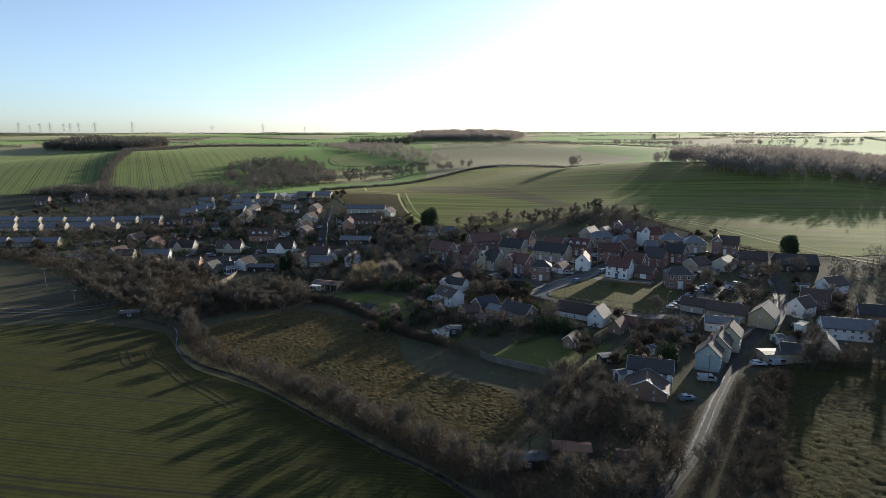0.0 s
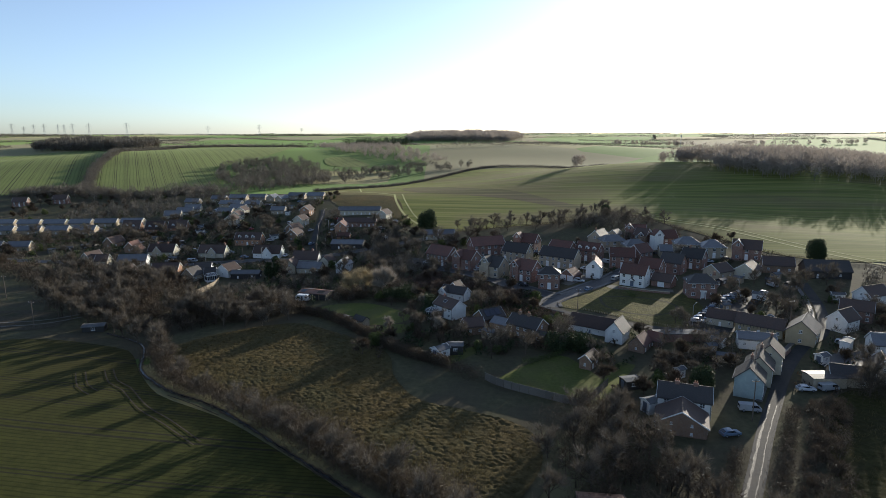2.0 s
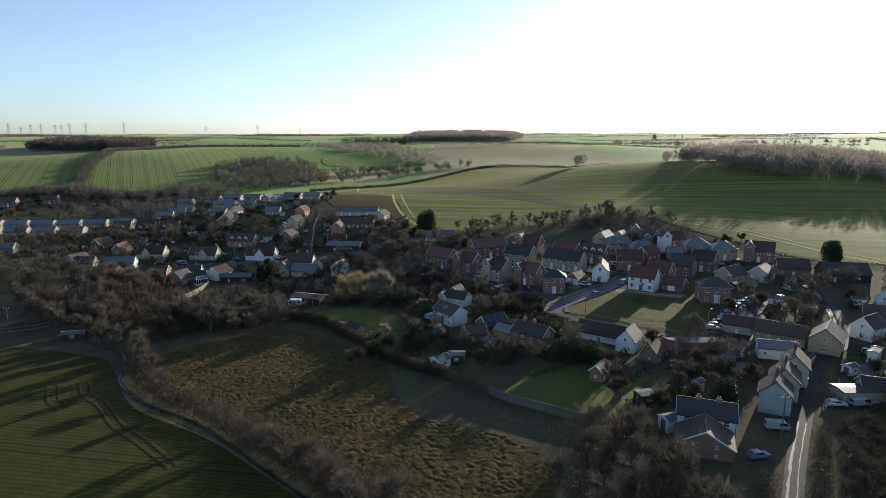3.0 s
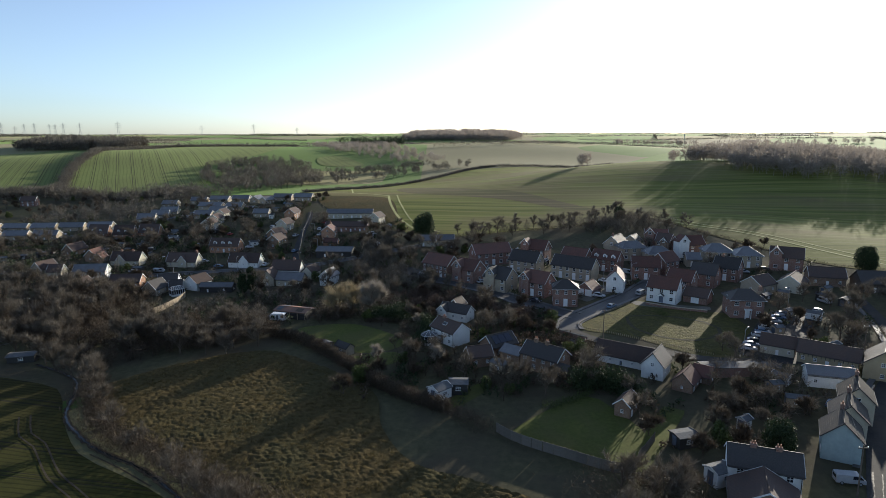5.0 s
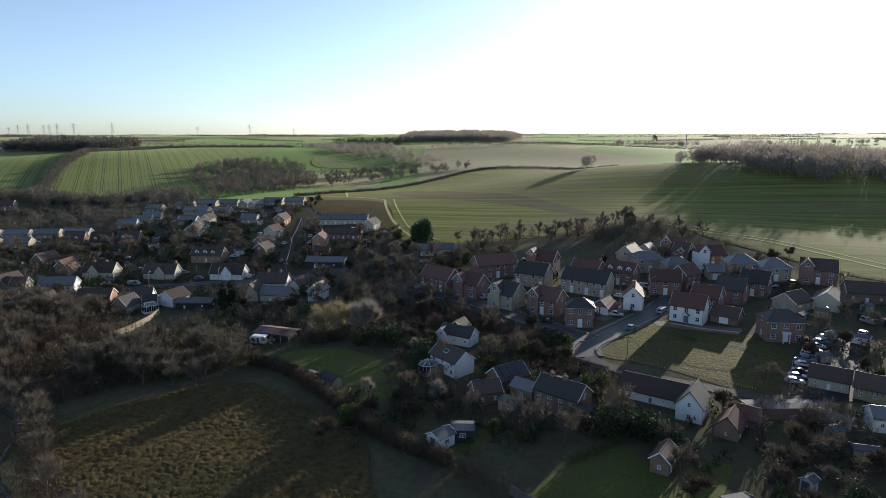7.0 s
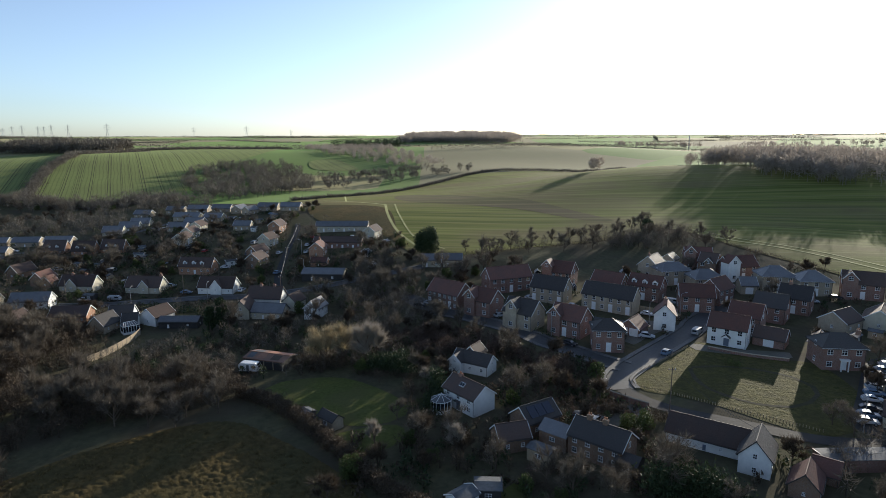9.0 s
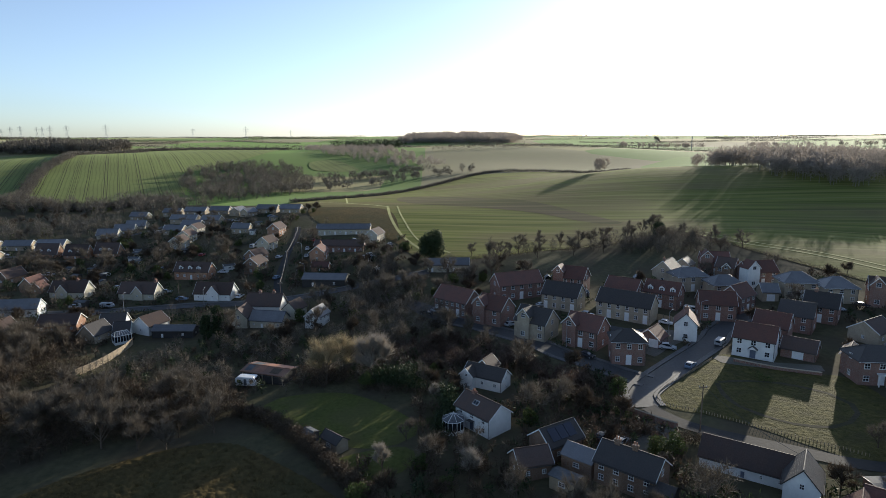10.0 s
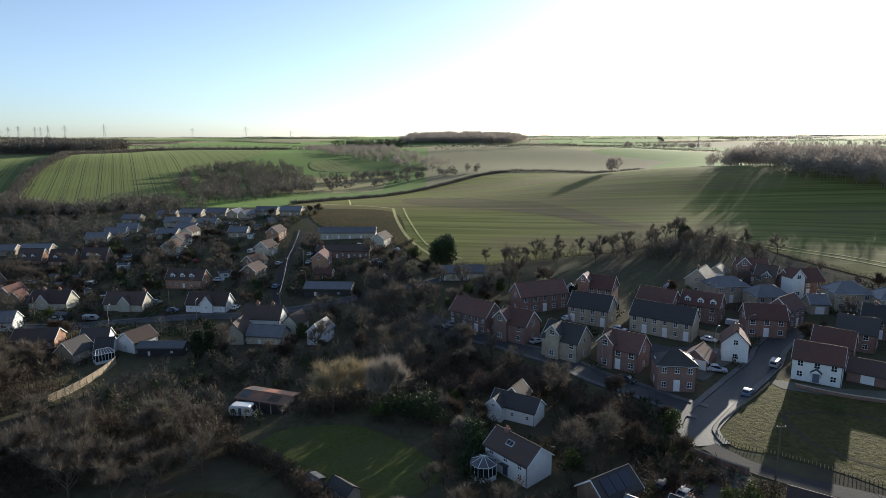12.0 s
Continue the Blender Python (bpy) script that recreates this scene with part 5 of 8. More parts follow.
house("low_house", 114.6, 178.1, -35, 7.7, 5.0, 5.4, M_BRICK, M_TILE_BROWN, "brick house behind the street", pitch=40, cols=3, door=1)
house("low_house", 128.8, 192.4, 20, 8.6, 5.4, 5.4, M_WHITE, M_TILE_BROWN, "white house with a brown roof in a garden", pitch=40, cols=3, door=1)
house("low_house", 122.3, 162.9, -25, 8.6, 5.4, 5.0, M_BRICK, M_SLATE, "brick house with a dark roof", pitch=38, cols=3, door=1)
# chalets, bungalows and terraces on the west side
CHA, BUN = "chalet bungalows along the road", "bungalows in rows"
house("chalet", -121.3, 284.3, -5, 11.6, 5.6, 5.0, M_CREAM, M_TILE_BROWN, "cream chalet bungalow with a front gable", pitch=46, storeys=1, cols=4, door=1, gable=(-1.3, 3.4, 0.5, 4.3), stacks=((-0.4, 0.7), (0.4, 0.7)), group=CHA)
house("chalet", -98.6, 282.6, -6, 11.8, 5.6, 5.0, M_CREAM, M_TILE_BROWN, "cream chalet bungalow with a chimney at its gable", pitch=46, storeys=1, cols=4, door=2, gable=(0.6, 3.4, 0.5, 4.3), stacks=((0.9, 1.0),), group=CHA)
house("chalet", -73.8, 280.3, -8, 12.1, 5.6, 5.0, M_WHITE, M_TILE_BROWN, "white chalet bungalow with a tall front gable", pitch=46, storeys=1, cols=4, door=1, gable=(0.4, 3.7, 0.5, 4.5), group=CHA)
house("bungalow", -124.8, 264.5, 6, 11.0, 5.1, 4.6, M_WHITE, M_TILE_GREY, "white gabled bungalow with a grey roof", pitch=40, storeys=1, cols=3, door=1)
house("bungalow", -106.5, 253.0, 6, 10.0, 6.0, 4.2, M_ORANGE, M_TILE_BROWN, "orange brick bungalow with a long brown roof", pitch=34, storeys=1, cols=4, door=2, white_door=False)
house("chalet", -93.4, 245.3, 76, 6.4, 5.1, 4.6, M_BUFF, M_SLATE, "buff brick chalet with a wide window gable", pitch=44, storeys=1, cols=2, door=-1, gwin=1)
house("bungalow", -92.5, 253.7, 8, 6.4, 4.8, 4.4, M_WHITE, M_SLATE, "white bungalow with a steep gable", pitch=44, storeys=1, cols=2, door=0)
house("bungalow", -87.8, 248.7, 12, 4.0, 4.0, 3.7, M_WHITE, M_SLATE, "small white gabled extension", "extension", pitch=44, storeys=1, cols=1, door=-1)
house("chalet", -82.0, 252.3, 66, 7.0, 5.9, 4.7, M_WHITE, M_TILE_BROWN, "white chalet bungalow behind a board fence", pitch=36, storeys=1, cols=3, door=1)
conservatory(-85.6, 243.2, 40, 4.0, 3.0, "white conservatory behind a fence")
house("outbuilding", -73.9, 248.4, -2, 10.9, 3.9, 2.8, M_BOARD, M_TILE_GREY, "long low outbuilding with a grey roof", "outbuilding", pitch=24, storeys=1, cols=2, door=0, trim=False)
house("farmhouse", -53.8, 264.4, -8, 10.3, 5.7, 6.0, M_WHITE, M_TILE_BROWN, "white farmhouse with a dark tiled roof", pitch=46, cols=4, door=1, storeys=1, stacks=((-0.3, 0.8), (0.5, 0.8)), trim=False)
house("farmhouse_wing", -58.0, 255.6, 84, 6.3, 4.7, 5.4, M_CREAM, M_TILE_BROWN, "cream gabled wing of an old farmhouse", "house", pitch=46, cols=2, door=-1, trim=False)
house("farm_range", -50.2, 253.9, -12, 9.5, 4.8, 4.1, M_CREAM, M_TILE_GREY, "low cream range with a grey roof", "outbuilding", pitch=40, cols=4, door=1, storeys=1, trim=False)
house("farm_building", -44.6, 260.2, 70, 5.7, 4.5, 4.7, M_CREAM, M_TILE_BROWN, "cream farm building with a sunlit roof", "outbuilding", pitch=42, cols=2, door=-1, storeys=1, trim=False)
house("white_cottage", -36.6, 251.7, 72, 6.1, 4.3, 5.1, M_WHITE, M_TILE_GREY, "white cottage with a veranda and grey roof", pitch=42, cols=3, door=1)
house("dormer_house", -88.8, 303.0, -8, 12.5, 5.6, 5.6, M_ORANGE, M_TILE_BROWN, "orange brick house with a row of white dormers", pitch=44, storeys=1, cols=5, door=2, dormers=(-3.9, -0.5, 2.6))
PAIR = "steep-gabled brick houses"
for px, py, pl in ((-160.7, 338.1, 9.6), (-147.3, 335.3, 9.6), (-136.0, 337.0, 9.6)):
    house("gabled_house", px, py, -5, pl, 5.2, 5.2, M_ORANGE, M_TILE_BROWN, "orange brick house with steep gables and white dormer windows", pitch=54, storeys=1, cols=3, door=1, dormers=(-2.2, 1.4), group=PAIR)
for i in range(7):
    house("bungalow", -254.1 + i * 14.38, 355.7 + i * -0.53, 2, 11.5, 5.6, 4.0, M_BUFF, M_TILE_GREY, "buff bungalow with a blue-grey roof in a row", pitch=33, storeys=1, cols=3, door=1, group=BUN)
for i in range(5):
    house("bungalow", -238.5 + i * 14.00, 332.1 + i * 0.07, 4, 10.8, 5.6, 4.0, M_BUFF, M_TILE_GREY, "buff bungalow with a grey tiled roof", pitch=33, storeys=1, cols=3, door=1, group=BUN)
for i in range(4):
    house("bungalow", -223.6 + i * 11.90, 287.8 + i * 0.77, 8, 9.0, 5.6, 4.0, M_BUFF, M_TILE_GREY, "buff bungalow on the lower row", pitch=33, storeys=1, cols=3, door=1, group=BUN)
house("brick_house", -273.4, 419.9, 8, 8.8, 5.5, 5.8, M_BRICK, M_TILE_BROWN, "red brick house below the hill field", cols=3, door=1)
house("brick_house", -254.6, 432.2, 8, 8.8, 5.5, 5.8, M_BRICK, M_TILE_BROWN, "red brick house among bare trees", cols=3, door=1)
STEP = "stepped terrace up the hill"
for px, py in ((-110.5, 344.3), (-110.9, 354.5), (-111.3, 365.6)):
    house("terrace_house", px, py, 84, 7.6, 5.0, 5.3, M_CREAM, M_TILE_BROWN, "cream terraced house stepping up the hill", pitch=36, cols=3, door=1, group=STEP)
UP = "bungalows at the top of the estate"
for px, py, az, pl in ((-143.2, 419.8, -6, 9.5), (-129.8, 417.4, -8, 11.4), (-115.5, 412.5, -4, 10.0), (-104.6, 406.6, 80, 8.5), (-97.2, 400.0, 60, 6.6), (-89.0, 406.7, -10, 10.9), (-76.4, 403.4, -6, 10.4), (-127.3, 394.8, -8, 13.3), (-90.7, 365.6, 0, 7.6)):
    house("bungalow", px, py, az, pl, 5.6, 4.0, M_BUFF, M_TILE_GREY, "pale bungalow with a blue-grey roof high on the estate", pitch=32, storeys=1, cols=3, door=1, group=UP)
for px, py, pl in ((-153.1, 370.7, 9.0), (-149.7, 379.7, 9.0), (-148.2, 388.1, 9.0)):
    house("bungalow", px, py, 3, pl, 5.4, 4.1, M_CREAM, M_TILE_GREY, "cream bungalow with its gable to a green", pitch=42, storeys=1, cols=3, door=1, group=BUN)
for px, py in ((-122.6, 370.5), (-111.4, 387.5), (-158.6, 414.5), (-118.0, 379.4)):
    house("bungalow", px, py, -8, 9.0, 5.6, 4.0, M_BUFF, M_TILE_GREY, "buff bungalow with a long blue-grey roof", pitch=33, storeys=1, cols=3, door=1, group=UP)
STL = "houses along the straight street"
for px, py, az, pl, mat in ((-72.7, 356.7, 80, 8.1, M_ORANGE), (-71.3, 334.9, 72, 7.2, M_CREAM), (-70.7, 316.8, 60, 6.8, M_BROWN), (-68.4, 306.9, 76, 7.3, M_BROWN)):
    house("street_house", px, py, az, pl, 5.3, 5.6, mat, M_TILE_BROWN, "two-storey house stepping down the street", pitch=38, cols=3, door=1, group=STL)
house("red_house", -47.3, 316.7, 86, 7.6, 5.4, 5.6, M_ORANGE, M_TILE_RED, "red brick house with an orange tile roof and low wing", pitch=38, cols=3, door=1, stacks=((0.7, 0.9),))
house("low_wing", -44.4, 303.2, -6, 5.9, 3.7, 2.9, M_ORANGE, M_TILE_RED, "low orange tiled wing", "extension", pitch=34, cols=1, door=0, storeys=1)
house("bungalow_terrace", -42.7, 353.0, -2, 22.8, 5.3, 4.3, M_CREAM, M_TILE_GREY, "long terrace of bungalows with white doors", "terrace", pitch=32, storeys=1, cols=10, door=(1, 3, 5, 7), ww=0.9)
house("bungalow_terrace", -40.7, 326.8, -6, 19.4, 5.3, 4.3, M_BRICK, M_TILE_BROWN, "lower brick terrace of bungalows", "terrace", pitch=32, storeys=1, cols=9, door=(1, 3, 5, 7), ww=0.9)
house("farm_barn", -40.1, 288.1, -6, 14.2, 6.8, 3.6, M_BOARD, M_TILE_GREY, "wide low barn with a pale grey roof", "barn", pitch=20, storeys=1, cols=2, door=0, trim=False)
house("brick_house", -28.0, 339.0, 72, 8.0, 5.1, 5.1, M_CREAM, M_TILE_BROWN, "cream house at the end of a terrace", pitch=38, cols=3, door=1)
house("bungalow", -3.0, 294.6, -4, 6.6, 4.8, 4.2, M_CREAM, M_TILE_GREY, "small grey-roofed bungalow under a dark tree", pitch=36, storeys=1, cols=2, door=0)
house("bungalow", 4.4, 294.3, -4, 6.6, 4.8, 4.2, M_CREAM, M_TILE_GREY, "grey-roofed bungalow beside the field hedge", pitch=36, storeys=1, cols=2, door=0)
house("gabled_house", -142.7, 266.3, 72, 7.0, 5.0, 5.0, M_CREAM, M_TILE_BROWN, "cream house with a white-edged gable and lit tiles", pitch=44, storeys=2, cols=2, door=-1, gable=(-1.2, 2.6, 1.0, 4.2))
house("bungalow", -136.8, 263.7, 0, 5.0, 4.2, 4.4, M_CREAM, M_TILE_BROWN, "cream bungalow with a steep sunlit gable", pitch=46, storeys=1, cols=2, door=-1)
house("bungalow", -118.5, 246.2, 80, 7.0, 4.5, 4.2, M_BROWN, M_TILE_BROWN, "brown bungalow with white boards on its gable", pitch=42, storeys=1, cols=2, door=-1)
house("gabled_house", -151.1, 300.2, 75, 8.0, 5.0, 4.8, M_BROWN, M_TILE_BROWN, "brown house with pale gable boards among bare trees", pitch=44, storeys=1, cols=2, door=-1)
house("gabled_house", -137.7, 290.9, 85, 7.0, 4.6, 4.6, M_BROWN, M_TILE_RED, "brown brick house with two small gables", pitch=44, storeys=1, cols=2, door=-1)
house("extension", -134.2, 288.2, 85, 4.0, 3.4, 3.6, M_BROWN, M_TILE_RED, "low gabled wing beside a brown house", "extension", pitch=44, storeys=1, cols=1, door=-1)
# outbuildings
h = house("open_barn", -40.8, 216.8, -20, 10.4, 5.4, 2.7, M_BOARD, M_SHEET, "old low barn with patched rusty corrugated sheets on its roof", "barn", pitch=11, storeys=0, cols=0, gwin=0, trim=False)
for i, (u, v, wide, deep, mat) in enumerate(((-3.9, -1.3, 1.6, 2.2, M_FELT), (-1.2, -1.2, 2.0, 2.4, M_RUST), (2.6, -1.4, 2.2, 2.0, M_BARK), (3.4, 1.4, 3.0, 2.4, M_RUST), (0.2, 1.5, 2.4, 2.2, M_RUST), (-3.4, 1.3, 2.2, 2.2, M_FELT))):
    part("roof_sheet", boxes((-wide / 2, wide / 2, -deep / 2, deep / 2, 0.0, 0.03)), mat, h, "odd patch of sheet metal", m=pose(u, v, 2.7 + 0.19 - abs(v) * 0.194, 11 if v < 0 else -11, 0, 2 - i))
for i in range(5):
    part("post", boxes((-4.9 + 2.45 * i, -4.72 + 2.45 * i, -2.86, -2.72, -0.6, 2.1)), M_WOOD, h)
shed("shed", 0.4, 159.4, 42, 3.6, 3.0, 2.1, M_WHITE, M_FELT, "small white shed with a grey felt roof", 0.7)
shed("shed", 4.2, 161.4, -4, 3.6, 3.2, 2.2, M_BOARD, M_FELT, "garden shed with a pale flat roof", 0.3)
shed("shed", -21.9, 184.9, -44, 4.2, 2.4, 1.8, M_STONE, M_SLATE, "long pale garden shed with a dark roof", 0.9)
shed("shed", -26.5, 187.6, -44, 2.4, 2.0, 1.8, M_FELT, M_FELT, "small grey plastic store", 0.3)
shed("field_hut", -96.5, 183.4, 14, 5.6, 3.4, 1.5, M_BOARD, M_FELT, "low field hut with a pale sheet roof", 0.3)
shed("shed", 22.7, 96.4, -8, 6.4, 3.2, 2.2, M_BOARD, M_SHEET, "dark shed with a worn sheet roof among trees", 0.4)
shed("shed", 31.6, 93.8, -6, 3.4, 2.6, 2.0, M_WOOD, M_SHEET, "small wooden shed with a rusty roof", 0.4)
shed("shed", 14.6, 94.0, 4, 7.0, 3.0, 2.0, M_BOARD, M_FELT, "low shed with a grey felt roof", 0.3)
shed("shed", 13.6, 170.4, -42, 4.0, 2.6, 2.0, M_WOOD, M_FELT, "wooden lean-to with a felt roof", 0.3)
shed("shed", 52.3, 143.0, 30, 1.8, 1.6, 1.9, M_WHITE, M_FELT, "small white garden shed with a pale roof", 0.4)
shed("flat_garage", 60.6, 165.4, 0, 12.0, 3.4, 2.0, M_BRICK, M_FELT, "long low brick garage with a flat felt roof", 0.1, "garage", 0)
shed("shed", 40.2, 138.6, 14, 3.6, 2.8, 1.9, M_BOARD, M_FELT, "dark shed with a mossy flat roof", 0.15)
shed("carport", 80.2, 137.2, 0, 7.0, 4.0, 2.2, M_STONE, M_SLATE, "flat-roofed shelter over parked vans", 0.15, "shelter", 0)
shed("bus_shelter", 97.0, 155.6, 44, 4.0, 2.0, 2.6, M_WHITE, M_FELT, "white canopy by the street", 0.15, "shelter", 0)


# ---- plants ----
rng = np.random.default_rng(7)


def unit(n, g, up=0.0):
    v = g.normal(size=(n, 3))
    v[:, 2] = v[:, 2] + up
    return v / np.linalg.norm(v, axis=1, keepdims=True)


def slivers(base, direction, length, width, g):
    """Thin tapering twigs: one triangle each."""
    n = len(base)
    side = np.cross(direction, unit(n, g))
    side /= np.linalg.norm(side, axis=1, keepdims=True) + 1e-9
    w = (np.broadcast_to(width, (n,)) / 2)[:, None]
    l = np.broadcast_to(length, (n,))[:, None]
    return np.stack([base - side * w, base + side * w, base + direction * l], 1)


def limb_tris(p, q, r0, r1, n=4):
    p, q = np.asarray(p, float), np.asarray(q, float)
    d = (q - p) / (np.linalg.norm(q - p) + 1e-9)
    s = np.cross(d, (0.31, 0.2, 1.0) if abs(d[2]) < 0.9 else (1.0, 0.0, 0.0))
    s /= np.linalg.norm(s)
    t = np.cross(d, s)
    out = []
    k = [math.tau * i / n for i in range(n + 1)]
    ring = lambda c, r, a: c + r * (math.cos(a) * s + math.sin(a) * t)
    for a, b in zip(k, k[1:]):
        A, B, C, D = ring(p, r0, a), ring(p, r0, b), ring(q, r1, b), ring(q, r1, a)
        out += [(A, B, C), (A, C, D)]
    return out


def bare_tree(seed, H=9.0, spread=0.75, twigs=19, twig_mat=None, twig_len=1.7, twig_w=0.066, droop=0.0, label="bare winter tree with a fine brown crown", name="tree"):
    """Trunk and forking limbs in one mesh, the fine twigs of the crown in another."""
    g = np.random.default_rng(seed)
    limbs, ends = [], []

    def grow(p, d, length, r, level):
        q = p + d * length
        if level < 3:
            limbs.extend(limb_tris(p, q, r, r * 0.6, 5 if level < 2 else 3))
        else:
            limbs.append((p, p + np.array([0.0, 0.0, r * 1.6]), q))
        if level == 3:
            ends.append((p, q, d))
            return
        for k in range(g.integers(3, 5) if level else 8):
            a = g.normal(size=3)
            a[2] = abs(a[2]) * 0.7 + 0.15 - droop * level
            nd = d * (0.95 if level else 0.5) + spread * a / np.linalg.norm(a)
            nd /= np.linalg.norm(nd)
            f = g.uniform(0.4, 1.0) if level else 0.3 + 0.7 * k / 7
            grow(p + d * length * f, nd, length * g.uniform(0.5, 0.72) * (1.1 if level == 0 else 1.0), r * 0.5 * (1.15 - 0.4 * f), level + 1)

    grow(np.zeros(3) - np.array([0, 0, 0.3]), np.array([0.03, 0.02, 1.0]), H * 0.42, 0.022 * H, 0)
    crown = []
    for p, q, d in ends:
        n = twigs
        f = g.uniform(0.1, 1.05, n)[:, None]
        b = p + (q - p) * f
        dd = d * 0.9 + 0.75 * unit(n, g, 0.35 - droop)
        dd /= np.linalg.norm(dd, axis=1, keepdims=True)
        crown.append(slivers(b, dd, twig_len * g.uniform(0.5, 1.2, n), twig_w * g.uniform(0.6, 1.2, n), g))
    root = tagged(new(name), label, name)
    part("trunk", tri_mesh("trunk", limbs, M_BARK), None, root)
    part("crown", tri_mesh("crown", np.concatenate(crown), twig_mat or M_TWIG), None, root)
    return root


def leafy_tree(seed, H=9.0, R=3.2, n=4200, mat=None, label="dark evergreen tree with dense foliage", category="tree", narrow=1.0, stem=0.2, leaf=0.5, clumps=16):
    """Short trunk with limbs and an uneven crown of many small leaf clumps with gaps."""
    g = np.random.default_rng(seed)
    limbs = list(limb_tris((0, 0, -0.3), (0, 0, H * 0.75), 0.03 * H, 0.01 * H, 6))
    hubs = []
    for k in range(clumps):
        z = H * (stem + (0.95 - stem) * g.uniform(0.05, 1.0))
        fall = math.sqrt(max(0.08, 1 - ((z / H - 0.48) / 0.56) ** 2))
        a = g.uniform(0, math.tau)
        q = np.array([math.cos(a) * R * fall * 0.62 * narrow, math.sin(a) * R * fall * 0.62 * narrow, z])
        limbs += limb_tris((0, 0, z * 0.75), q, 0.07, 0.03, 3)
        hubs.append((q, R * g.uniform(0.28, 0.5)))
    tris = []
    per = n // len(hubs)
    for c, r in hubs:
        v = unit(per, g) * (r * g.uniform(0.35, 1.0, per) ** 0.5)[:, None]
        v[:, 2] *= 1.15
        tris.append(slivers(c + v, unit(per, g, 0.3), leaf * g.uniform(0.6, 1.2, per), leaf * 0.6, g))
    root = tagged(new(category.replace(" ", "_")), label, category)
    part("trunk", tri_mesh("trunk", limbs, M_BARK), None, root)
    part("crown", tri_mesh("crown", np.concatenate(tris), mat or M_EVERGREEN), None, root)
    return root


def set_at(ob, x, y, size=1.0, turn=0.0, sink=0.1):
    ob.matrix_basis = pose(x, y, ground_at(x, y) - sink + 0.15, 0, 0, turn) @ Matrix.Diagonal((size, size, size, 1))
    return ob


def plant(proto, used, x, y, size=1.0, turn=None, label=""):
    """The first call places the prototype itself, later ones its copies."""
    turn = float(rng.uniform(0, 360)) if turn is None else turn
    if proto not in used:
        used.add(proto)
        ob = set_at(proto, x, y, size, turn)
    else:
        ob = copy_thing(proto, pose(x, y, ground_at(x, y) + 0.05, 0, 0, turn) @ Matrix.Diagonal((size, size, size, 1)))
        ob.matrix_basis = pose(x, y, ground_at(x, y) + 0.05, 0, 0, turn) @ Matrix.Diagonal((size, size, size, 1))
    if label:
        ob["label"] = label
    return ob


USED = set()
BARE = [bare_tree(11 + i, 10.0, 0.62 + 0.08 * i) for i in range(5)]
TALL = [bare_tree(31 + i, 11.0, 0.5, 22, label="tall bare tree with upright limbs") for i in range(2)]
SCRUB = [bare_tree(51 + i, 4.6, 0.95, 16, M_HEDGE, 1.1, 0.07, label="bare brown twiggy garden shrub", name="shrub") for i in range(4)]
WILLOW = [bare_tree(71, 9.4, 0.62, 44, M_WILLOW, 1.9, 0.045, 0.05, label="golden-twigged willow in sunlight"), bare_tree(72, 9.4, 0.4, 40, M_PALE, 2.2, 0.045, -0.15, label="pale upright bare tree in sunlight")]
EVER = [leafy_tree(91 + i, 8.2, 4.4, 9000, stem=0.12, leaf=0.55, clumps=46) for i in range(2)]
ROUND = [bare_tree(81 + i, 4.4, 0.85, 44, M_RUSSET, 1.0, 0.05, label="rounded russet bare garden bush", name="shrub") for i in range(2)]
CONE = leafy_tree(95, 8.5, 2.0, 3600, label="narrow dark conifer in a garden", narrow=0.7, stem=0.05)
BUSH = [leafy_tree(101 + i, 2.6, 1.7, 1500, M_SHRUB, "rounded green garden bush", "bush", stem=0.1, leaf=0.3) for i in range(3)]

# single trees that stand out
plant(EVER[0], USED, -4.8, 309.0, 1.1, label="large dark evergreen tree at the corner of the field")
plant(EVER[1], USED, 143.0, 243.0, 0.85, label="round dark evergreen tree beside the hillside field")
plant(CONE, USED, -61.5, 246.0, 1.15)
plant(CONE, USED, -64.0, 243.5, 0.95)
for x, y, s in ((-27.5, 212.0, 1.1), (-24.0, 214.5, 1.15)):
    plant(WILLOW[0], USED, x, y, s)
plant(WILLOW[1], USED, -18.5, 211.5, 1.2)
plant(WILLOW[1], USED, -16.0, 213.5, 1.1)
for x, y, s in ((-70.0, 164.5, 0.95), (-39.0, 132.0, 0.8), (-72.5, 170, 0.85), (-65, 158, 0.75), (-58, 149, 0.7), (-51, 143, 0.6), (-34, 128, 0.75), (-28, 123, 0.85), (-23, 117, 0.8), (-18, 113, 0.9), (-13, 108, 0.85), (-8, 104, 0.95), (-2, 98, 0.9), (3, 93, 0.9), (-80, 174, 0.85), (-90, 181, 0.9), (-100, 186, 0.9), (-86, 178, 0.8), (8, 88, 0.95), (-108, 192, 0.85)):
    plant(BARE[int(-x) % 5], USED, x, y, s)
LINE_TREES = [(9.9, 311.2), (16, 308), (19, 309), (24, 312), (27.8, 315), (36.5, 319), (45, 322), (52, 321), (58, 325), (64, 329), (67, 336), (72, 325), (76, 332), (82.5, 338), (88, 342), (91, 346), (96, 330), (84, 322), (60, 315), (104, 318), (70, 312), (48, 312), (100, 305), (34, 309), (92, 312), (110, 309)]
for i, (x, y) in enumerate(LINE_TREES):
    plant((BARE + TALL)[i % 7], USED, x, y, 0.6 + 0.35 * ((i * 37) % 10) / 10)
plant(EVER[1], USED, 88.0, 334.0, 0.62)
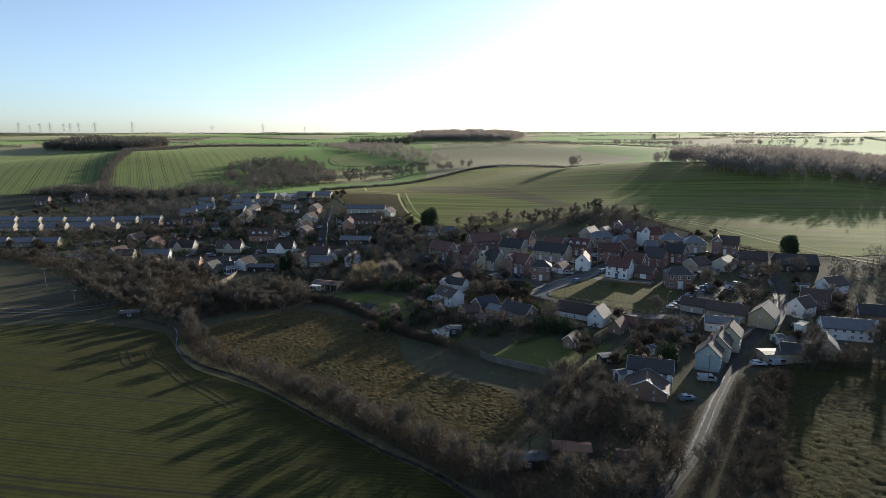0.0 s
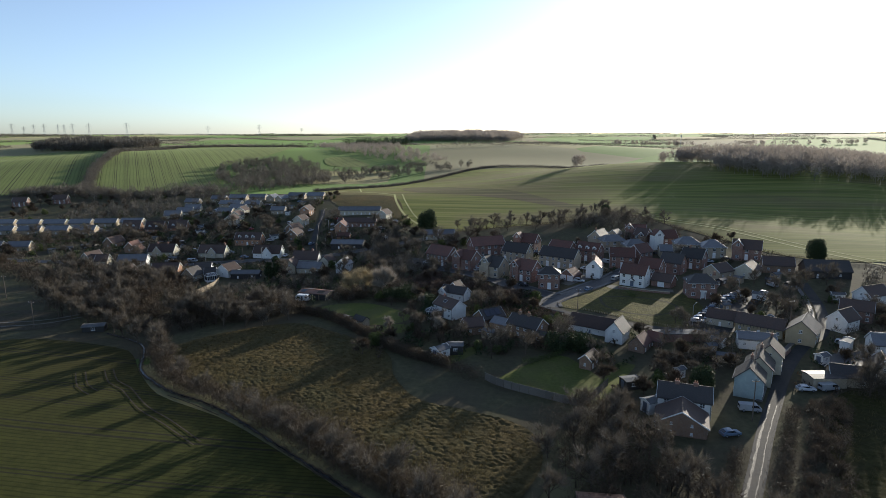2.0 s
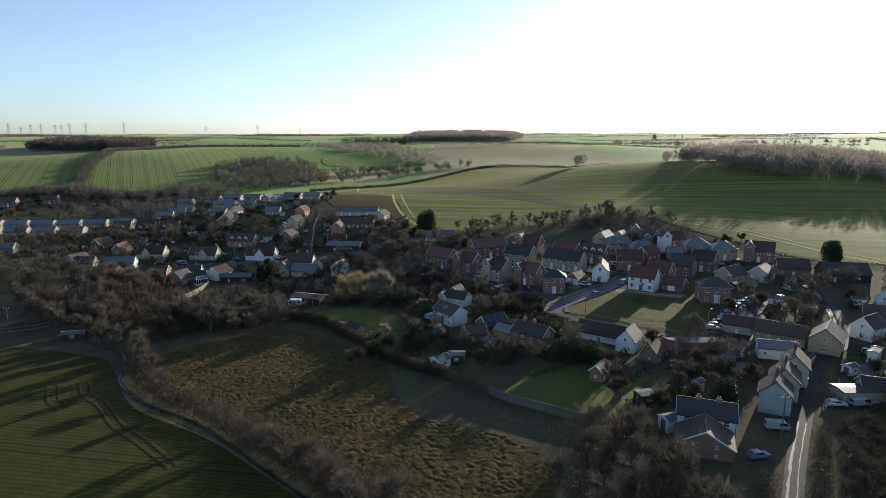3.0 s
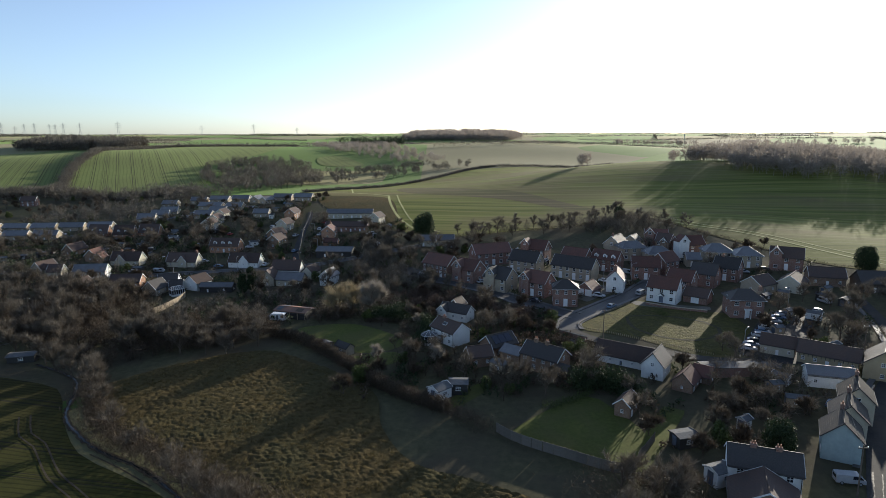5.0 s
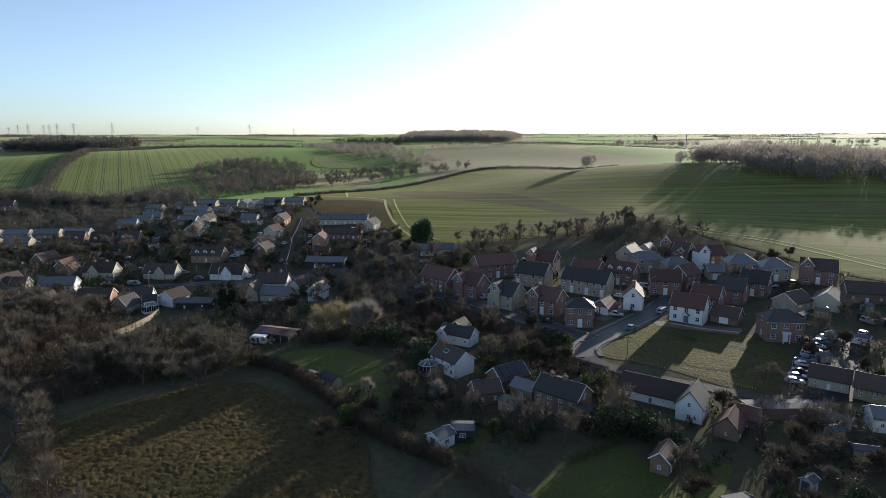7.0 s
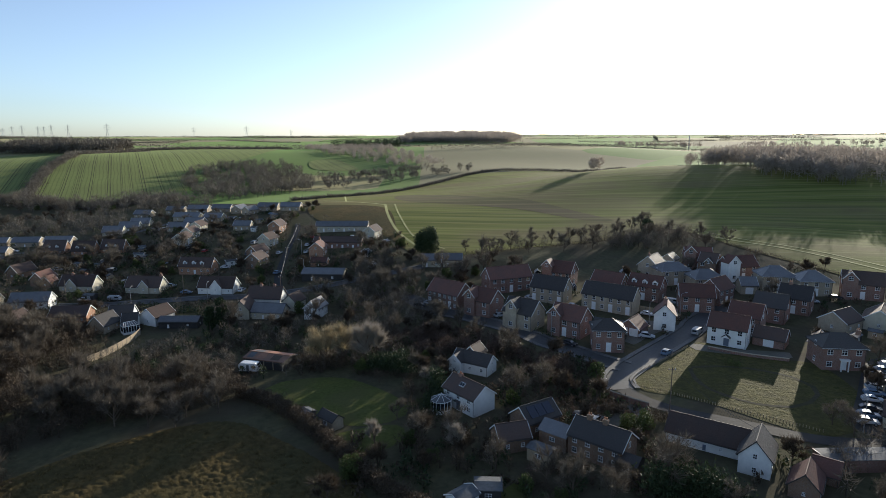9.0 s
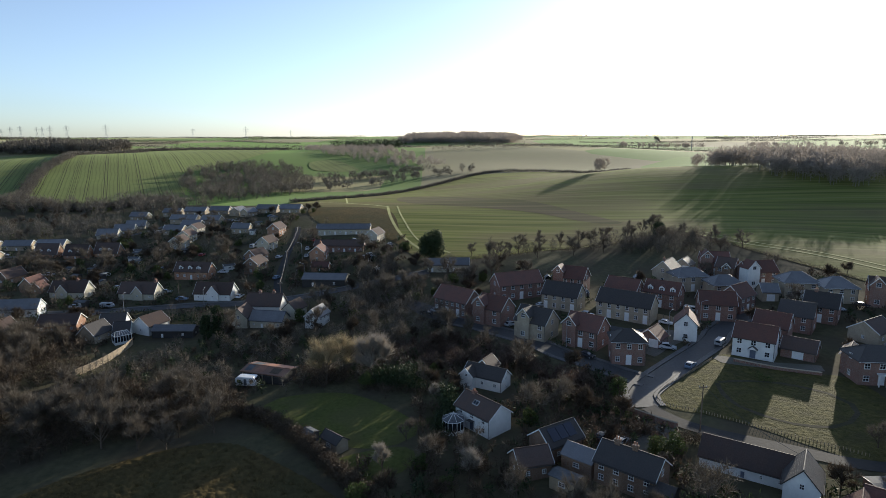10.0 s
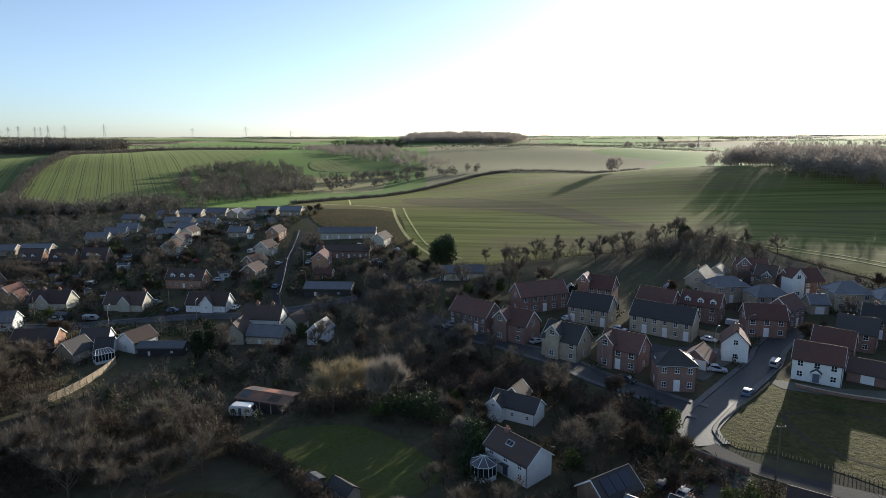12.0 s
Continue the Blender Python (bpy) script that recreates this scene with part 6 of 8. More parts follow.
# the first is an added tree, meant to shade a brown house's roof
for x, y, q in ((53.5, 134.6, 0.6), (112.0, 139.5, 0.8)):
    plant(EVER[int(x) % 2], USED, x, y, q, label="dark ivy-clad tree by the street, one of them added for shade")
# the first two are added to cast a strip of shade over the paddock
for x, y, q in ((85.5, 131, 0.75), (86.8, 132.6, 0.85), (93, 143, 0.7), (108, 141, 0.9), (118, 136, 1.0)):
    plant(TALL[int(x) % 2], USED, x, y, q)
# the thicket by the brook and behind the bungalows
for i in range(110):
    x, y = rng.uniform(-122, -44), rng.uniform(184, 240)
    if (y > 206 and x > -94) or y < 178 - (x + 70) * 0.28 or (x > -58 and y > 208):
        continue
    plant((BARE + TALL)[i % 7], USED, x, y, rng.uniform(0.65, 1.0))
for i, (x, y) in enumerate(((-139.1, 234.2), (-132.1, 228.3), (-134.0, 236.9), (-133.6, 242.2), (-147.8, 252.0), (-145.5, 254.4), (-154.5, 311.4), (-153.4, 316.4), (-146.2, 308.9), (-139.4, 229.9))):
    plant(BARE[i % 5], USED, x, y, 0.8 + 0.05 * (i % 4))
# trees round the dark houses near the street
for x, y, s in ((23, 102.7, 0.8), (28, 106.7, 0.85), (34.7, 110.9, 0.9), (36.6, 99.9, 0.8), (23.5, 116.7, 0.8), (30.5, 121.6, 0.85), (18, 112, 0.7), (42.9, 88.8, 0.8), (21, 88, 0.8), (27, 82, 0.9), (34, 124, 0.8), (26, 126, 0.8), (37, 104, 0.7), (30, 114, 0.8), (16, 100, 0.7), (40, 96, 0.6), (12, 90, 0.7), (33, 88, 0.7)):
    plant(BARE[int(x * 3) % 5], USED, x, y, s)
for x, y, s in ((37, 155, 0.55), (16, 160, 0.8), (13, 164, 0.7), (-6, 178, 0.7), (0, 176, 0.75), (21, 158, 0.7), (36, 148, 0.6), (-10, 186, 0.5), (6, 168, 0.65), (24, 162, 0.55)):
    plant(BARE[int(x * 7) % 5], USED, x, y, s)
for x, y, s in ((-4.6, 239.7, 0.85), (-8.4, 243.8, 0.85), (-0.7, 239, 0.8), (-10, 236, 0.8), (4, 233, 0.7), (8, 226, 0.6), (12, 221, 0.6), (-14, 248, 0.8), (-2, 228, 0.7), (-13, 228, 0.8), (-20, 240, 0.8), (-26, 252, 0.8), (-14, 262, 0.9), (-20, 272, 0.9), (-8, 270, 0.8), (-10, 282, 0.9), (-26, 284, 0.8), (-20, 296, 0.9), (6, 276, 0.8), (-2, 266, 0.8)):
    plant((BARE + SCRUB)[int(abs(x * 5)) % 9], USED, x, y, s)
for x, y, s in ((66, 174, 0.6), (65, 178, 0.6), (57, 156, 0.5), (63, 161, 0.5), (60, 151, 0.45), (52, 147, 0.55), (56, 143, 0.45), (47, 142, 0.5), (110, 200, 0.9), (102, 190, 0.8), (96, 184, 0.8), (117, 207, 0.9), (128, 212, 0.9), (105, 214, 0.7), (93, 205, 0.7), (95, 178, 0.8), (120, 178, 0.8)):
    plant(BARE[int(x * 3) % 5], USED, x, y, s)


def clear(x, y, gap=1.5):
    return all((x - a) ** 2 + (y - b) ** 2 > (r + gap) ** 2 for a, b, r in FOOT)


def off_road(x, y, gap=4.0):
    for line in (MAIN, LANE, BRANCH, CLOSE, WEST, STREET, BUNG):
        for (ax, ay), (bx, by) in zip(line, line[1:]):
            k = min(max(((x - ax) * (bx - ax) + (y - ay) * (by - ay)) / ((bx - ax) ** 2 + (by - ay) ** 2), 0), 1)
            if math.hypot(x - ax - k * (bx - ax), y - ay - k * (by - ay)) < gap:
                return False
    return True


for x, y, q in ((16.4, 203.7, 0.8), (20.4, 200.5, 1.05), (-4.0, 226.3, 1.2), (-1.0, 228.0, 1.0)):
    plant(ROUND[int(y) % 2], USED, x, y, q)
for x, y, q in ((0.2, 173.4, 0.62), (-13.4, 177.2, 0.55), (-4.6, 198.7, 0.5)):
    plant(WILLOW[1], USED, x, y, q, label="pale bare garden tree with upright twigs")
# garden shrubs and small trees between the houses
ZONES = [(-210, -95, 255, 345, 119), (-150, -60, 295, 405, 127), (-65, -14, 275, 338, 60), (-60, -12, 238, 275, 37), (-15, 30, 255, 305, 40), (0, 130, 205, 285, 68), (40, 130, 130, 200, 68), (-20, 36, 140, 215, 74), (-280, -190, 345, 460, 78)]
for x0, x1, y0, y1, n in ZONES:
    for i in range(n):
        x, y = rng.uniform(x0, x1), rng.uniform(y0, y1)
        if not clear(x, y) or not off_road(x, y) or (40 < x < 80 and 178 < y < 216) or (-38 < x < -8 and 184 < y < 206) or (-30 < x < 12 and 138 < y < 160) or (12 < x < 35 and 132 < y < 157):
            continue
        kind = [SCRUB[i % 4], BARE[i % 5], BUSH[i % 3], SCRUB[(i + 1) % 4]][int(rng.integers(0, 4))]
        plant(kind, USED, x, y, float(rng.uniform(0.5, 0.95)) if kind in BARE else float(rng.uniform(0.7, 1.3)))


def scatter_line(line, per_m, wide, g):
    p = np.array([(q[0], q[1]) for q in smooth(line, 2.0)])
    seg = np.hypot(*np.diff(p, axis=0).T)
    n = int(seg.sum() * per_m)
    at = np.sort(g.uniform(0, seg.sum(), n))
    cum = np.concatenate([[0], np.cumsum(seg)])
    x, y = np.interp(at, cum, p[:, 0]), np.interp(at, cum, p[:, 1])
    return x + g.normal(0, wide / 2.6, n), y + g.normal(0, wide / 2.6, n), at


def hedge(line, high=1.8, wide=1.6, per_m=55, mat=None, label="bare brown hedge", twig=0.65, thick=0.06, seed=1, uneven=0.35):
    """A loose hedge of upright twigs, uneven in height."""
    g = np.random.default_rng(seed)
    x, y, at = scatter_line(line, per_m, wide, g)
    n = len(x)
    top = high * (1 + uneven * np.sin(at * 0.35 + seed) * np.sin(at * 0.13 + 2 * seed)) * (0.85 + 0.15 * np.sin(at * 1.7))
    z = land(x, y) + top * g.uniform(0, 0.92, n) ** 0.8
    b = np.stack([x, y, z], 1)
    return tagged(new("hedge", tri_mesh("hedge", slivers(b, unit(n, g, 0.7), twig * g.uniform(0.6, 1.3, n), thick * g.uniform(0.6, 1.3, n), g), mat or M_HEDGE)), label, "hedge", kind="stuff")


hedge([(-74, 172), (-66.5, 158), (-58.5, 147.5), (-48, 140.5), (-37, 133), (-21.5, 118), (-8, 105), (5, 93), (18, 77), (27, 60)], 2.8, 4.2, 310, label="thick bare hedge along the brook", seed=3, twig=1.0)
hedge([(-34, 131), (-21, 119), (-8, 106.5), (3, 96), (14, 83)], 5.2, 5.0, 270, label="taller scrub in the brook hedge", seed=4, twig=1.2)
hedge([(-62, 190), (-50, 196), (-43, 199)], 3.6, 3.0, 300, label="tall overgrown hedge between gardens and the meadow", seed=5)
hedge([(-43, 200), (-35, 194.4), (-28, 186.8), (-21.2, 177.8), (-15.6, 170.4), (-11.4, 164.4), (-4, 157.5), (2, 153)], 3.0, 1.7, 700, M_HEDGE, "dense dark clipped hedge between the big garden and the meadow", seed=35, twig=0.45, thick=0.11, uneven=0.08)
# scrub kept tall to shade the big lawn
hedge([(-33, 213.5), (-28, 213.2), (-23, 212.6)], 4.4, 2.6, 300, M_HEDGE, "tall scrub hedge behind the golden willows", seed=36, thick=0.12)
# two added evergreen hedges shade the lawn; their gaps let sun patches through
hedge([(-17, 211), (-12, 208.5), (-8, 205.5)], 5.4, 3.0, 420, M_EVERGREEN, "tall dark evergreen hedge added to shade the big lawn", seed=29, thick=0.24, twig=0.6)
hedge([(-3, 198.5), (-2, 194), (-4, 188)], 4.4, 2.4, 420, M_EVERGREEN, "dark evergreen hedge added below a white house for lawn shade", seed=30, thick=0.24, twig=0.6)
# added and made dense so the walled lawn lies mostly in shade
hedge([(27, 160), (32, 160.5), (36, 158), (38, 154)], 5.0, 2.4, 420, M_EVERGREEN, "tall evergreen hedge added to shade a walled lawn", seed=31, thick=0.24, twig=0.6)
hedge([(2, 153), (6, 148), (9, 145)], 2.6, 3.0, 220, label="dark hedge below a garden fence", seed=6)
hedge([(27, 128), (32, 127.5), (37, 127)], 2.6, 3.0, 220, label="dark hedge beside a garden fence", seed=26)
hedge([(24, 128), (22, 118), (24, 104), (20, 92), (12, 84)], 3.0, 7.0, 170, label="scrub at the meadow edge", seed=7)
hedge([(37.2, 81.6), (45, 92), (51.6, 101.6), (59.6, 114), (68, 126.6)], 1.9, 2.2, 160, label="roadside hedge", seed=8, thick=0.055, twig=0.6)
hedge([(30.8, 85.8), (39.4, 96), (45.8, 105.4), (50, 112)], 2.0, 2.0, 150, label="roadside hedge by the sheds", seed=9, thick=0.055, twig=0.6)
# added row, tall enough to shade the upper paddock
hedge([(83, 130), (92, 133), (104, 132), (118, 128), (132, 120)], 5.0, 5.0, 190, label="tall dark scrub added behind the paddock for shade", seed=28, thick=0.07, twig=1.0)
hedge([(-12, 312), (7, 305.5), (35, 316.5), (64, 323.5), (98, 336)], 1.8, 2.5, 90, label="hedge along the foot of the hill field", seed=11)
hedge([(98, 336), (112, 302), (125, 273), (135, 250), (160, 235)], 1.2, 1.8, 60, label="low hedge behind the estate", seed=12)
hedge([(-85, 442), (-34, 507), (31, 611), (60, 640)], 1.5, 3.0, 40, mat=M_COPSE, label="hedge along the top of the hillside field", seed=13, twig=1.8, thick=0.3)
hedge([(60, 640), (110, 630), (150, 560)], 2.0, 4.0, 30, mat=M_COPSE, label="hedge below the far fields", seed=14, twig=1.8, thick=0.3)
hedge([(-262, 476), (-300, 560), (-330, 650), (-350, 690)], 3.5, 6.0, 60, mat=M_COPSE, label="hedge between the hill fields", seed=15, twig=2.0, thick=0.3)
hedge([(-300, 452), (-260, 474), (-222, 455), (-200, 462), (-175, 490)], 4.5, 9.0, 90, mat=M_COPSE, label="trees and scrub below the hill fields", seed=16, twig=2.0, thick=0.28)
hedge([(-350, 690), (-372, 790), (-384, 930), (-330, 1062), (-240, 1134)], 3.5, 6.0, 30, mat=M_COPSE, label="hedge along the hill top", seed=17, twig=2.4, thick=0.5)
for line, seed in (([(26.6, 184.2), (29, 184.5), (31.4, 184.8)], 18), ([(34.6, 181.9), (36.4, 181.4), (38.2, 180.8)], 38)):
    hedge(line, 2.0, 1.5, 420, M_HEDGE, "clipped square beech hedge beside a gravel drive", seed=seed, twig=0.4, thick=0.09, uneven=0.05)
plant(BUSH[1], USED, 30.0, 178.6, 1.0, label="round clipped bush beside a gravel drive")
hedge([(26, 195), (29, 190)], 1.5, 1.6, 150, M_SHRUB, "green hedge at the road junction", seed=19)
hedge([(-82, 217), (-76, 214), (-68, 212), (-60, 211), (-52, 209)], 1.4, 5.0, 140, label="brambles below the bungalows", seed=20)
hedge([(-108, 196), (-98, 192), (-88, 186), (-78, 180)], 2.6, 7.0, 170, label="scrub along the field edge", seed=21)
hedge([(-130, 250), (-116, 236), (-100, 226), (-88, 217)], 3.0, 7.0, 120, label="scrub behind bungalows", seed=22)
hedge([(-260, 280), (-215, 272), (-180, 258), (-150, 240), (-130, 222), (-118, 205)], 3.2, 8.0, 90, label="belt of scrub and trees at the edge of the village", seed=23, twig=1.3, thick=0.15)
for i, (a, b) in enumerate((((-20, 208), (-5, 203)), ((-8, 190), (-2, 195)), ((10, 166), (16, 158)), ((20, 152), (30, 158)), ((36, 160), (34, 170)), ((52, 168), (60, 164)), ((-60, 230), (-44, 234)), ((-38, 236), (-14, 232)), ((-140, 290), (-126, 292)), ((-110, 288), (-96, 288)), ((-78, 290), (-64, 292)), ((-200, 306), (-160, 312)), ((40, 218), (44, 224)), ((60, 206), (62, 203)))):
    hedge([a, b], 1.5, 1.4, 110, M_SHRUB if i % 2 else M_HEDGE, "garden hedge", seed=40 + i)


def garden_hedges(zones, count, seed, mat, label):
    """Short hedges and shrubs between garden plots."""
    g = np.random.default_rng(seed)
    out = []
    for k in range(count):
        x0, x1, y0, y1 = zones[k % len(zones)]
        x, y = g.uniform(x0, x1), g.uniform(y0, y1)
        a = math.radians(g.choice([0, 85, -41, 49]) + g.normal(0, 6)) if x > -15 else math.radians(g.choice([0, 85]) + g.normal(0, 6))
        ln, n = g.uniform(4, 11), 70
        t = g.uniform(-0.5, 0.5, n) * ln
        px, py = x + t * math.cos(a) + g.normal(0, 0.35, n), y + t * math.sin(a) + g.normal(0, 0.35, n)
        if (34 < x < 84 and 172 < y < 222) or (-40 < x < -4 and 180 < y < 210) or (10 < x < 37 and 130 < y < 159):
            continue
        ok = np.array([clear(p, q, -0.4) and off_road(p, q, 2.4) for p, q in zip(px, py)])
        if ok.sum() < 20:
            continue
        px, py = px[ok], py[ok]
        b = np.stack([px, py, land(px, py) + g.uniform(0, 1, len(px)) * g.uniform(0.8, 1.9)], 1)
        out.append(slivers(b, unit(len(px), g, 0.6), g.uniform(0.5, 1.0, len(px)), 0.34, g))
    return tagged(new("garden_hedges", tri_mesh("garden_hedges", np.concatenate(out), mat)), label, "hedge", kind="stuff")


WEST_PLOTS = [(-215, -100, 255, 345), (-160, -66, 292, 405), (-64, -14, 280, 345), (-250, -190, 280, 360), (-150, -70, 240, 300)]
EAST_PLOTS = [(36, 128, 135, 205), (0, 128, 222, 285), (-18, 36, 158, 230)]
garden_hedges(WEST_PLOTS, 420, 61, M_HEDGE, "bare brown hedges between garden plots")
garden_hedges(WEST_PLOTS, 260, 62, M_EVERGREEN, "dark evergreen hedges between garden plots")
garden_hedges(EAST_PLOTS, 200, 63, M_HEDGE, "bare hedges in small back gardens")
garden_hedges(EAST_PLOTS, 110, 64, M_EVERGREEN, "dark evergreen hedges in small back gardens")


def inside(poly, x, y):
    r = np.zeros(len(x), bool)
    for (ax, ay), (bx, by) in zip(poly, poly[1:] + poly[:1]):
        c = (ay > y) != (by > y)
        r ^= c & (x < (bx - ax) * (y - ay) / (by - ay + 1e-12) + ax)
    return r


def wood(poly, count, high, label, seed, twigs=110, length=2.6, thick=0.3, mat=None, gardens=False):
    """A stand of bare trees: stems and crowns of twigs, uneven along the top."""
    g = np.random.default_rng(seed)
    twigs, thick = int(twigs * 0.66), thick * 1.25
    xs, ys = [q[0] for q in poly], [q[1] for q in poly]
    x, y = g.uniform(min(xs), max(xs), count * 4), g.uniform(min(ys), max(ys), count * 4)
    keep = inside(poly, x, y)
    x, y = x[keep][:count], y[keep][:count]
    if gardens:
        ok = np.array([clear(p, q, 0.6) and off_road(p, q, 3.0) for p, q in zip(x, y)])
        for lawn in ([(-40, 198), (-36, 208), (-20, 208), (-6, 191), (-15, 182), (-30, 188)], [(-2, 151), (3, 161), (12, 167), (14, 162), (6, 152)], [(-26, 176), (-20, 184), (-8, 186), (-7, 178), (-18, 171)]):
            ok &= ~inside(lawn, x, y)
        x, y = x[ok], y[ok]
    n = len(x)
    z = land(x, y)
    H = high * g.uniform(0.65, 1.12, n)
    tris = []
    root = np.stack([x, y, z - 0.5], 1)
    for a in (0.0, 2.1, 4.2):
        off = np.array([math.cos(a), math.sin(a), 0]) * 0.18
        off2 = np.array([math.cos(a + 2.1), math.sin(a + 2.1), 0]) * 0.18
        tris.append(np.stack([root + off, root + off2, root + np.stack([0 * H, 0 * H, H * 0.75], 1)], 1))
    v = unit(n * twigs, g) * g.uniform(0.3, 1.0, (n * twigs, 1)) ** 0.6
    Hr = np.repeat(H, twigs)
    c = np.repeat(np.stack([x, y, z + 0.6 * H], 1), twigs, 0) + v * np.stack([Hr * 0.3, Hr * 0.3, Hr * 0.38], 1)
    d = v + unit(n * twigs, g, 0.6)
    d /= np.linalg.norm(d, axis=1, keepdims=True)
    tris.append(slivers(c, d, length * g.uniform(0.5, 1.2, n * twigs), thick, g))
    return tagged(new("wood", tri_mesh("wood", np.concatenate(tris), mat or M_HAZED_TWIG)), label, "wood", kind="stuff")


# stands given no material take the haze-paled twigs
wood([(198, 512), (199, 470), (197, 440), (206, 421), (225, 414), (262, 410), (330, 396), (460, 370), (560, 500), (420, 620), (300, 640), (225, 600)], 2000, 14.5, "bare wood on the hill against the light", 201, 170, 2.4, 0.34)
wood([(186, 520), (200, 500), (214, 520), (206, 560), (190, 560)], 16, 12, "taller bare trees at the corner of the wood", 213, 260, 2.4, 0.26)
wood([(-187, 540), (-203, 590), (-210, 620), (-185, 676), (-152, 706), (-126, 668), (-97, 580), (-104, 512), (-128, 470), (-165, 500)], 360, 9.0, "bare scrubby wood in the dip below the hill", 202, 190, 2.0, 0.2, M_COPSE)
wood([(-90, 600), (-40, 640), (0, 668), (-20, 676), (-70, 650), (-110, 625)], 60, 7.0, "row of bare trees between small fields", 212, 110, 2.2, 0.32, M_COPSE)
wood([(-185, 960), (-140, 835), (-105, 805), (-72, 768), (-38, 724), (0, 702), (14, 730), (-12, 800), (-50, 880), (-60, 980), (-120, 1010)], 330, 7.5, "thin bare copse on the far slope", 203, 110, 2.4, 0.28, M_HAZED_TWIG)
sheet("small_field", [(-132, 752), (-110, 776), (-90, 744), (-76, 704), (-118, 700)], M_CROP_HILL, "small green field beyond the copse", "field", 0.3, 8.0)
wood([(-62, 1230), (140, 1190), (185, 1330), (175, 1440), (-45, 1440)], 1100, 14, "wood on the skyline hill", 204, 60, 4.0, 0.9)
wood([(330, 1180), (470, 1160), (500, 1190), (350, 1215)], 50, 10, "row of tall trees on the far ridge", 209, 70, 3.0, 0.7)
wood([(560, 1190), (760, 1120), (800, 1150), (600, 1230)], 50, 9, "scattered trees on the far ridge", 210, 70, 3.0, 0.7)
wood([(-560, 880), (-405, 870), (-420, 960), (-450, 1010), (-600, 1020)], 520, 15, "dark wood beyond the hill field", 205, 80, 4.0, 0.9, M_COPSE)
wood([(-150, 960), (-60, 950), (-30, 1000), (-120, 1030)], 60, 13, "clump of tall trees on the ridge", 206, 90, 3.5, 0.6, M_EVERGREEN)
wood([(108, 509), (116, 509), (119, 519), (111, 522)], 4, 9.5, "lone trees at the top of the field", 207, 330, 2.2, 0.3)
wood([(-140, 500), (-60, 560), (40, 650), (20, 660), (-80, 580), (-150, 520)], 90, 7, "trees along the field boundary", 208, 110, 2.2, 0.32, M_COPSE)


THICKET = [(-124, 232), (-118, 206), (-106, 197), (-88, 186), (-76, 176), (-64, 190), (-48, 197), (-42, 205), (-54, 211), (-66, 211), (-76, 204), (-90, 207), (-97, 222), (-108, 240)]
wood(THICKET, 230, 5.0, "dense thicket of bare bramble, sallow and thorn", 221, 150, 1.5, 0.075, M_HEDGE)
wood(THICKET, 420, 2.6, "undergrowth of brown brambles", 222, 110, 1.0, 0.08, M_HEDGE)
wood([(-150, 262), (-124, 234), (-92, 228), (-100, 244), (-118, 252), (-128, 262)], 80, 4.5, "bare garden scrub behind bungalows", 223, 140, 1.5, 0.075, M_HEDGE)
wood([(14, 84), (26, 76), (44, 92), (40, 104), (36, 126), (26, 128), (22, 116)], 130, 4.5, "bare scrub among dark sheds", 224, 150, 1.5, 0.07, M_HEDGE)
wood([(-20, 228), (-6, 236), (2, 244), (-8, 262), (-14, 296), (-30, 296), (-32, 262)], 130, 5.0, "bare trees and scrub between two estates", 225, 150, 1.6, 0.07, M_TWIG)
wood([(20, 308), (60, 316), (96, 302), (104, 306), (99, 332), (64, 324), (35, 317)], 80, 5.5, "belt of bare trees below the hill field", 226, 200, 1.8, 0.08, M_TWIG)
wood([(-300, 440), (-260, 472), (-222, 456), (-176, 486), (-130, 442), (-160, 424), (-220, 440)], 170, 8.0, "belt of bare trees above the bungalows", 227, 120, 2.2, 0.18, M_COPSE)
wood([(-210, 360), (-165, 372), (-150, 396), (-180, 420), (-230, 400)], 60, 7.0, "bare trees among garden plots", 228, 120, 2.0, 0.14, M_COPSE)
# unseen stand to the right, added to throw shade on the paddock
wood([(92, 104), (112, 120), (128, 132), (140, 120), (120, 96), (104, 90)], 70, 8.0, "bare trees added beside the paddock for shade", 230, 160, 1.8, 0.08, M_TWIG)
wood([(60, 150), (72, 160), (70, 172), (58, 168), (50, 152), (54, 146)], 34, 3.6, "bare trees behind the cottages", 229, 170, 1.6, 0.07, M_TWIG)


wood([(-260, 276), (-200, 262), (-130, 246), (-60, 246), (-20, 262), (-16, 300), (-20, 344), (-70, 380), (-90, 412), (-160, 410), (-180, 370), (-260, 360)], 620, 4.6, "small bare trees and bushes in village gardens", 241, 90, 1.3, 0.085, M_TWIG, True)
wood([(-260, 276), (-200, 262), (-130, 246), (-60, 246), (-20, 262), (-16, 300), (-20, 344), (-70, 380), (-90, 412), (-160, 410), (-180, 370), (-260, 360)], 300, 3.4, "dark evergreen bushes in village gardens", 242, 90, 0.8, 0.2, M_EVERGREEN, True)
wood([(40, 134), (60, 146), (84, 172), (110, 200), (128, 226), (130, 190), (118, 160), (100, 140), (84, 148), (66, 140)], 110, 3.2, "small bare trees behind the street", 243, 110, 1.3, 0.08, M_TWIG, True)
wood([(-16, 186), (10, 212), (24, 200), (34, 168), (40, 150), (30, 158), (16, 154), (0, 166)], 90, 3.2, "bare shrubs in cottage gardens", 244, 110, 1.1, 0.075, M_HEDGE, True)
wood([(-16, 186), (10, 212), (24, 200), (34, 168), (40, 150), (30, 158), (16, 154), (0, 166)], 50, 2.6, "dark evergreen shrubs in cottage gardens", 245, 110, 0.7, 0.16, M_EVERGREEN, True)
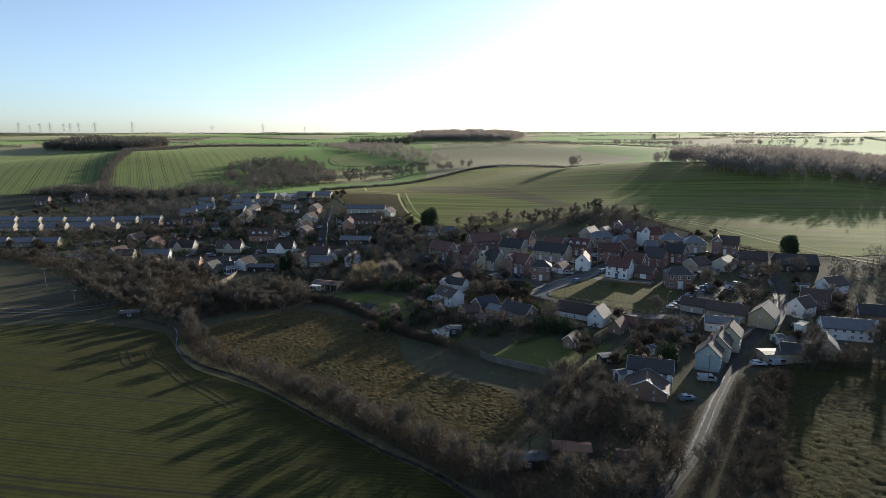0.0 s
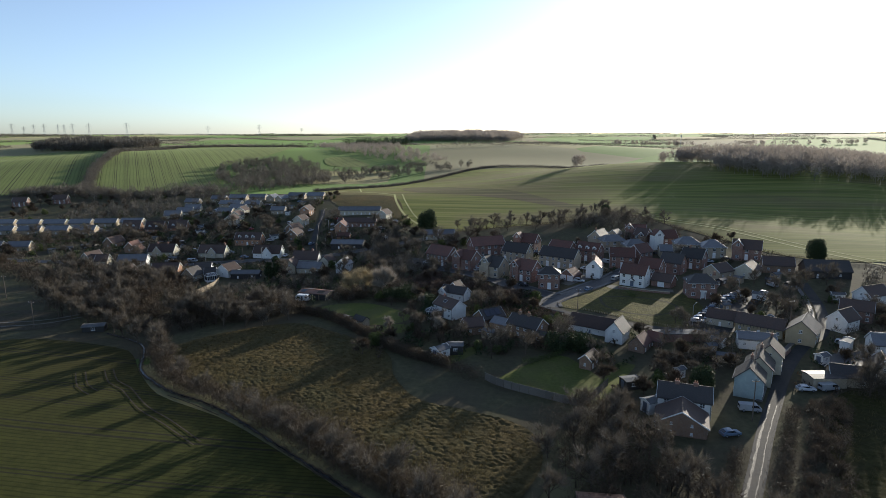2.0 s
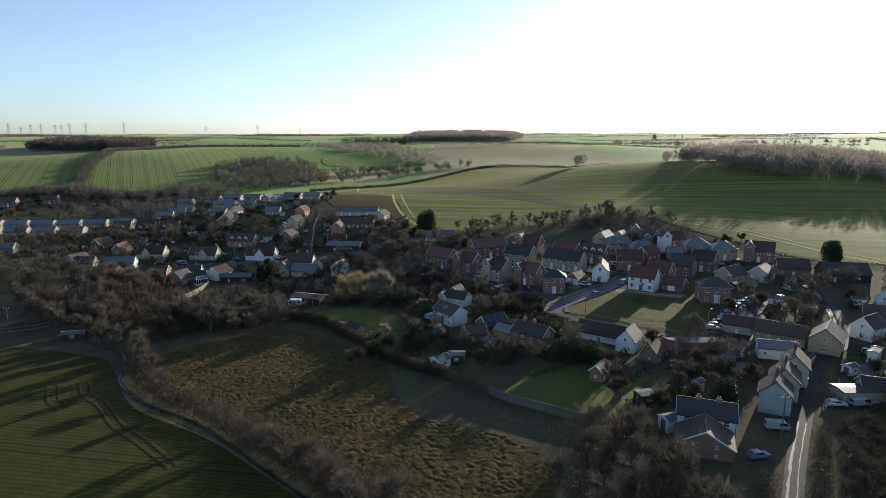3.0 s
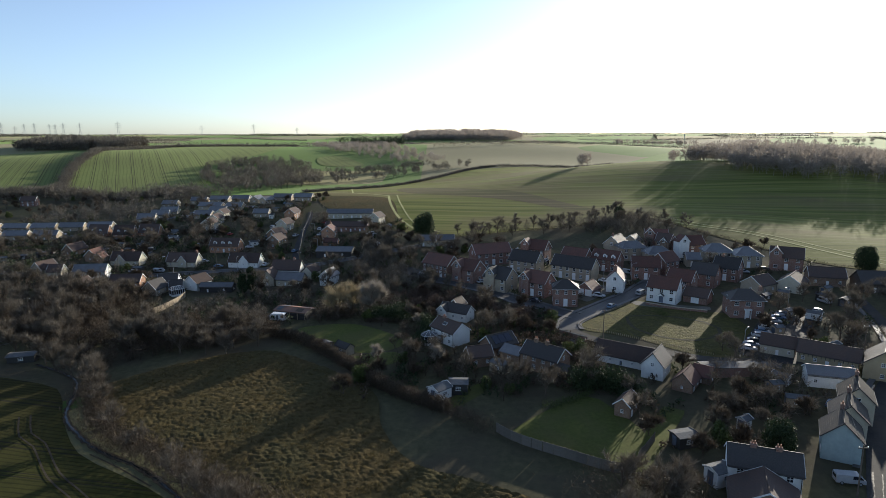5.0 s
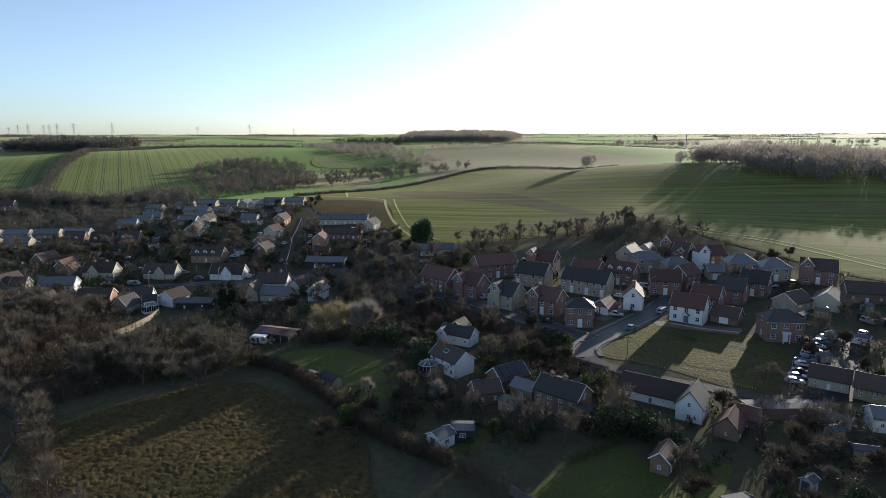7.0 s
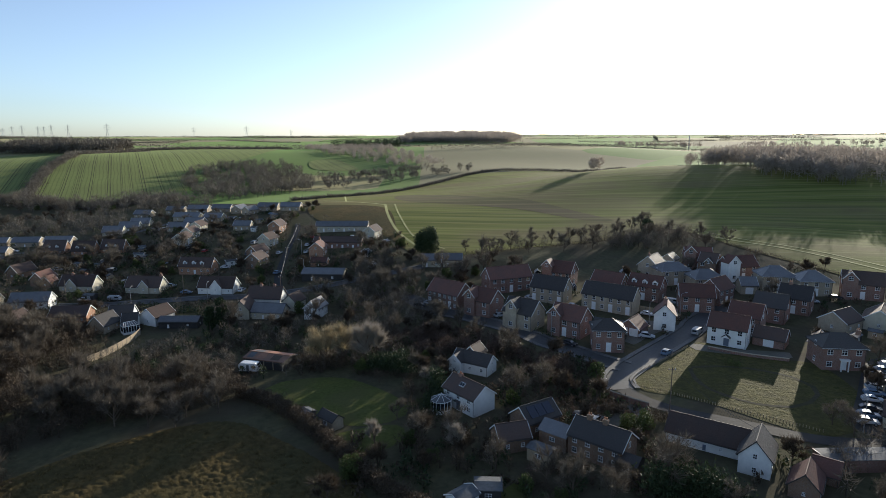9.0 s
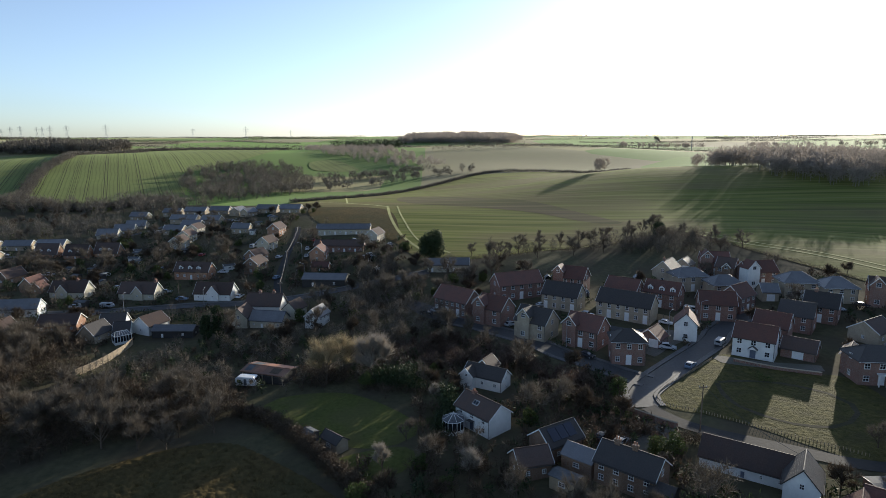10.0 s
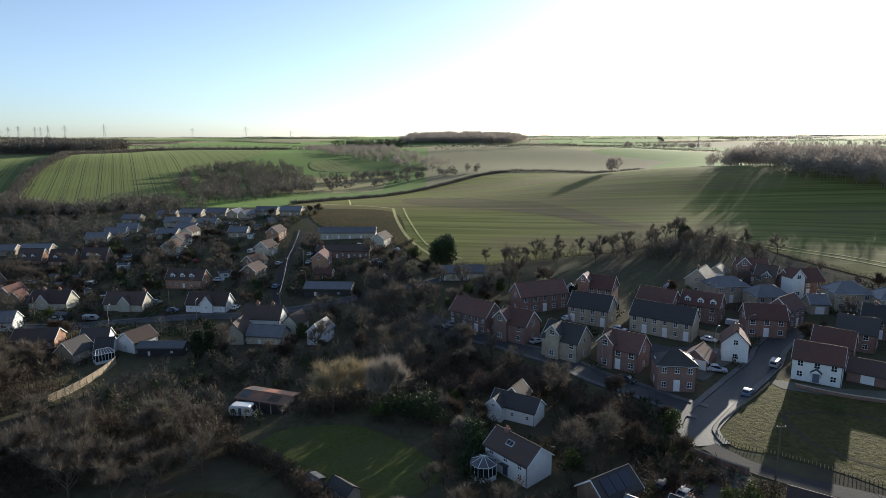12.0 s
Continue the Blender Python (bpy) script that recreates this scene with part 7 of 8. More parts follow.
wood([(42, 82), (60, 110), (72, 129), (80, 128), (67, 110), (58, 93), (52, 78)], 260, 2.4, "rank scrub between the road and the paddock", 246, 150, 0.9, 0.045, M_HEDGE, True)


CROFT = [(-86, 216), (-62, 243), (-40, 244), (-20, 240), (-8, 226), (-10, 212), (-24, 208), (-40, 208), (-50, 210)]
wood(CROFT, 150, 4.2, "bare bushes and small trees in rough gardens", 247, 120, 1.3, 0.075, M_TWIG, True)
wood([(124, 182), (150, 176), (178, 192), (180, 222), (152, 226), (132, 206)], 80, 3.6, "bare shrubs in gardens beside the field", 261, 90, 1.4, 0.16, M_COPSE, True)
wood(CROFT, 90, 2.8, "dark evergreen bushes in rough gardens", 248, 110, 0.8, 0.16, M_EVERGREEN, True)
wood(CROFT, 280, 1.6, "low brambles in rough gardens", 249, 70, 0.8, 0.075, M_HEDGE, True)
wood([(-104, 246), (-88, 242), (-84, 222), (-92, 210), (-104, 216), (-116, 236)], 120, 3.2, "bare scrub below the board fence", 253, 130, 1.2, 0.07, M_HEDGE, True)
wood([(-16, 230), (-2, 235), (8, 226), (17, 215), (27, 203), (24, 196), (18, 198), (14, 210), (2, 214), (-12, 216)], 210, 3.0, "russet bare bushes along the estate road", 254, 170, 1.0, 0.06, M_RUSSET, True)
wood([(-16, 230), (0, 238), (12, 228), (22, 216), (32, 204), (26, 196), (18, 198), (14, 210), (2, 214), (-12, 216)], 160, 1.3, "brown brambles along the estate road", 255, 80, 0.7, 0.07, M_HEDGE, True)
wood([(10, 198), (20, 200), (30, 192), (36, 176), (28, 160), (12, 164), (8, 176), (14, 186)], 120, 1.8, "low shrubs in dark cottage gardens", 256, 100, 0.7, 0.07, M_RUSSET, True)
wood([(-36, 206), (-20, 208), (-4, 198), (-6, 178), (6, 164), (-4, 168), (-18, 182), (-8, 190)], 60, 2.8, "bare shrubs round the big lawn", 250, 110, 1.1, 0.075, M_HEDGE, True)


wood([(150, 196), (186, 184), (250, 214), (300, 262), (214, 240), (164, 230)], 150, 7.0, "bare trees in gardens below the hill field", 251, 120, 1.8, 0.1, M_TWIG, True)
wood([(126, 140), (150, 132), (200, 160), (230, 200), (180, 186), (140, 176)], 130, 6.0, "bare trees and scrub behind the long house", 252, 120, 1.6, 0.09, M_TWIG, True)


def far_hedges(seed, count, y0, y1, label, dense=1.3, size=3.6):
    """Hedgerows and tree belts of the far country."""
    g = np.random.default_rng(seed)
    tris = []
    for k in range(count):
        y = y0 + (y1 - y0) * (k + g.uniform(0, 1)) / count
        x = g.uniform(-0.85, 0.85) * y
        ln, az = g.uniform(120, 420), g.normal(0, 0.35) + (math.pi / 2.4 if g.uniform() < 0.2 else 0)
        n = int(ln * dense)
        t = g.uniform(-0.5, 0.5, n) * ln
        px, py = x + t * math.cos(az), y + t * math.sin(az) + g.normal(0, 2, n)
        hh = g.uniform(2, 4) + (g.uniform(0, 1, n) > 0.8) * 4.0 * g.uniform(0.4, 1.2) + 5.0 * (g.uniform() < 0.22)
        b = np.stack([px, py, land(px, py) + hh * g.uniform(0.0, 0.7, n)], 1)
        tris.append(slivers(b, unit(n, g, 0.5), size, size * 0.47, g))
    return tagged(new("hedgerows", tri_mesh("hedgerows", np.concatenate(tris), M_COPSE)), label, "hedgerow", kind="stuff")


far_hedges(301, 40, 860, 1800, "dark hedgerows between distant fields", 3.4, 2.0)
far_hedges(302, 110, 1700, 4300, "far hedgerows and tree belts near the skyline")

# tussocks of the meadow
g = np.random.default_rng(401)
tx, ty = g.uniform(-74, 24, 9000), g.uniform(84, 194, 9000)
ok = inside([(-70, 166), (-66, 173), (-56, 182), (-42, 187), (-29, 178.5), (-18, 168), (-13, 160), (-11, 148), (-5, 136), (6, 129), (15, 121), (16, 111), (10, 99), (5, 92), (-1, 98), (-13, 110), (-32, 132), (-52, 147), (-64, 157)], tx, ty)
tx, ty = np.repeat(tx[ok][:3400], 22), np.repeat(ty[ok][:3400], 22)
tx, ty = tx + g.normal(0, 0.3, len(tx)), ty + g.normal(0, 0.3, len(ty))
tagged(new("tussock_grass", tri_mesh("tussock_grass", slivers(np.stack([tx, ty, land(tx, ty) + 0.3], 1), unit(len(tx), g, 0.8), g.uniform(0.3, 0.6, len(tx)), 0.08, g), M_TUSSOCK)), "dry tussocks of rough grass and sedge", "grass", kind="stuff")


tx, ty = g.uniform(54, 132, 4000), g.uniform(56, 134, 4000)
ok = inside([(55, 84), (62, 100), (70, 115), (85, 131), (109, 129), (131, 112), (117, 72), (84, 56), (60, 66)], tx, ty)
tx, ty = np.repeat(tx[ok][:1700], 16), np.repeat(ty[ok][:1700], 16)
tx, ty = tx + g.normal(0, 0.35, len(tx)), ty + g.normal(0, 0.35, len(ty))
tagged(new("tussock_grass", tri_mesh("tussock_grass", slivers(np.stack([tx, ty, land(tx, ty) + 0.12], 1), unit(len(tx), g, 0.8), g.uniform(0.4, 0.85, len(tx)), 0.1, g), M_TUSSOCK)), "coarse grass tussocks in the paddock", "grass", kind="stuff")


# ---- pylons, poles and wires ----
def pylon(x, y, H=46.0):
    """Lattice tower with three pairs of arms."""
    root = thing("pylon", pose(x, y, ground_at(x, y) - 0.3, 0, 0, 20), "grey steel lattice electricity pylon", "pylon", "pylons on the skyline")
    lv = [(0, 4.2), (0.25 * H, 3.0), (0.5 * H, 1.9), (0.62 * H, 1.4), (0.75 * H, 1.2), (0.88 * H, 1.0), (H, 0.15)]
    for sx, sy in ((-1, -1), (1, -1), (1, 1), (-1, 1)):
        bm = bmesh.new()
        for (z0, r0), (z1, r1) in zip(lv, lv[1:]):
            tube(bm, (sx * r0, sy * r0, z0), (sx * r1, sy * r1, z1), 0.17, 0.17, 4)
        part("leg", bm, M_STEEL, root)
    bm = bmesh.new()
    for (z0, r0), (z1, r1) in zip(lv, lv[1:]):
        for s in (-1, 1):
            for a, b in ((1, -1), (-1, 1)):
                tube(bm, (s * r0, a * r0, z0), (s * r1, b * r1, z1), 0.09, 0.09, 3)
                tube(bm, (a * r0, s * r0, z0), (b * r1, s * r1, z1), 0.09, 0.09, 3)
    part("bracing", bm, M_STEEL, root)
    for f, ln in ((0.62, 7.0), (0.75, 9.0), (0.88, 6.5)):
        bm = bmesh.new()
        for s in (-1, 1):
            tube(bm, (0, 0, f * H + 1.5), (s * ln, 0, f * H), 0.16, 0.12, 4)
            tube(bm, (0, 0, f * H - 0.2), (s * ln, 0, f * H), 0.16, 0.12, 4)
            tube(bm, (s * ln, 0, f * H), (s * ln, 0, f * H - 2.5), 0.2, 0.2, 4)
        part("cross_arm", bm, M_STEEL, root)
    return root


for x, y, hh in ((-1417, 2100, 42), (-1473, 2300, 40), (-1373, 2200, 42), (-1506, 2500, 44), (-1362, 2300, 42), (-1215, 2100, 44), (-1105, 2000, 44), (-936, 1900, 46), (-875, 2400, 38), (-622, 2200, 40), (-649, 3000, 36), (-1708, 2600, 34)):
    pylon(x, y, hh)
bm = bmesh.new()
mast = thing("mast", pose(430, 1100, ground_at(430, 1100) - 0.2), "slim telecom mast on the far ridge", "mast")
part("shaft", tube(bm, (0, 0, 0), (0, 0, 22), 0.6, 0.4, 6), M_STEEL, mast)
part("antennas", boxes((-1.0, 1.0, -0.3, 0.3, 18.5, 21.5)), M_STEEL, mast)


def pole(x, y, H=8.0, arm=True, label="weathered wooden telegraph pole with thin wires"):
    root = thing("telegraph_pole", pose(x, y, ground_at(x, y) - 0.2), label, "telegraph pole")
    part("shaft", tube(bmesh.new(), (0, 0, 0), (0, 0, H), 0.12, 0.08, 8), M_POLE, root)
    if arm:
        part("cross_arm", boxes((-0.7, 0.7, -0.06, 0.06, H - 0.5, H - 0.38)), M_POLE, root)
        for s in (-0.6, 0.6):
            part("insulator", tube(bmesh.new(), (s, 0, H - 0.38), (s, 0, H - 0.2), 0.05, 0.05, 6), M_TRIM, root)
    return (x, y, ground_at(x, y) + H - 0.35)


def wire(a, b, sag=0.8):
    bm = bmesh.new()
    p = [Vector(a).lerp(Vector(b), t / 10) - Vector((0, 0, sag * 4 * (t / 10) * (1 - t / 10))) for t in range(11)]
    side = Vector((b[1] - a[1], a[0] - b[0], 0)).normalized() * 0.025
    rings = [[bm.verts.new(q + o) for o in (side, -side, Vector((0, 0, 0.04)))] for q in p]
    for q, r in zip(rings, rings[1:]):
        for k in range(3):
            bm.faces.new((q[k], q[(k + 1) % 3], r[(k + 1) % 3], r[k]))
    bm.faces.new(rings[0]), bm.faces.new(rings[-1][::-1])
    return part("overhead_wire", bm, M_WIRE, None)


tops = [pole(-139.7, 210.5), pole(-113.9, 184.2), pole(-111, 208.5), pole(39.6, 185.0, 8.5), pole(57.7, 122.5, 8.5), pole(66.5, 139.0, 8.0, False), pole(-50.5, 268.5, 8.0), pole(-56.0, 303, 8.0), pole(-59.2, 338, 8.0), (47.1, 168.7, 4.6), pole(92, 170.5, 8.5), pole(-118, 270, 7.5, False), pole(-84, 276.5, 7.5, False), pole(118, 176, 8.0)]
for a, b in ((3, 9), (4, 5), (6, 7), (7, 8), (10, 13)):
    tagged(wire(tops[a], tops[b]), "thin overhead wire between poles", "wire", "overhead wires")


def street_lamp(x, y, az, H=6.0):
    root = thing("street_lamp", pose(x, y, ground_at(x, y), 0, 0, az), "grey steel street lamp with a short arm", "street lamp", "street lamps")
    part("column", tube(bmesh.new(), (0, 0, -0.2), (0, 0, H), 0.09, 0.06, 8), M_STEEL, root)
    part("arm", tube(bmesh.new(), (0, 0, H - 0.05), (1.1, 0, H + 0.35), 0.045, 0.04, 6), M_STEEL, root)
    part("lantern", box(bmesh.new(), 1.0, 1.65, -0.12, 0.12, H + 0.28, H + 0.42, 0.03), M_STEEL, root)


for x, y, az in ((68.4, 175.2, 40), (52.6, 232, 40), (26, 225.5, 230), (8, 246.5, 230), (64, 240, 0), (-48, 292, 180), (-54, 318, 180), (96, 206, 100), (-96, 266, 90), (-74, 270, 90)):
    street_lamp(x, y, az)


# ---- vehicles ----
def car(label, paint, long=4.2, high=1.45, van=False):
    """Car or van: shaped body, glass, wheels with rims, lamps."""
    root = tagged(new("van" if van else "car"), label, "van" if van else "car")
    h, w = high, 0.88 if not van else 0.95
    L = long / 2
    if van:
        prof = [(-L, 0.35), (L, 0.35), (L, 0.95), (L * 0.86, 1.1), (L * 0.6, h * 0.97), (L * 0.45, h), (-L * 0.97, h), (-L, h * 0.9)]
        glass = [(L * 0.86, 1.12), (L * 0.62, h * 0.93), (L * 0.1, h * 0.93), (L * 0.1, 1.12)]
    else:
        prof = [(-L, 0.35), (L, 0.35), (L, 0.7), (L * 0.94, 0.82), (L * 0.45, 0.92), (L * 0.12, h * 0.97), (-L * 0.2, h), (-L * 0.6, h * 0.96), (-L * 0.95, 0.98), (-L, 0.85)]
        glass = [(L * 0.44, 0.95), (L * 0.13, h * 0.93), (-L * 0.58, h * 0.92), (-L * 0.9, 0.98)]
    bm = bmesh.new()
    loft(bm, [(x, -w, z) for x, z in prof], [(x, w, z) for x, z in prof])
    for v in bm.verts:
        if v.co.z > 0.9:
            v.co.y *= 0.86 if not van else 0.94
    bmesh.ops.bevel(bm, geom=list(bm.edges), offset=0.05, segments=1, affect="EDGES")
    part("body", bm, paint, root)
    for s in (-1, 1):
        k = 0.87 if not van else 0.955
        part("side_window", loft(bmesh.new(), [(x * 0.97, s * w * k, z) for x, z in glass], [(x * 0.97, s * (w * k + 0.015), z - 0.01) for x, z in glass]), M_GLASS, root)
    x0, z0, x1, z1 = (L * 0.87, 1.1, L * 0.62, h * 0.94) if van else (L * 0.46, 0.95, L * 0.15, h * 0.94)
    part("windscreen", loft(bmesh.new(), [(x0, -0.66, z0), (x0, 0.66, z0), (x1, 0.6, z1), (x1, -0.6, z1)], [(x0 + 0.04, -0.66, z0 + 0.03), (x0 + 0.04, 0.66, z0 + 0.03), (x1 + 0.04, 0.6, z1 + 0.03), (x1 + 0.04, -0.6, z1 + 0.03)]), M_GLASS, root)
    x0, z0, x1, z1 = (-L, 1.05, -L, h * 0.85) if van else (-L * 0.93, 1.0, -L * 0.64, h * 0.92)
    part("rear_window", loft(bmesh.new(), [(x0, -0.62, z0), (x0, 0.62, z0), (x1, 0.58, z1), (x1, -0.58, z1)], [(x0 - 0.04, -0.62, z0 + 0.03), (x0 - 0.04, 0.62, z0 + 0.03), (x1 - 0.04, 0.58, z1 + 0.03), (x1 - 0.04, -0.58, z1 + 0.03)]), M_GLASS, root)
    for sx in (-0.62, 0.62):
        for s in (-1, 1):
            wh = part("wheel", tube(bmesh.new(), (sx * L, s * (w - 0.16), 0.32), (sx * L, s * (w + 0.02), 0.32), 0.32, 0.32, 12), M_TYRE, root)
            part("rim", tube(bmesh.new(), (sx * L, s * (w + 0.018), 0.32), (sx * L, s * (w + 0.03), 0.32), 0.2, 0.19, 10), M_STEEL, wh)
    for s in (-1, 1):
        part("headlight", box(bmesh.new(), L - 0.06, L + 0.012, s * 0.6 - 0.16, s * 0.6 + 0.16, 0.58, 0.72, 0.02), M_TRIM, root)
        part("tail_light", box(bmesh.new(), -L - 0.012, -L + 0.05, s * 0.66 - 0.1, s * 0.66 + 0.1, 0.68, 0.84, 0.02), plain_red, root)
    return root


plain_red = plain("red_lens", (0.3, 0.02, 0.02), 0.3)
PAINT = {k: plain(k + "_car_paint", c, 0.5, 0.1, 0.4, 0.1) for k, c in (("white", (0.6, 0.61, 0.62)), ("pale", (0.36, 0.37, 0.38)), ("silver", (0.42, 0.44, 0.46)), ("blue", (0.13, 0.19, 0.27)), ("black", (0.02, 0.02, 0.025)), ("red", (0.3, 0.03, 0.03)))}
CARS = {k: car(f"{k} hatchback car parked on tarmac", PAINT[k]) for k in PAINT}
CARS["white_van"] = car("dull white panel van parked at the roadside", PAINT["pale"], 4.6, 1.8, True)
CARS["silver_suv"] = car("silver estate car parked beside a house", PAINT["silver"], 4.6, 1.7)
for k, x, y, az in (("blue", 49.3, 211.6, 48), ("white_van", 62.0, 224.8, 48), ("silver_suv", 48.6, 222.4, -20), ("silver", 15.2, 241.0, 30), ("silver", -4.0, 254.4, -20), ("black", -6.8, 253.0, -20), ("blue", 51.2, 117.4, 10), ("white_van", 59.2, 126.4, -12), ("white_van", 79.4, 134.4, 8), ("white", 74.8, 134.4, -6), ("silver", 27.6, 282.8, 10), ("black", 22.6, 183.2, 40), ("silver", 25.0, 181.4, 44), ("silver", 71.0, 178.0, -20), ("blue", 72.8, 180.2, -20), ("black", 74.8, 182.4, -20), ("silver", 77.8, 186.0, -20), ("blue", 80.0, 188.6, -20), ("silver", 82.2, 191.2, -20), ("black", 84.6, 193.8, -20), ("silver", 87.0, 196.4, -20), ("blue", 89.6, 199.0, -20), ("silver", 92.4, 201.6, -20), ("silver", -63.5, 321, 80), ("white", -52.5, 320, 82), ("blue", -58.4, 296, 76), ("white", -132, 384, 60), ("white_van", -131, 372, 40), ("silver", -92, 286, 0), ("white", -110, 291, 4), ("red", -81, 287, 0), ("silver", -40, 336, 0), ("white", -30, 313, -6), ("black", 88, 262, 10), ("silver", 104, 246, -10), ("white", 90, 244.6, 40), ("silver", 36.5, 247.6, -41), ("white", 55, 239.8, -41), ("silver", 60.0, 237.5, -41), ("black", 29, 218.6, -45), ("silver", 98.5, 160.2, 44), ("white", -180, 340, 0), ("silver", -222, 339, 0), ("blue", 35.2, 283, 10)):
    z = ground_at(x, y) + 0.2
    ob = CARS[k]
    if ob in USED:
        copy_thing(ob, pose(x, y, z, 0, 0, az)).matrix_basis = pose(x, y, z, 0, 0, az) @ Matrix.Scale(1 / UNIT, 4)
    else:
        USED.add(ob)
        ob.matrix_basis = pose(x, y, z, 0, 0, az) @ Matrix.Scale(1 / UNIT, 4)


def caravan(x, y, az):
    root = thing("caravan", pose(x, y, ground_at(x, y), 0, 0, az), "white touring caravan with dark windows beside a barn", "caravan")
    prof = [(-2.3, 0.5), (2.0, 0.5), (2.45, 1.0), (2.3, 1.7), (1.7, 2.35), (-1.8, 2.4), (-2.35, 2.0)]
    bm = loft(bmesh.new(), [(a, -1.05, b) for a, b in prof], [(a, 1.05, b) for a, b in prof])
    bmesh.ops.bevel(bm, geom=list(bm.edges), offset=0.12, segments=2, affect="EDGES")
    part("body", bm, M_TRIM, root)
    for a, b in ((-1.8, -1.1), (0.9, 1.7)):
        part("window", boxes((a, b, -1.07, -1.045, 1.3, 1.85)), M_GLASS, root)
    part("door", boxes((-0.4, 0.2, -1.068, -1.045, 0.7, 2.0)), M_FELT, root)
    part("front_window", loft(bmesh.new(), [(2.4, -0.8, 1.3), (2.4, 0.8, 1.3), (1.95, 0.8, 2.15), (1.95, -0.8, 2.15)], [(2.46, -0.8, 1.33), (2.46, 0.8, 1.33), (2.01, 0.8, 2.18), (2.01, -0.8, 2.18)]), M_GLASS, root)
    for s in (-0.95, 0.95):
        part("wheel", tube(bmesh.new(), (-0.2, s - 0.08, 0.32), (-0.2, s + 0.08, 0.32), 0.32, 0.32, 12), M_TYRE, root)
    part("hitch", tube(bmesh.new(), (2.2, 0, 0.55), (3.4, 0, 0.5), 0.06, 0.05, 6), M_STEEL, root)


CARS_ORDER = ["silver", "white", "black", "blue", "silver_suv", "white_van", "red"]
for i, (x, y, az) in enumerate(((-113, 271, 0), (-104, 272, 0), (-84, 278.5, 0), (-66, 279, 80), (-126, 268, 4), (-147, 270, 6), (-160, 300, 88), (-143, 308, 4), (-122, 306, 80), (-106, 314, 84), (-80, 306, 0), (-96, 330, 84), (-118, 340, 84), (-118, 350, 84), (-118, 362, 84), (-78, 338, 80), (-76, 322, 78), (-54, 330, 84), (-54, 342, 84), (-36, 337, 2), (-46, 337, 2), (-31, 312, -6), (-48, 316, -6), (-84, 392, 0), (-100, 387, 0), (-118, 398, 0), (-132, 402, 6), (-190, 334, 4), (-204, 335, 4), (-236, 337, 4), (-165, 336, 80), (-214, 292, 8), (-190, 294, 8), (101, 252, -10), (112, 248, -10), (88, 236, -41), (66, 250, -41), (50, 250, -41), (26, 256, 20), (12, 257, 20), (8, 252, 20), (92, 216, 40), (103, 204, 40), (110, 212, 100), (72, 150, 44), (94, 164, 44))):
    ob, z = CARS[CARS_ORDER[(i * 5) % 7]], ground_at(x, y) + 0.2
    if ob in USED:
        copy_thing(ob, pose(x, y, z, 0, 0, az)).matrix_basis = pose(x, y, z, 0, 0, az) @ Matrix.Scale(1 / UNIT, 4)
    else:
        USED.add(ob)
        ob.matrix_basis = pose(x, y, z, 0, 0, az) @ Matrix.Scale(1 / UNIT, 4)
caravan(-44.5, 213.2, -8)


def greenhouse(x, y, az):
    """Small aluminium-framed glass house."""
    root = thing("greenhouse", pose(x, y, ground_at(x, y) + 0.05, 0, 0, az), "small glass greenhouse with a pale metal frame", "greenhouse", "garden greenhouses")
    part("glazing", gable_wall(2.4, 1.9, 1.4, 2.1, base=-0.2), M_GLASS, root)
    for i in range(5):
        xx = -1.2 + 0.6 * i
        bm = bmesh.new()
        for p, q in (((xx, -0.97, 0), (xx, -0.97, 1.42)), ((xx, -0.97, 1.42), (xx, 0, 2.14)), ((xx, 0, 2.14), (xx, 0.97, 1.42)), ((xx, 0.97, 1.42), (xx, 0.97, 0))):
            tube(bm, p, q, 0.035, 0.035, 4)
        part("glazing_bar", bm, M_TRIM, root)
    part("ridge_bar", boxes((-1.24, 1.24, -0.04, 0.04, 2.1, 2.18)), M_TRIM, root)


spots = np.random.default_rng(77)
made = 0
while made < 150:
    zone = ((-200, -100, 256, 340), (-150, -70, 296, 400), (-60, -20, 280, 345), (64, 125, 135, 200), (90, 130, 200, 245), (0, 80, 250, 285))[made % 6]
    x, y = float(spots.uniform(*zone[:2])), float(spots.uniform(*zone[2:]))
    made += 1
    if not clear(x, y, 2.0) or not off_road(x, y, 5.0) or (36 < x < 82 and 174 < y < 220) or (-40 < x < -6 and 182 < y < 208):
        continue
    if made % 3 == 0:
        greenhouse(x, y, float(spots.uniform(0, 90)))
    else:
        shed("shed", x, y, float(spots.uniform(-50, 50)), float(spots.uniform(2.2, 3.8)), 2.0, 1.8, (M_WOOD, M_BOARD, M_WHITE, M_WOOD)[made % 4], M_FELT, ("weathered wooden garden shed with a felt roof", "dark boarded garden shed with a felt roof", "white painted garden shed with a felt roof", "weathered wooden garden shed with a felt roof")[made % 4], 0.4)


# ---- fences and walls ----
def along(line, gap):
    p = smooth(line, 0.1)
    run, out = 0.0, []
    for a, b in zip(p, p[1:]):
        run += (b - a).length
        if run >= gap:
            run = 0.0
            out.append((b.x, b.y, math.degrees(math.atan2((b - a).y, (b - a).x))))
    return out


post_me = bpy.data.meshes.new("post")
bm = box(bmesh.new(), -0.055, 0.055, -0.055, 0.055, -0.2, 0.5, 0.02)
bm.to_mesh(post_me), bm.free()
finish(post_me, M_WOOD)
rail = thing("bollard_fence", pose(0, 0, 0), "row of short wooden posts round the green", "fence")
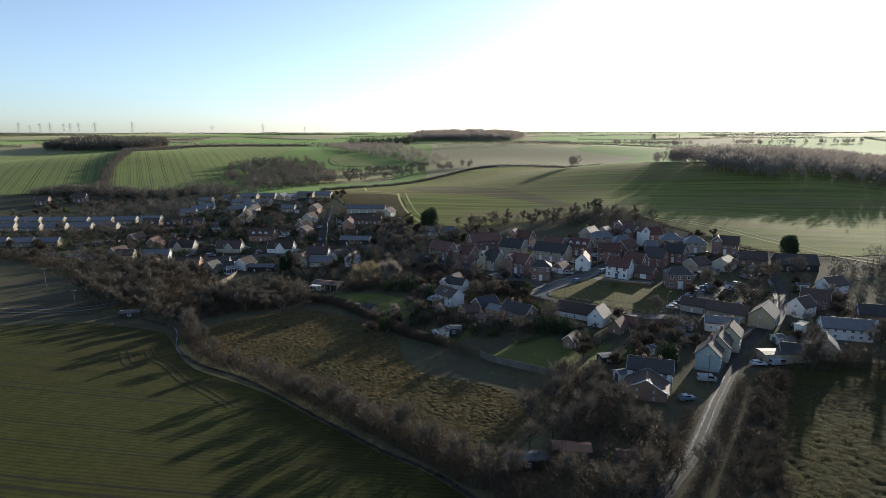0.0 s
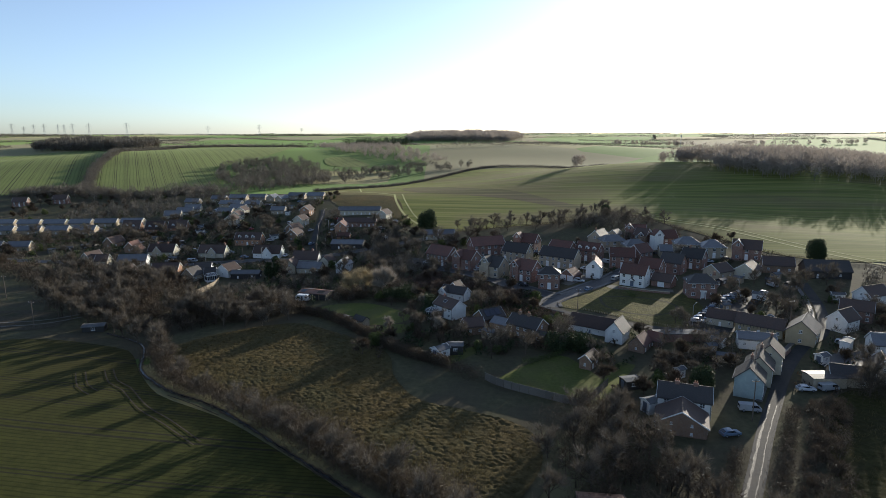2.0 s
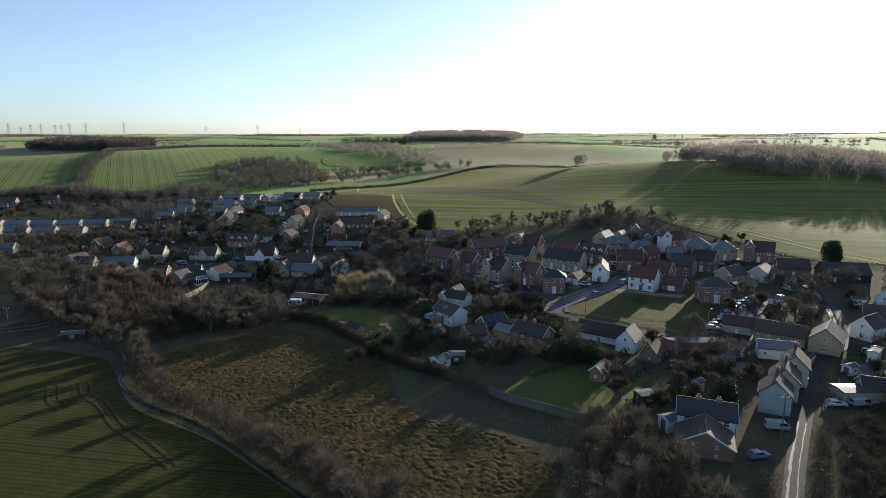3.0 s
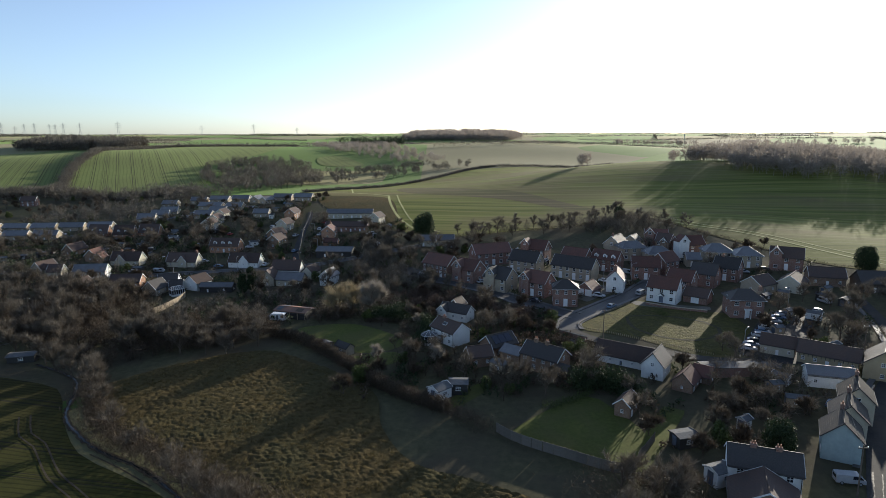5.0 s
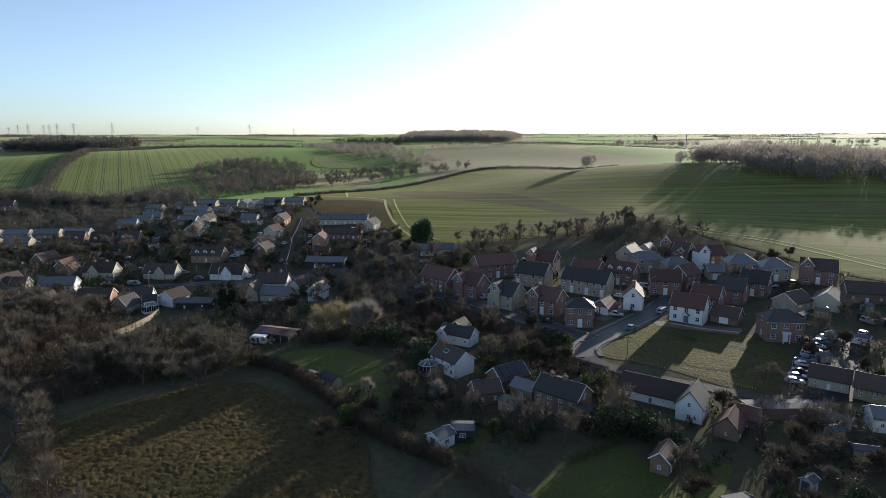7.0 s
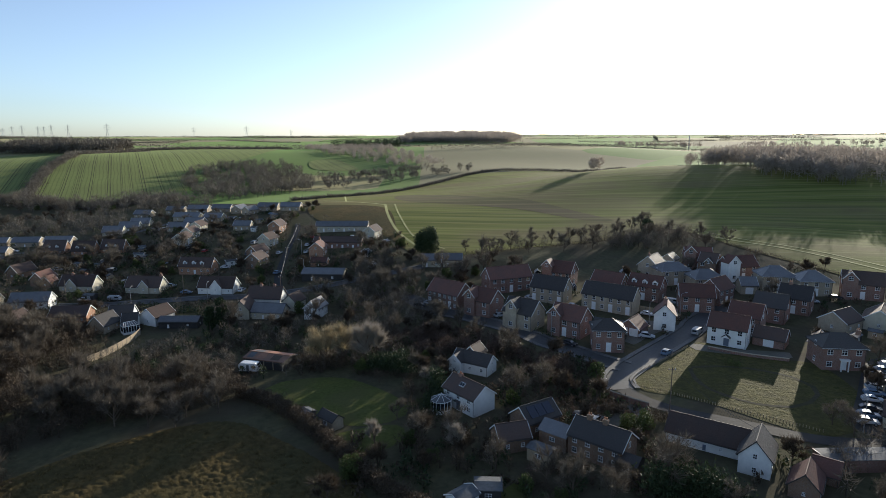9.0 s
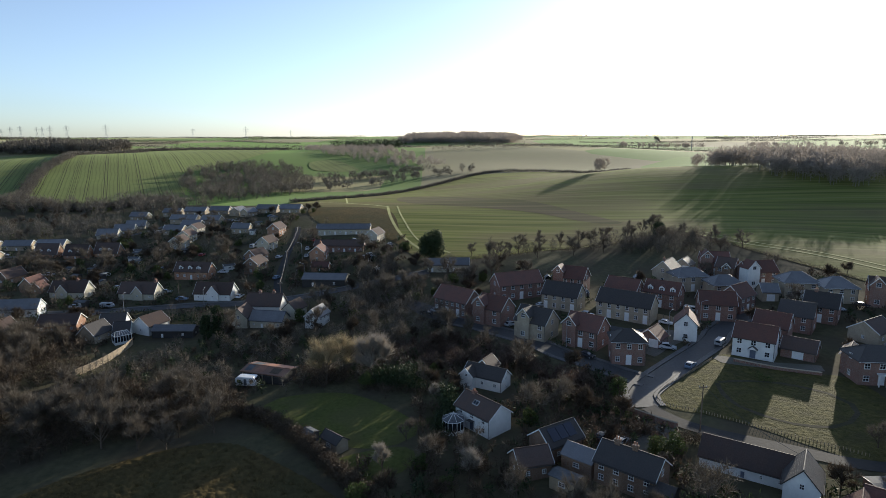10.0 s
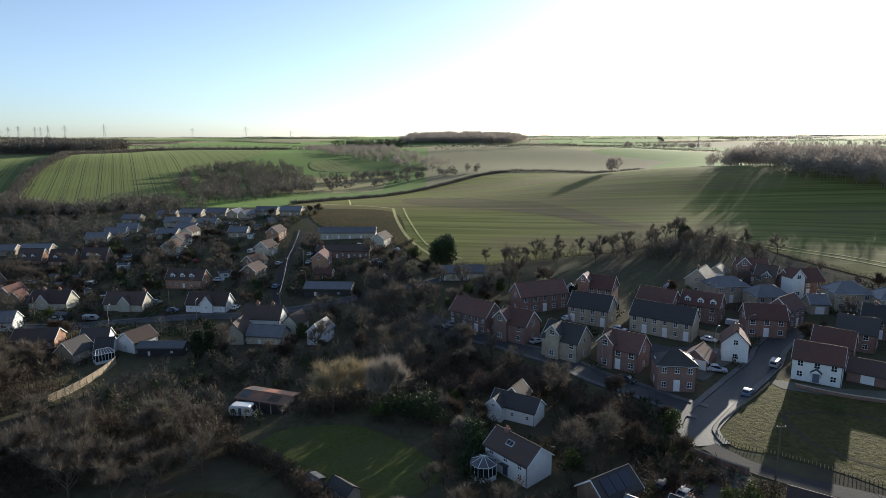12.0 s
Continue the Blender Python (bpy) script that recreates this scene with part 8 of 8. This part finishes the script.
for line in ([(41.3, 192.4), (39, 193.6), (37.4, 195), (37.0, 197.5), (39.5, 201.2), (44, 205.4), (50, 210.5), (56, 216)], [(41.3, 192.4), (46, 188.6), (50, 185.2), (54, 182), (58.5, 178.4), (62, 175.5)]):
    for x, y, a in along(line, 0.45):
        part("post", post_me, None, rail, m=pose(x, y, ground_at(x, y) + 0.1, 0, 0, a))
panel_me = bpy.data.meshes.new("fence_panel")
edge = [(-0.9 + 0.15 * (k // 2 + (k % 2)), (-0.034, -0.02)[k // 2 % 2]) for k in range(24)]
bm = loft(bmesh.new(), [(a, b, 0.05) for a, b in edge] + [(0.9, 0.02, 0.05), (-0.9, 0.02, 0.05)], [(a, b, 1.78) for a, b in edge] + [(0.9, 0.02, 1.78), (-0.9, 0.02, 1.78)])
bm.to_mesh(panel_me), bm.free()
finish(panel_me, M_WOOD)
fpost_me = bpy.data.meshes.new("fence_post")
bm = boxes((-0.06, 0.06, -0.06, 0.06, -0.3, 1.9))
bm.to_mesh(fpost_me), bm.free()
finish(fpost_me, M_FENCE)


# grey boards darkened for the fence in shade; the sunlit fence keeps M_WOOD
dark_panel_me = panel_me.copy()
dark_panel_me.materials.clear()
finish(dark_panel_me, M_FENCE)


def board_fence(line, label, panel=None):
    root = thing("board_fence", pose(0, 0, 0), label, "fence")
    for x, y, a in along(line, 1.9):
        part("panel", panel or panel_me, None, root, m=pose(x, y, ground_at(x, y), 0, 0, a))
        part("post", fpost_me, None, root, m=pose(x + 0.96 * math.cos(radians(a)), y + 0.96 * math.sin(radians(a)), ground_at(x, y), 0, 0, a))


board_fence([(-85, 219.5), (-83, 226), (-82, 235), (-82.2, 242.5)], "tall board fence lit by the sun beside bungalow gardens")
board_fence([(9.5, 146), (13, 141.5), (19.5, 136.4), (28, 131), (32, 135), (36, 140)], "tall grey board fence round a lawn", dark_panel_me)
board_fence([(-100, 256), (-86, 257)], "board fence between bungalows")
board_fence([(-60, 258), (-64, 268)], "board fence beside the farmhouse")
board_fence([(52, 246), (62, 236)], "board fence behind terraced houses")
board_fence([(-30, 290), (-30, 306)], "board fence behind a barn")


def garden_wall(line, high, mat, label):
    p = smooth(line, 1.5)
    bm = bmesh.new()
    rows = []
    for i, q in enumerate(p):
        d = (p[min(i + 1, len(p) - 1)] - p[max(i - 1, 0)]).normalized()
        nrm = Vector((-d.y, d.x)) * 0.12
        z = ground_at(q.x, q.y)
        rows.append([bm.verts.new(c) for c in ((q.x + nrm.x, q.y + nrm.y, z - 0.4), (q.x + nrm.x, q.y + nrm.y, z + high), (q.x - nrm.x, q.y - nrm.y, z + high), (q.x - nrm.x, q.y - nrm.y, z - 0.4))])
    for r, s in zip(rows, rows[1:]):
        for k in range(3):
            bm.faces.new((r[k], s[k], s[k + 1], r[k + 1]))
    bm.faces.new(rows[0]), bm.faces.new(rows[-1][::-1])
    root = thing("garden_wall", pose(0, 0, 0), label, "wall")
    part("wall", bm, mat, root)
    bm = bmesh.new()
    for a, b in zip(p, p[1:]):
        za, zb = ground_at(a.x, a.y) + high, ground_at(b.x, b.y) + high
        tube(bm, (a.x, a.y, za + 0.03), (b.x, b.y, zb + 0.03), 0.17, 0.17, 4)
    part("coping", bm, M_STONE, root)


garden_wall([(60, 214.5), (66, 209.8), (74, 206)], 0.7, M_BRICK, "low brick wall in front of a white house")
garden_wall([(30, 191.8), (34, 187.4), (36, 185.6)], 1.2, M_BRICK, "sunlit brick wall along the lane")
garden_wall([(78, 150), (84, 156)], 1.2, M_BRICK, "brick wall along the street")
garden_wall([(88, 206.6), (96, 218)], 1.4, M_BRICK, "brick wall beside the car park")

# ---- from plan units to metres ----
for ob in list(scene.objects):
    if ob.parent is None and ob.type in {"MESH", "EMPTY"}:
        ob.matrix_basis = Matrix.Scale(UNIT, 4) @ ob.matrix_basis
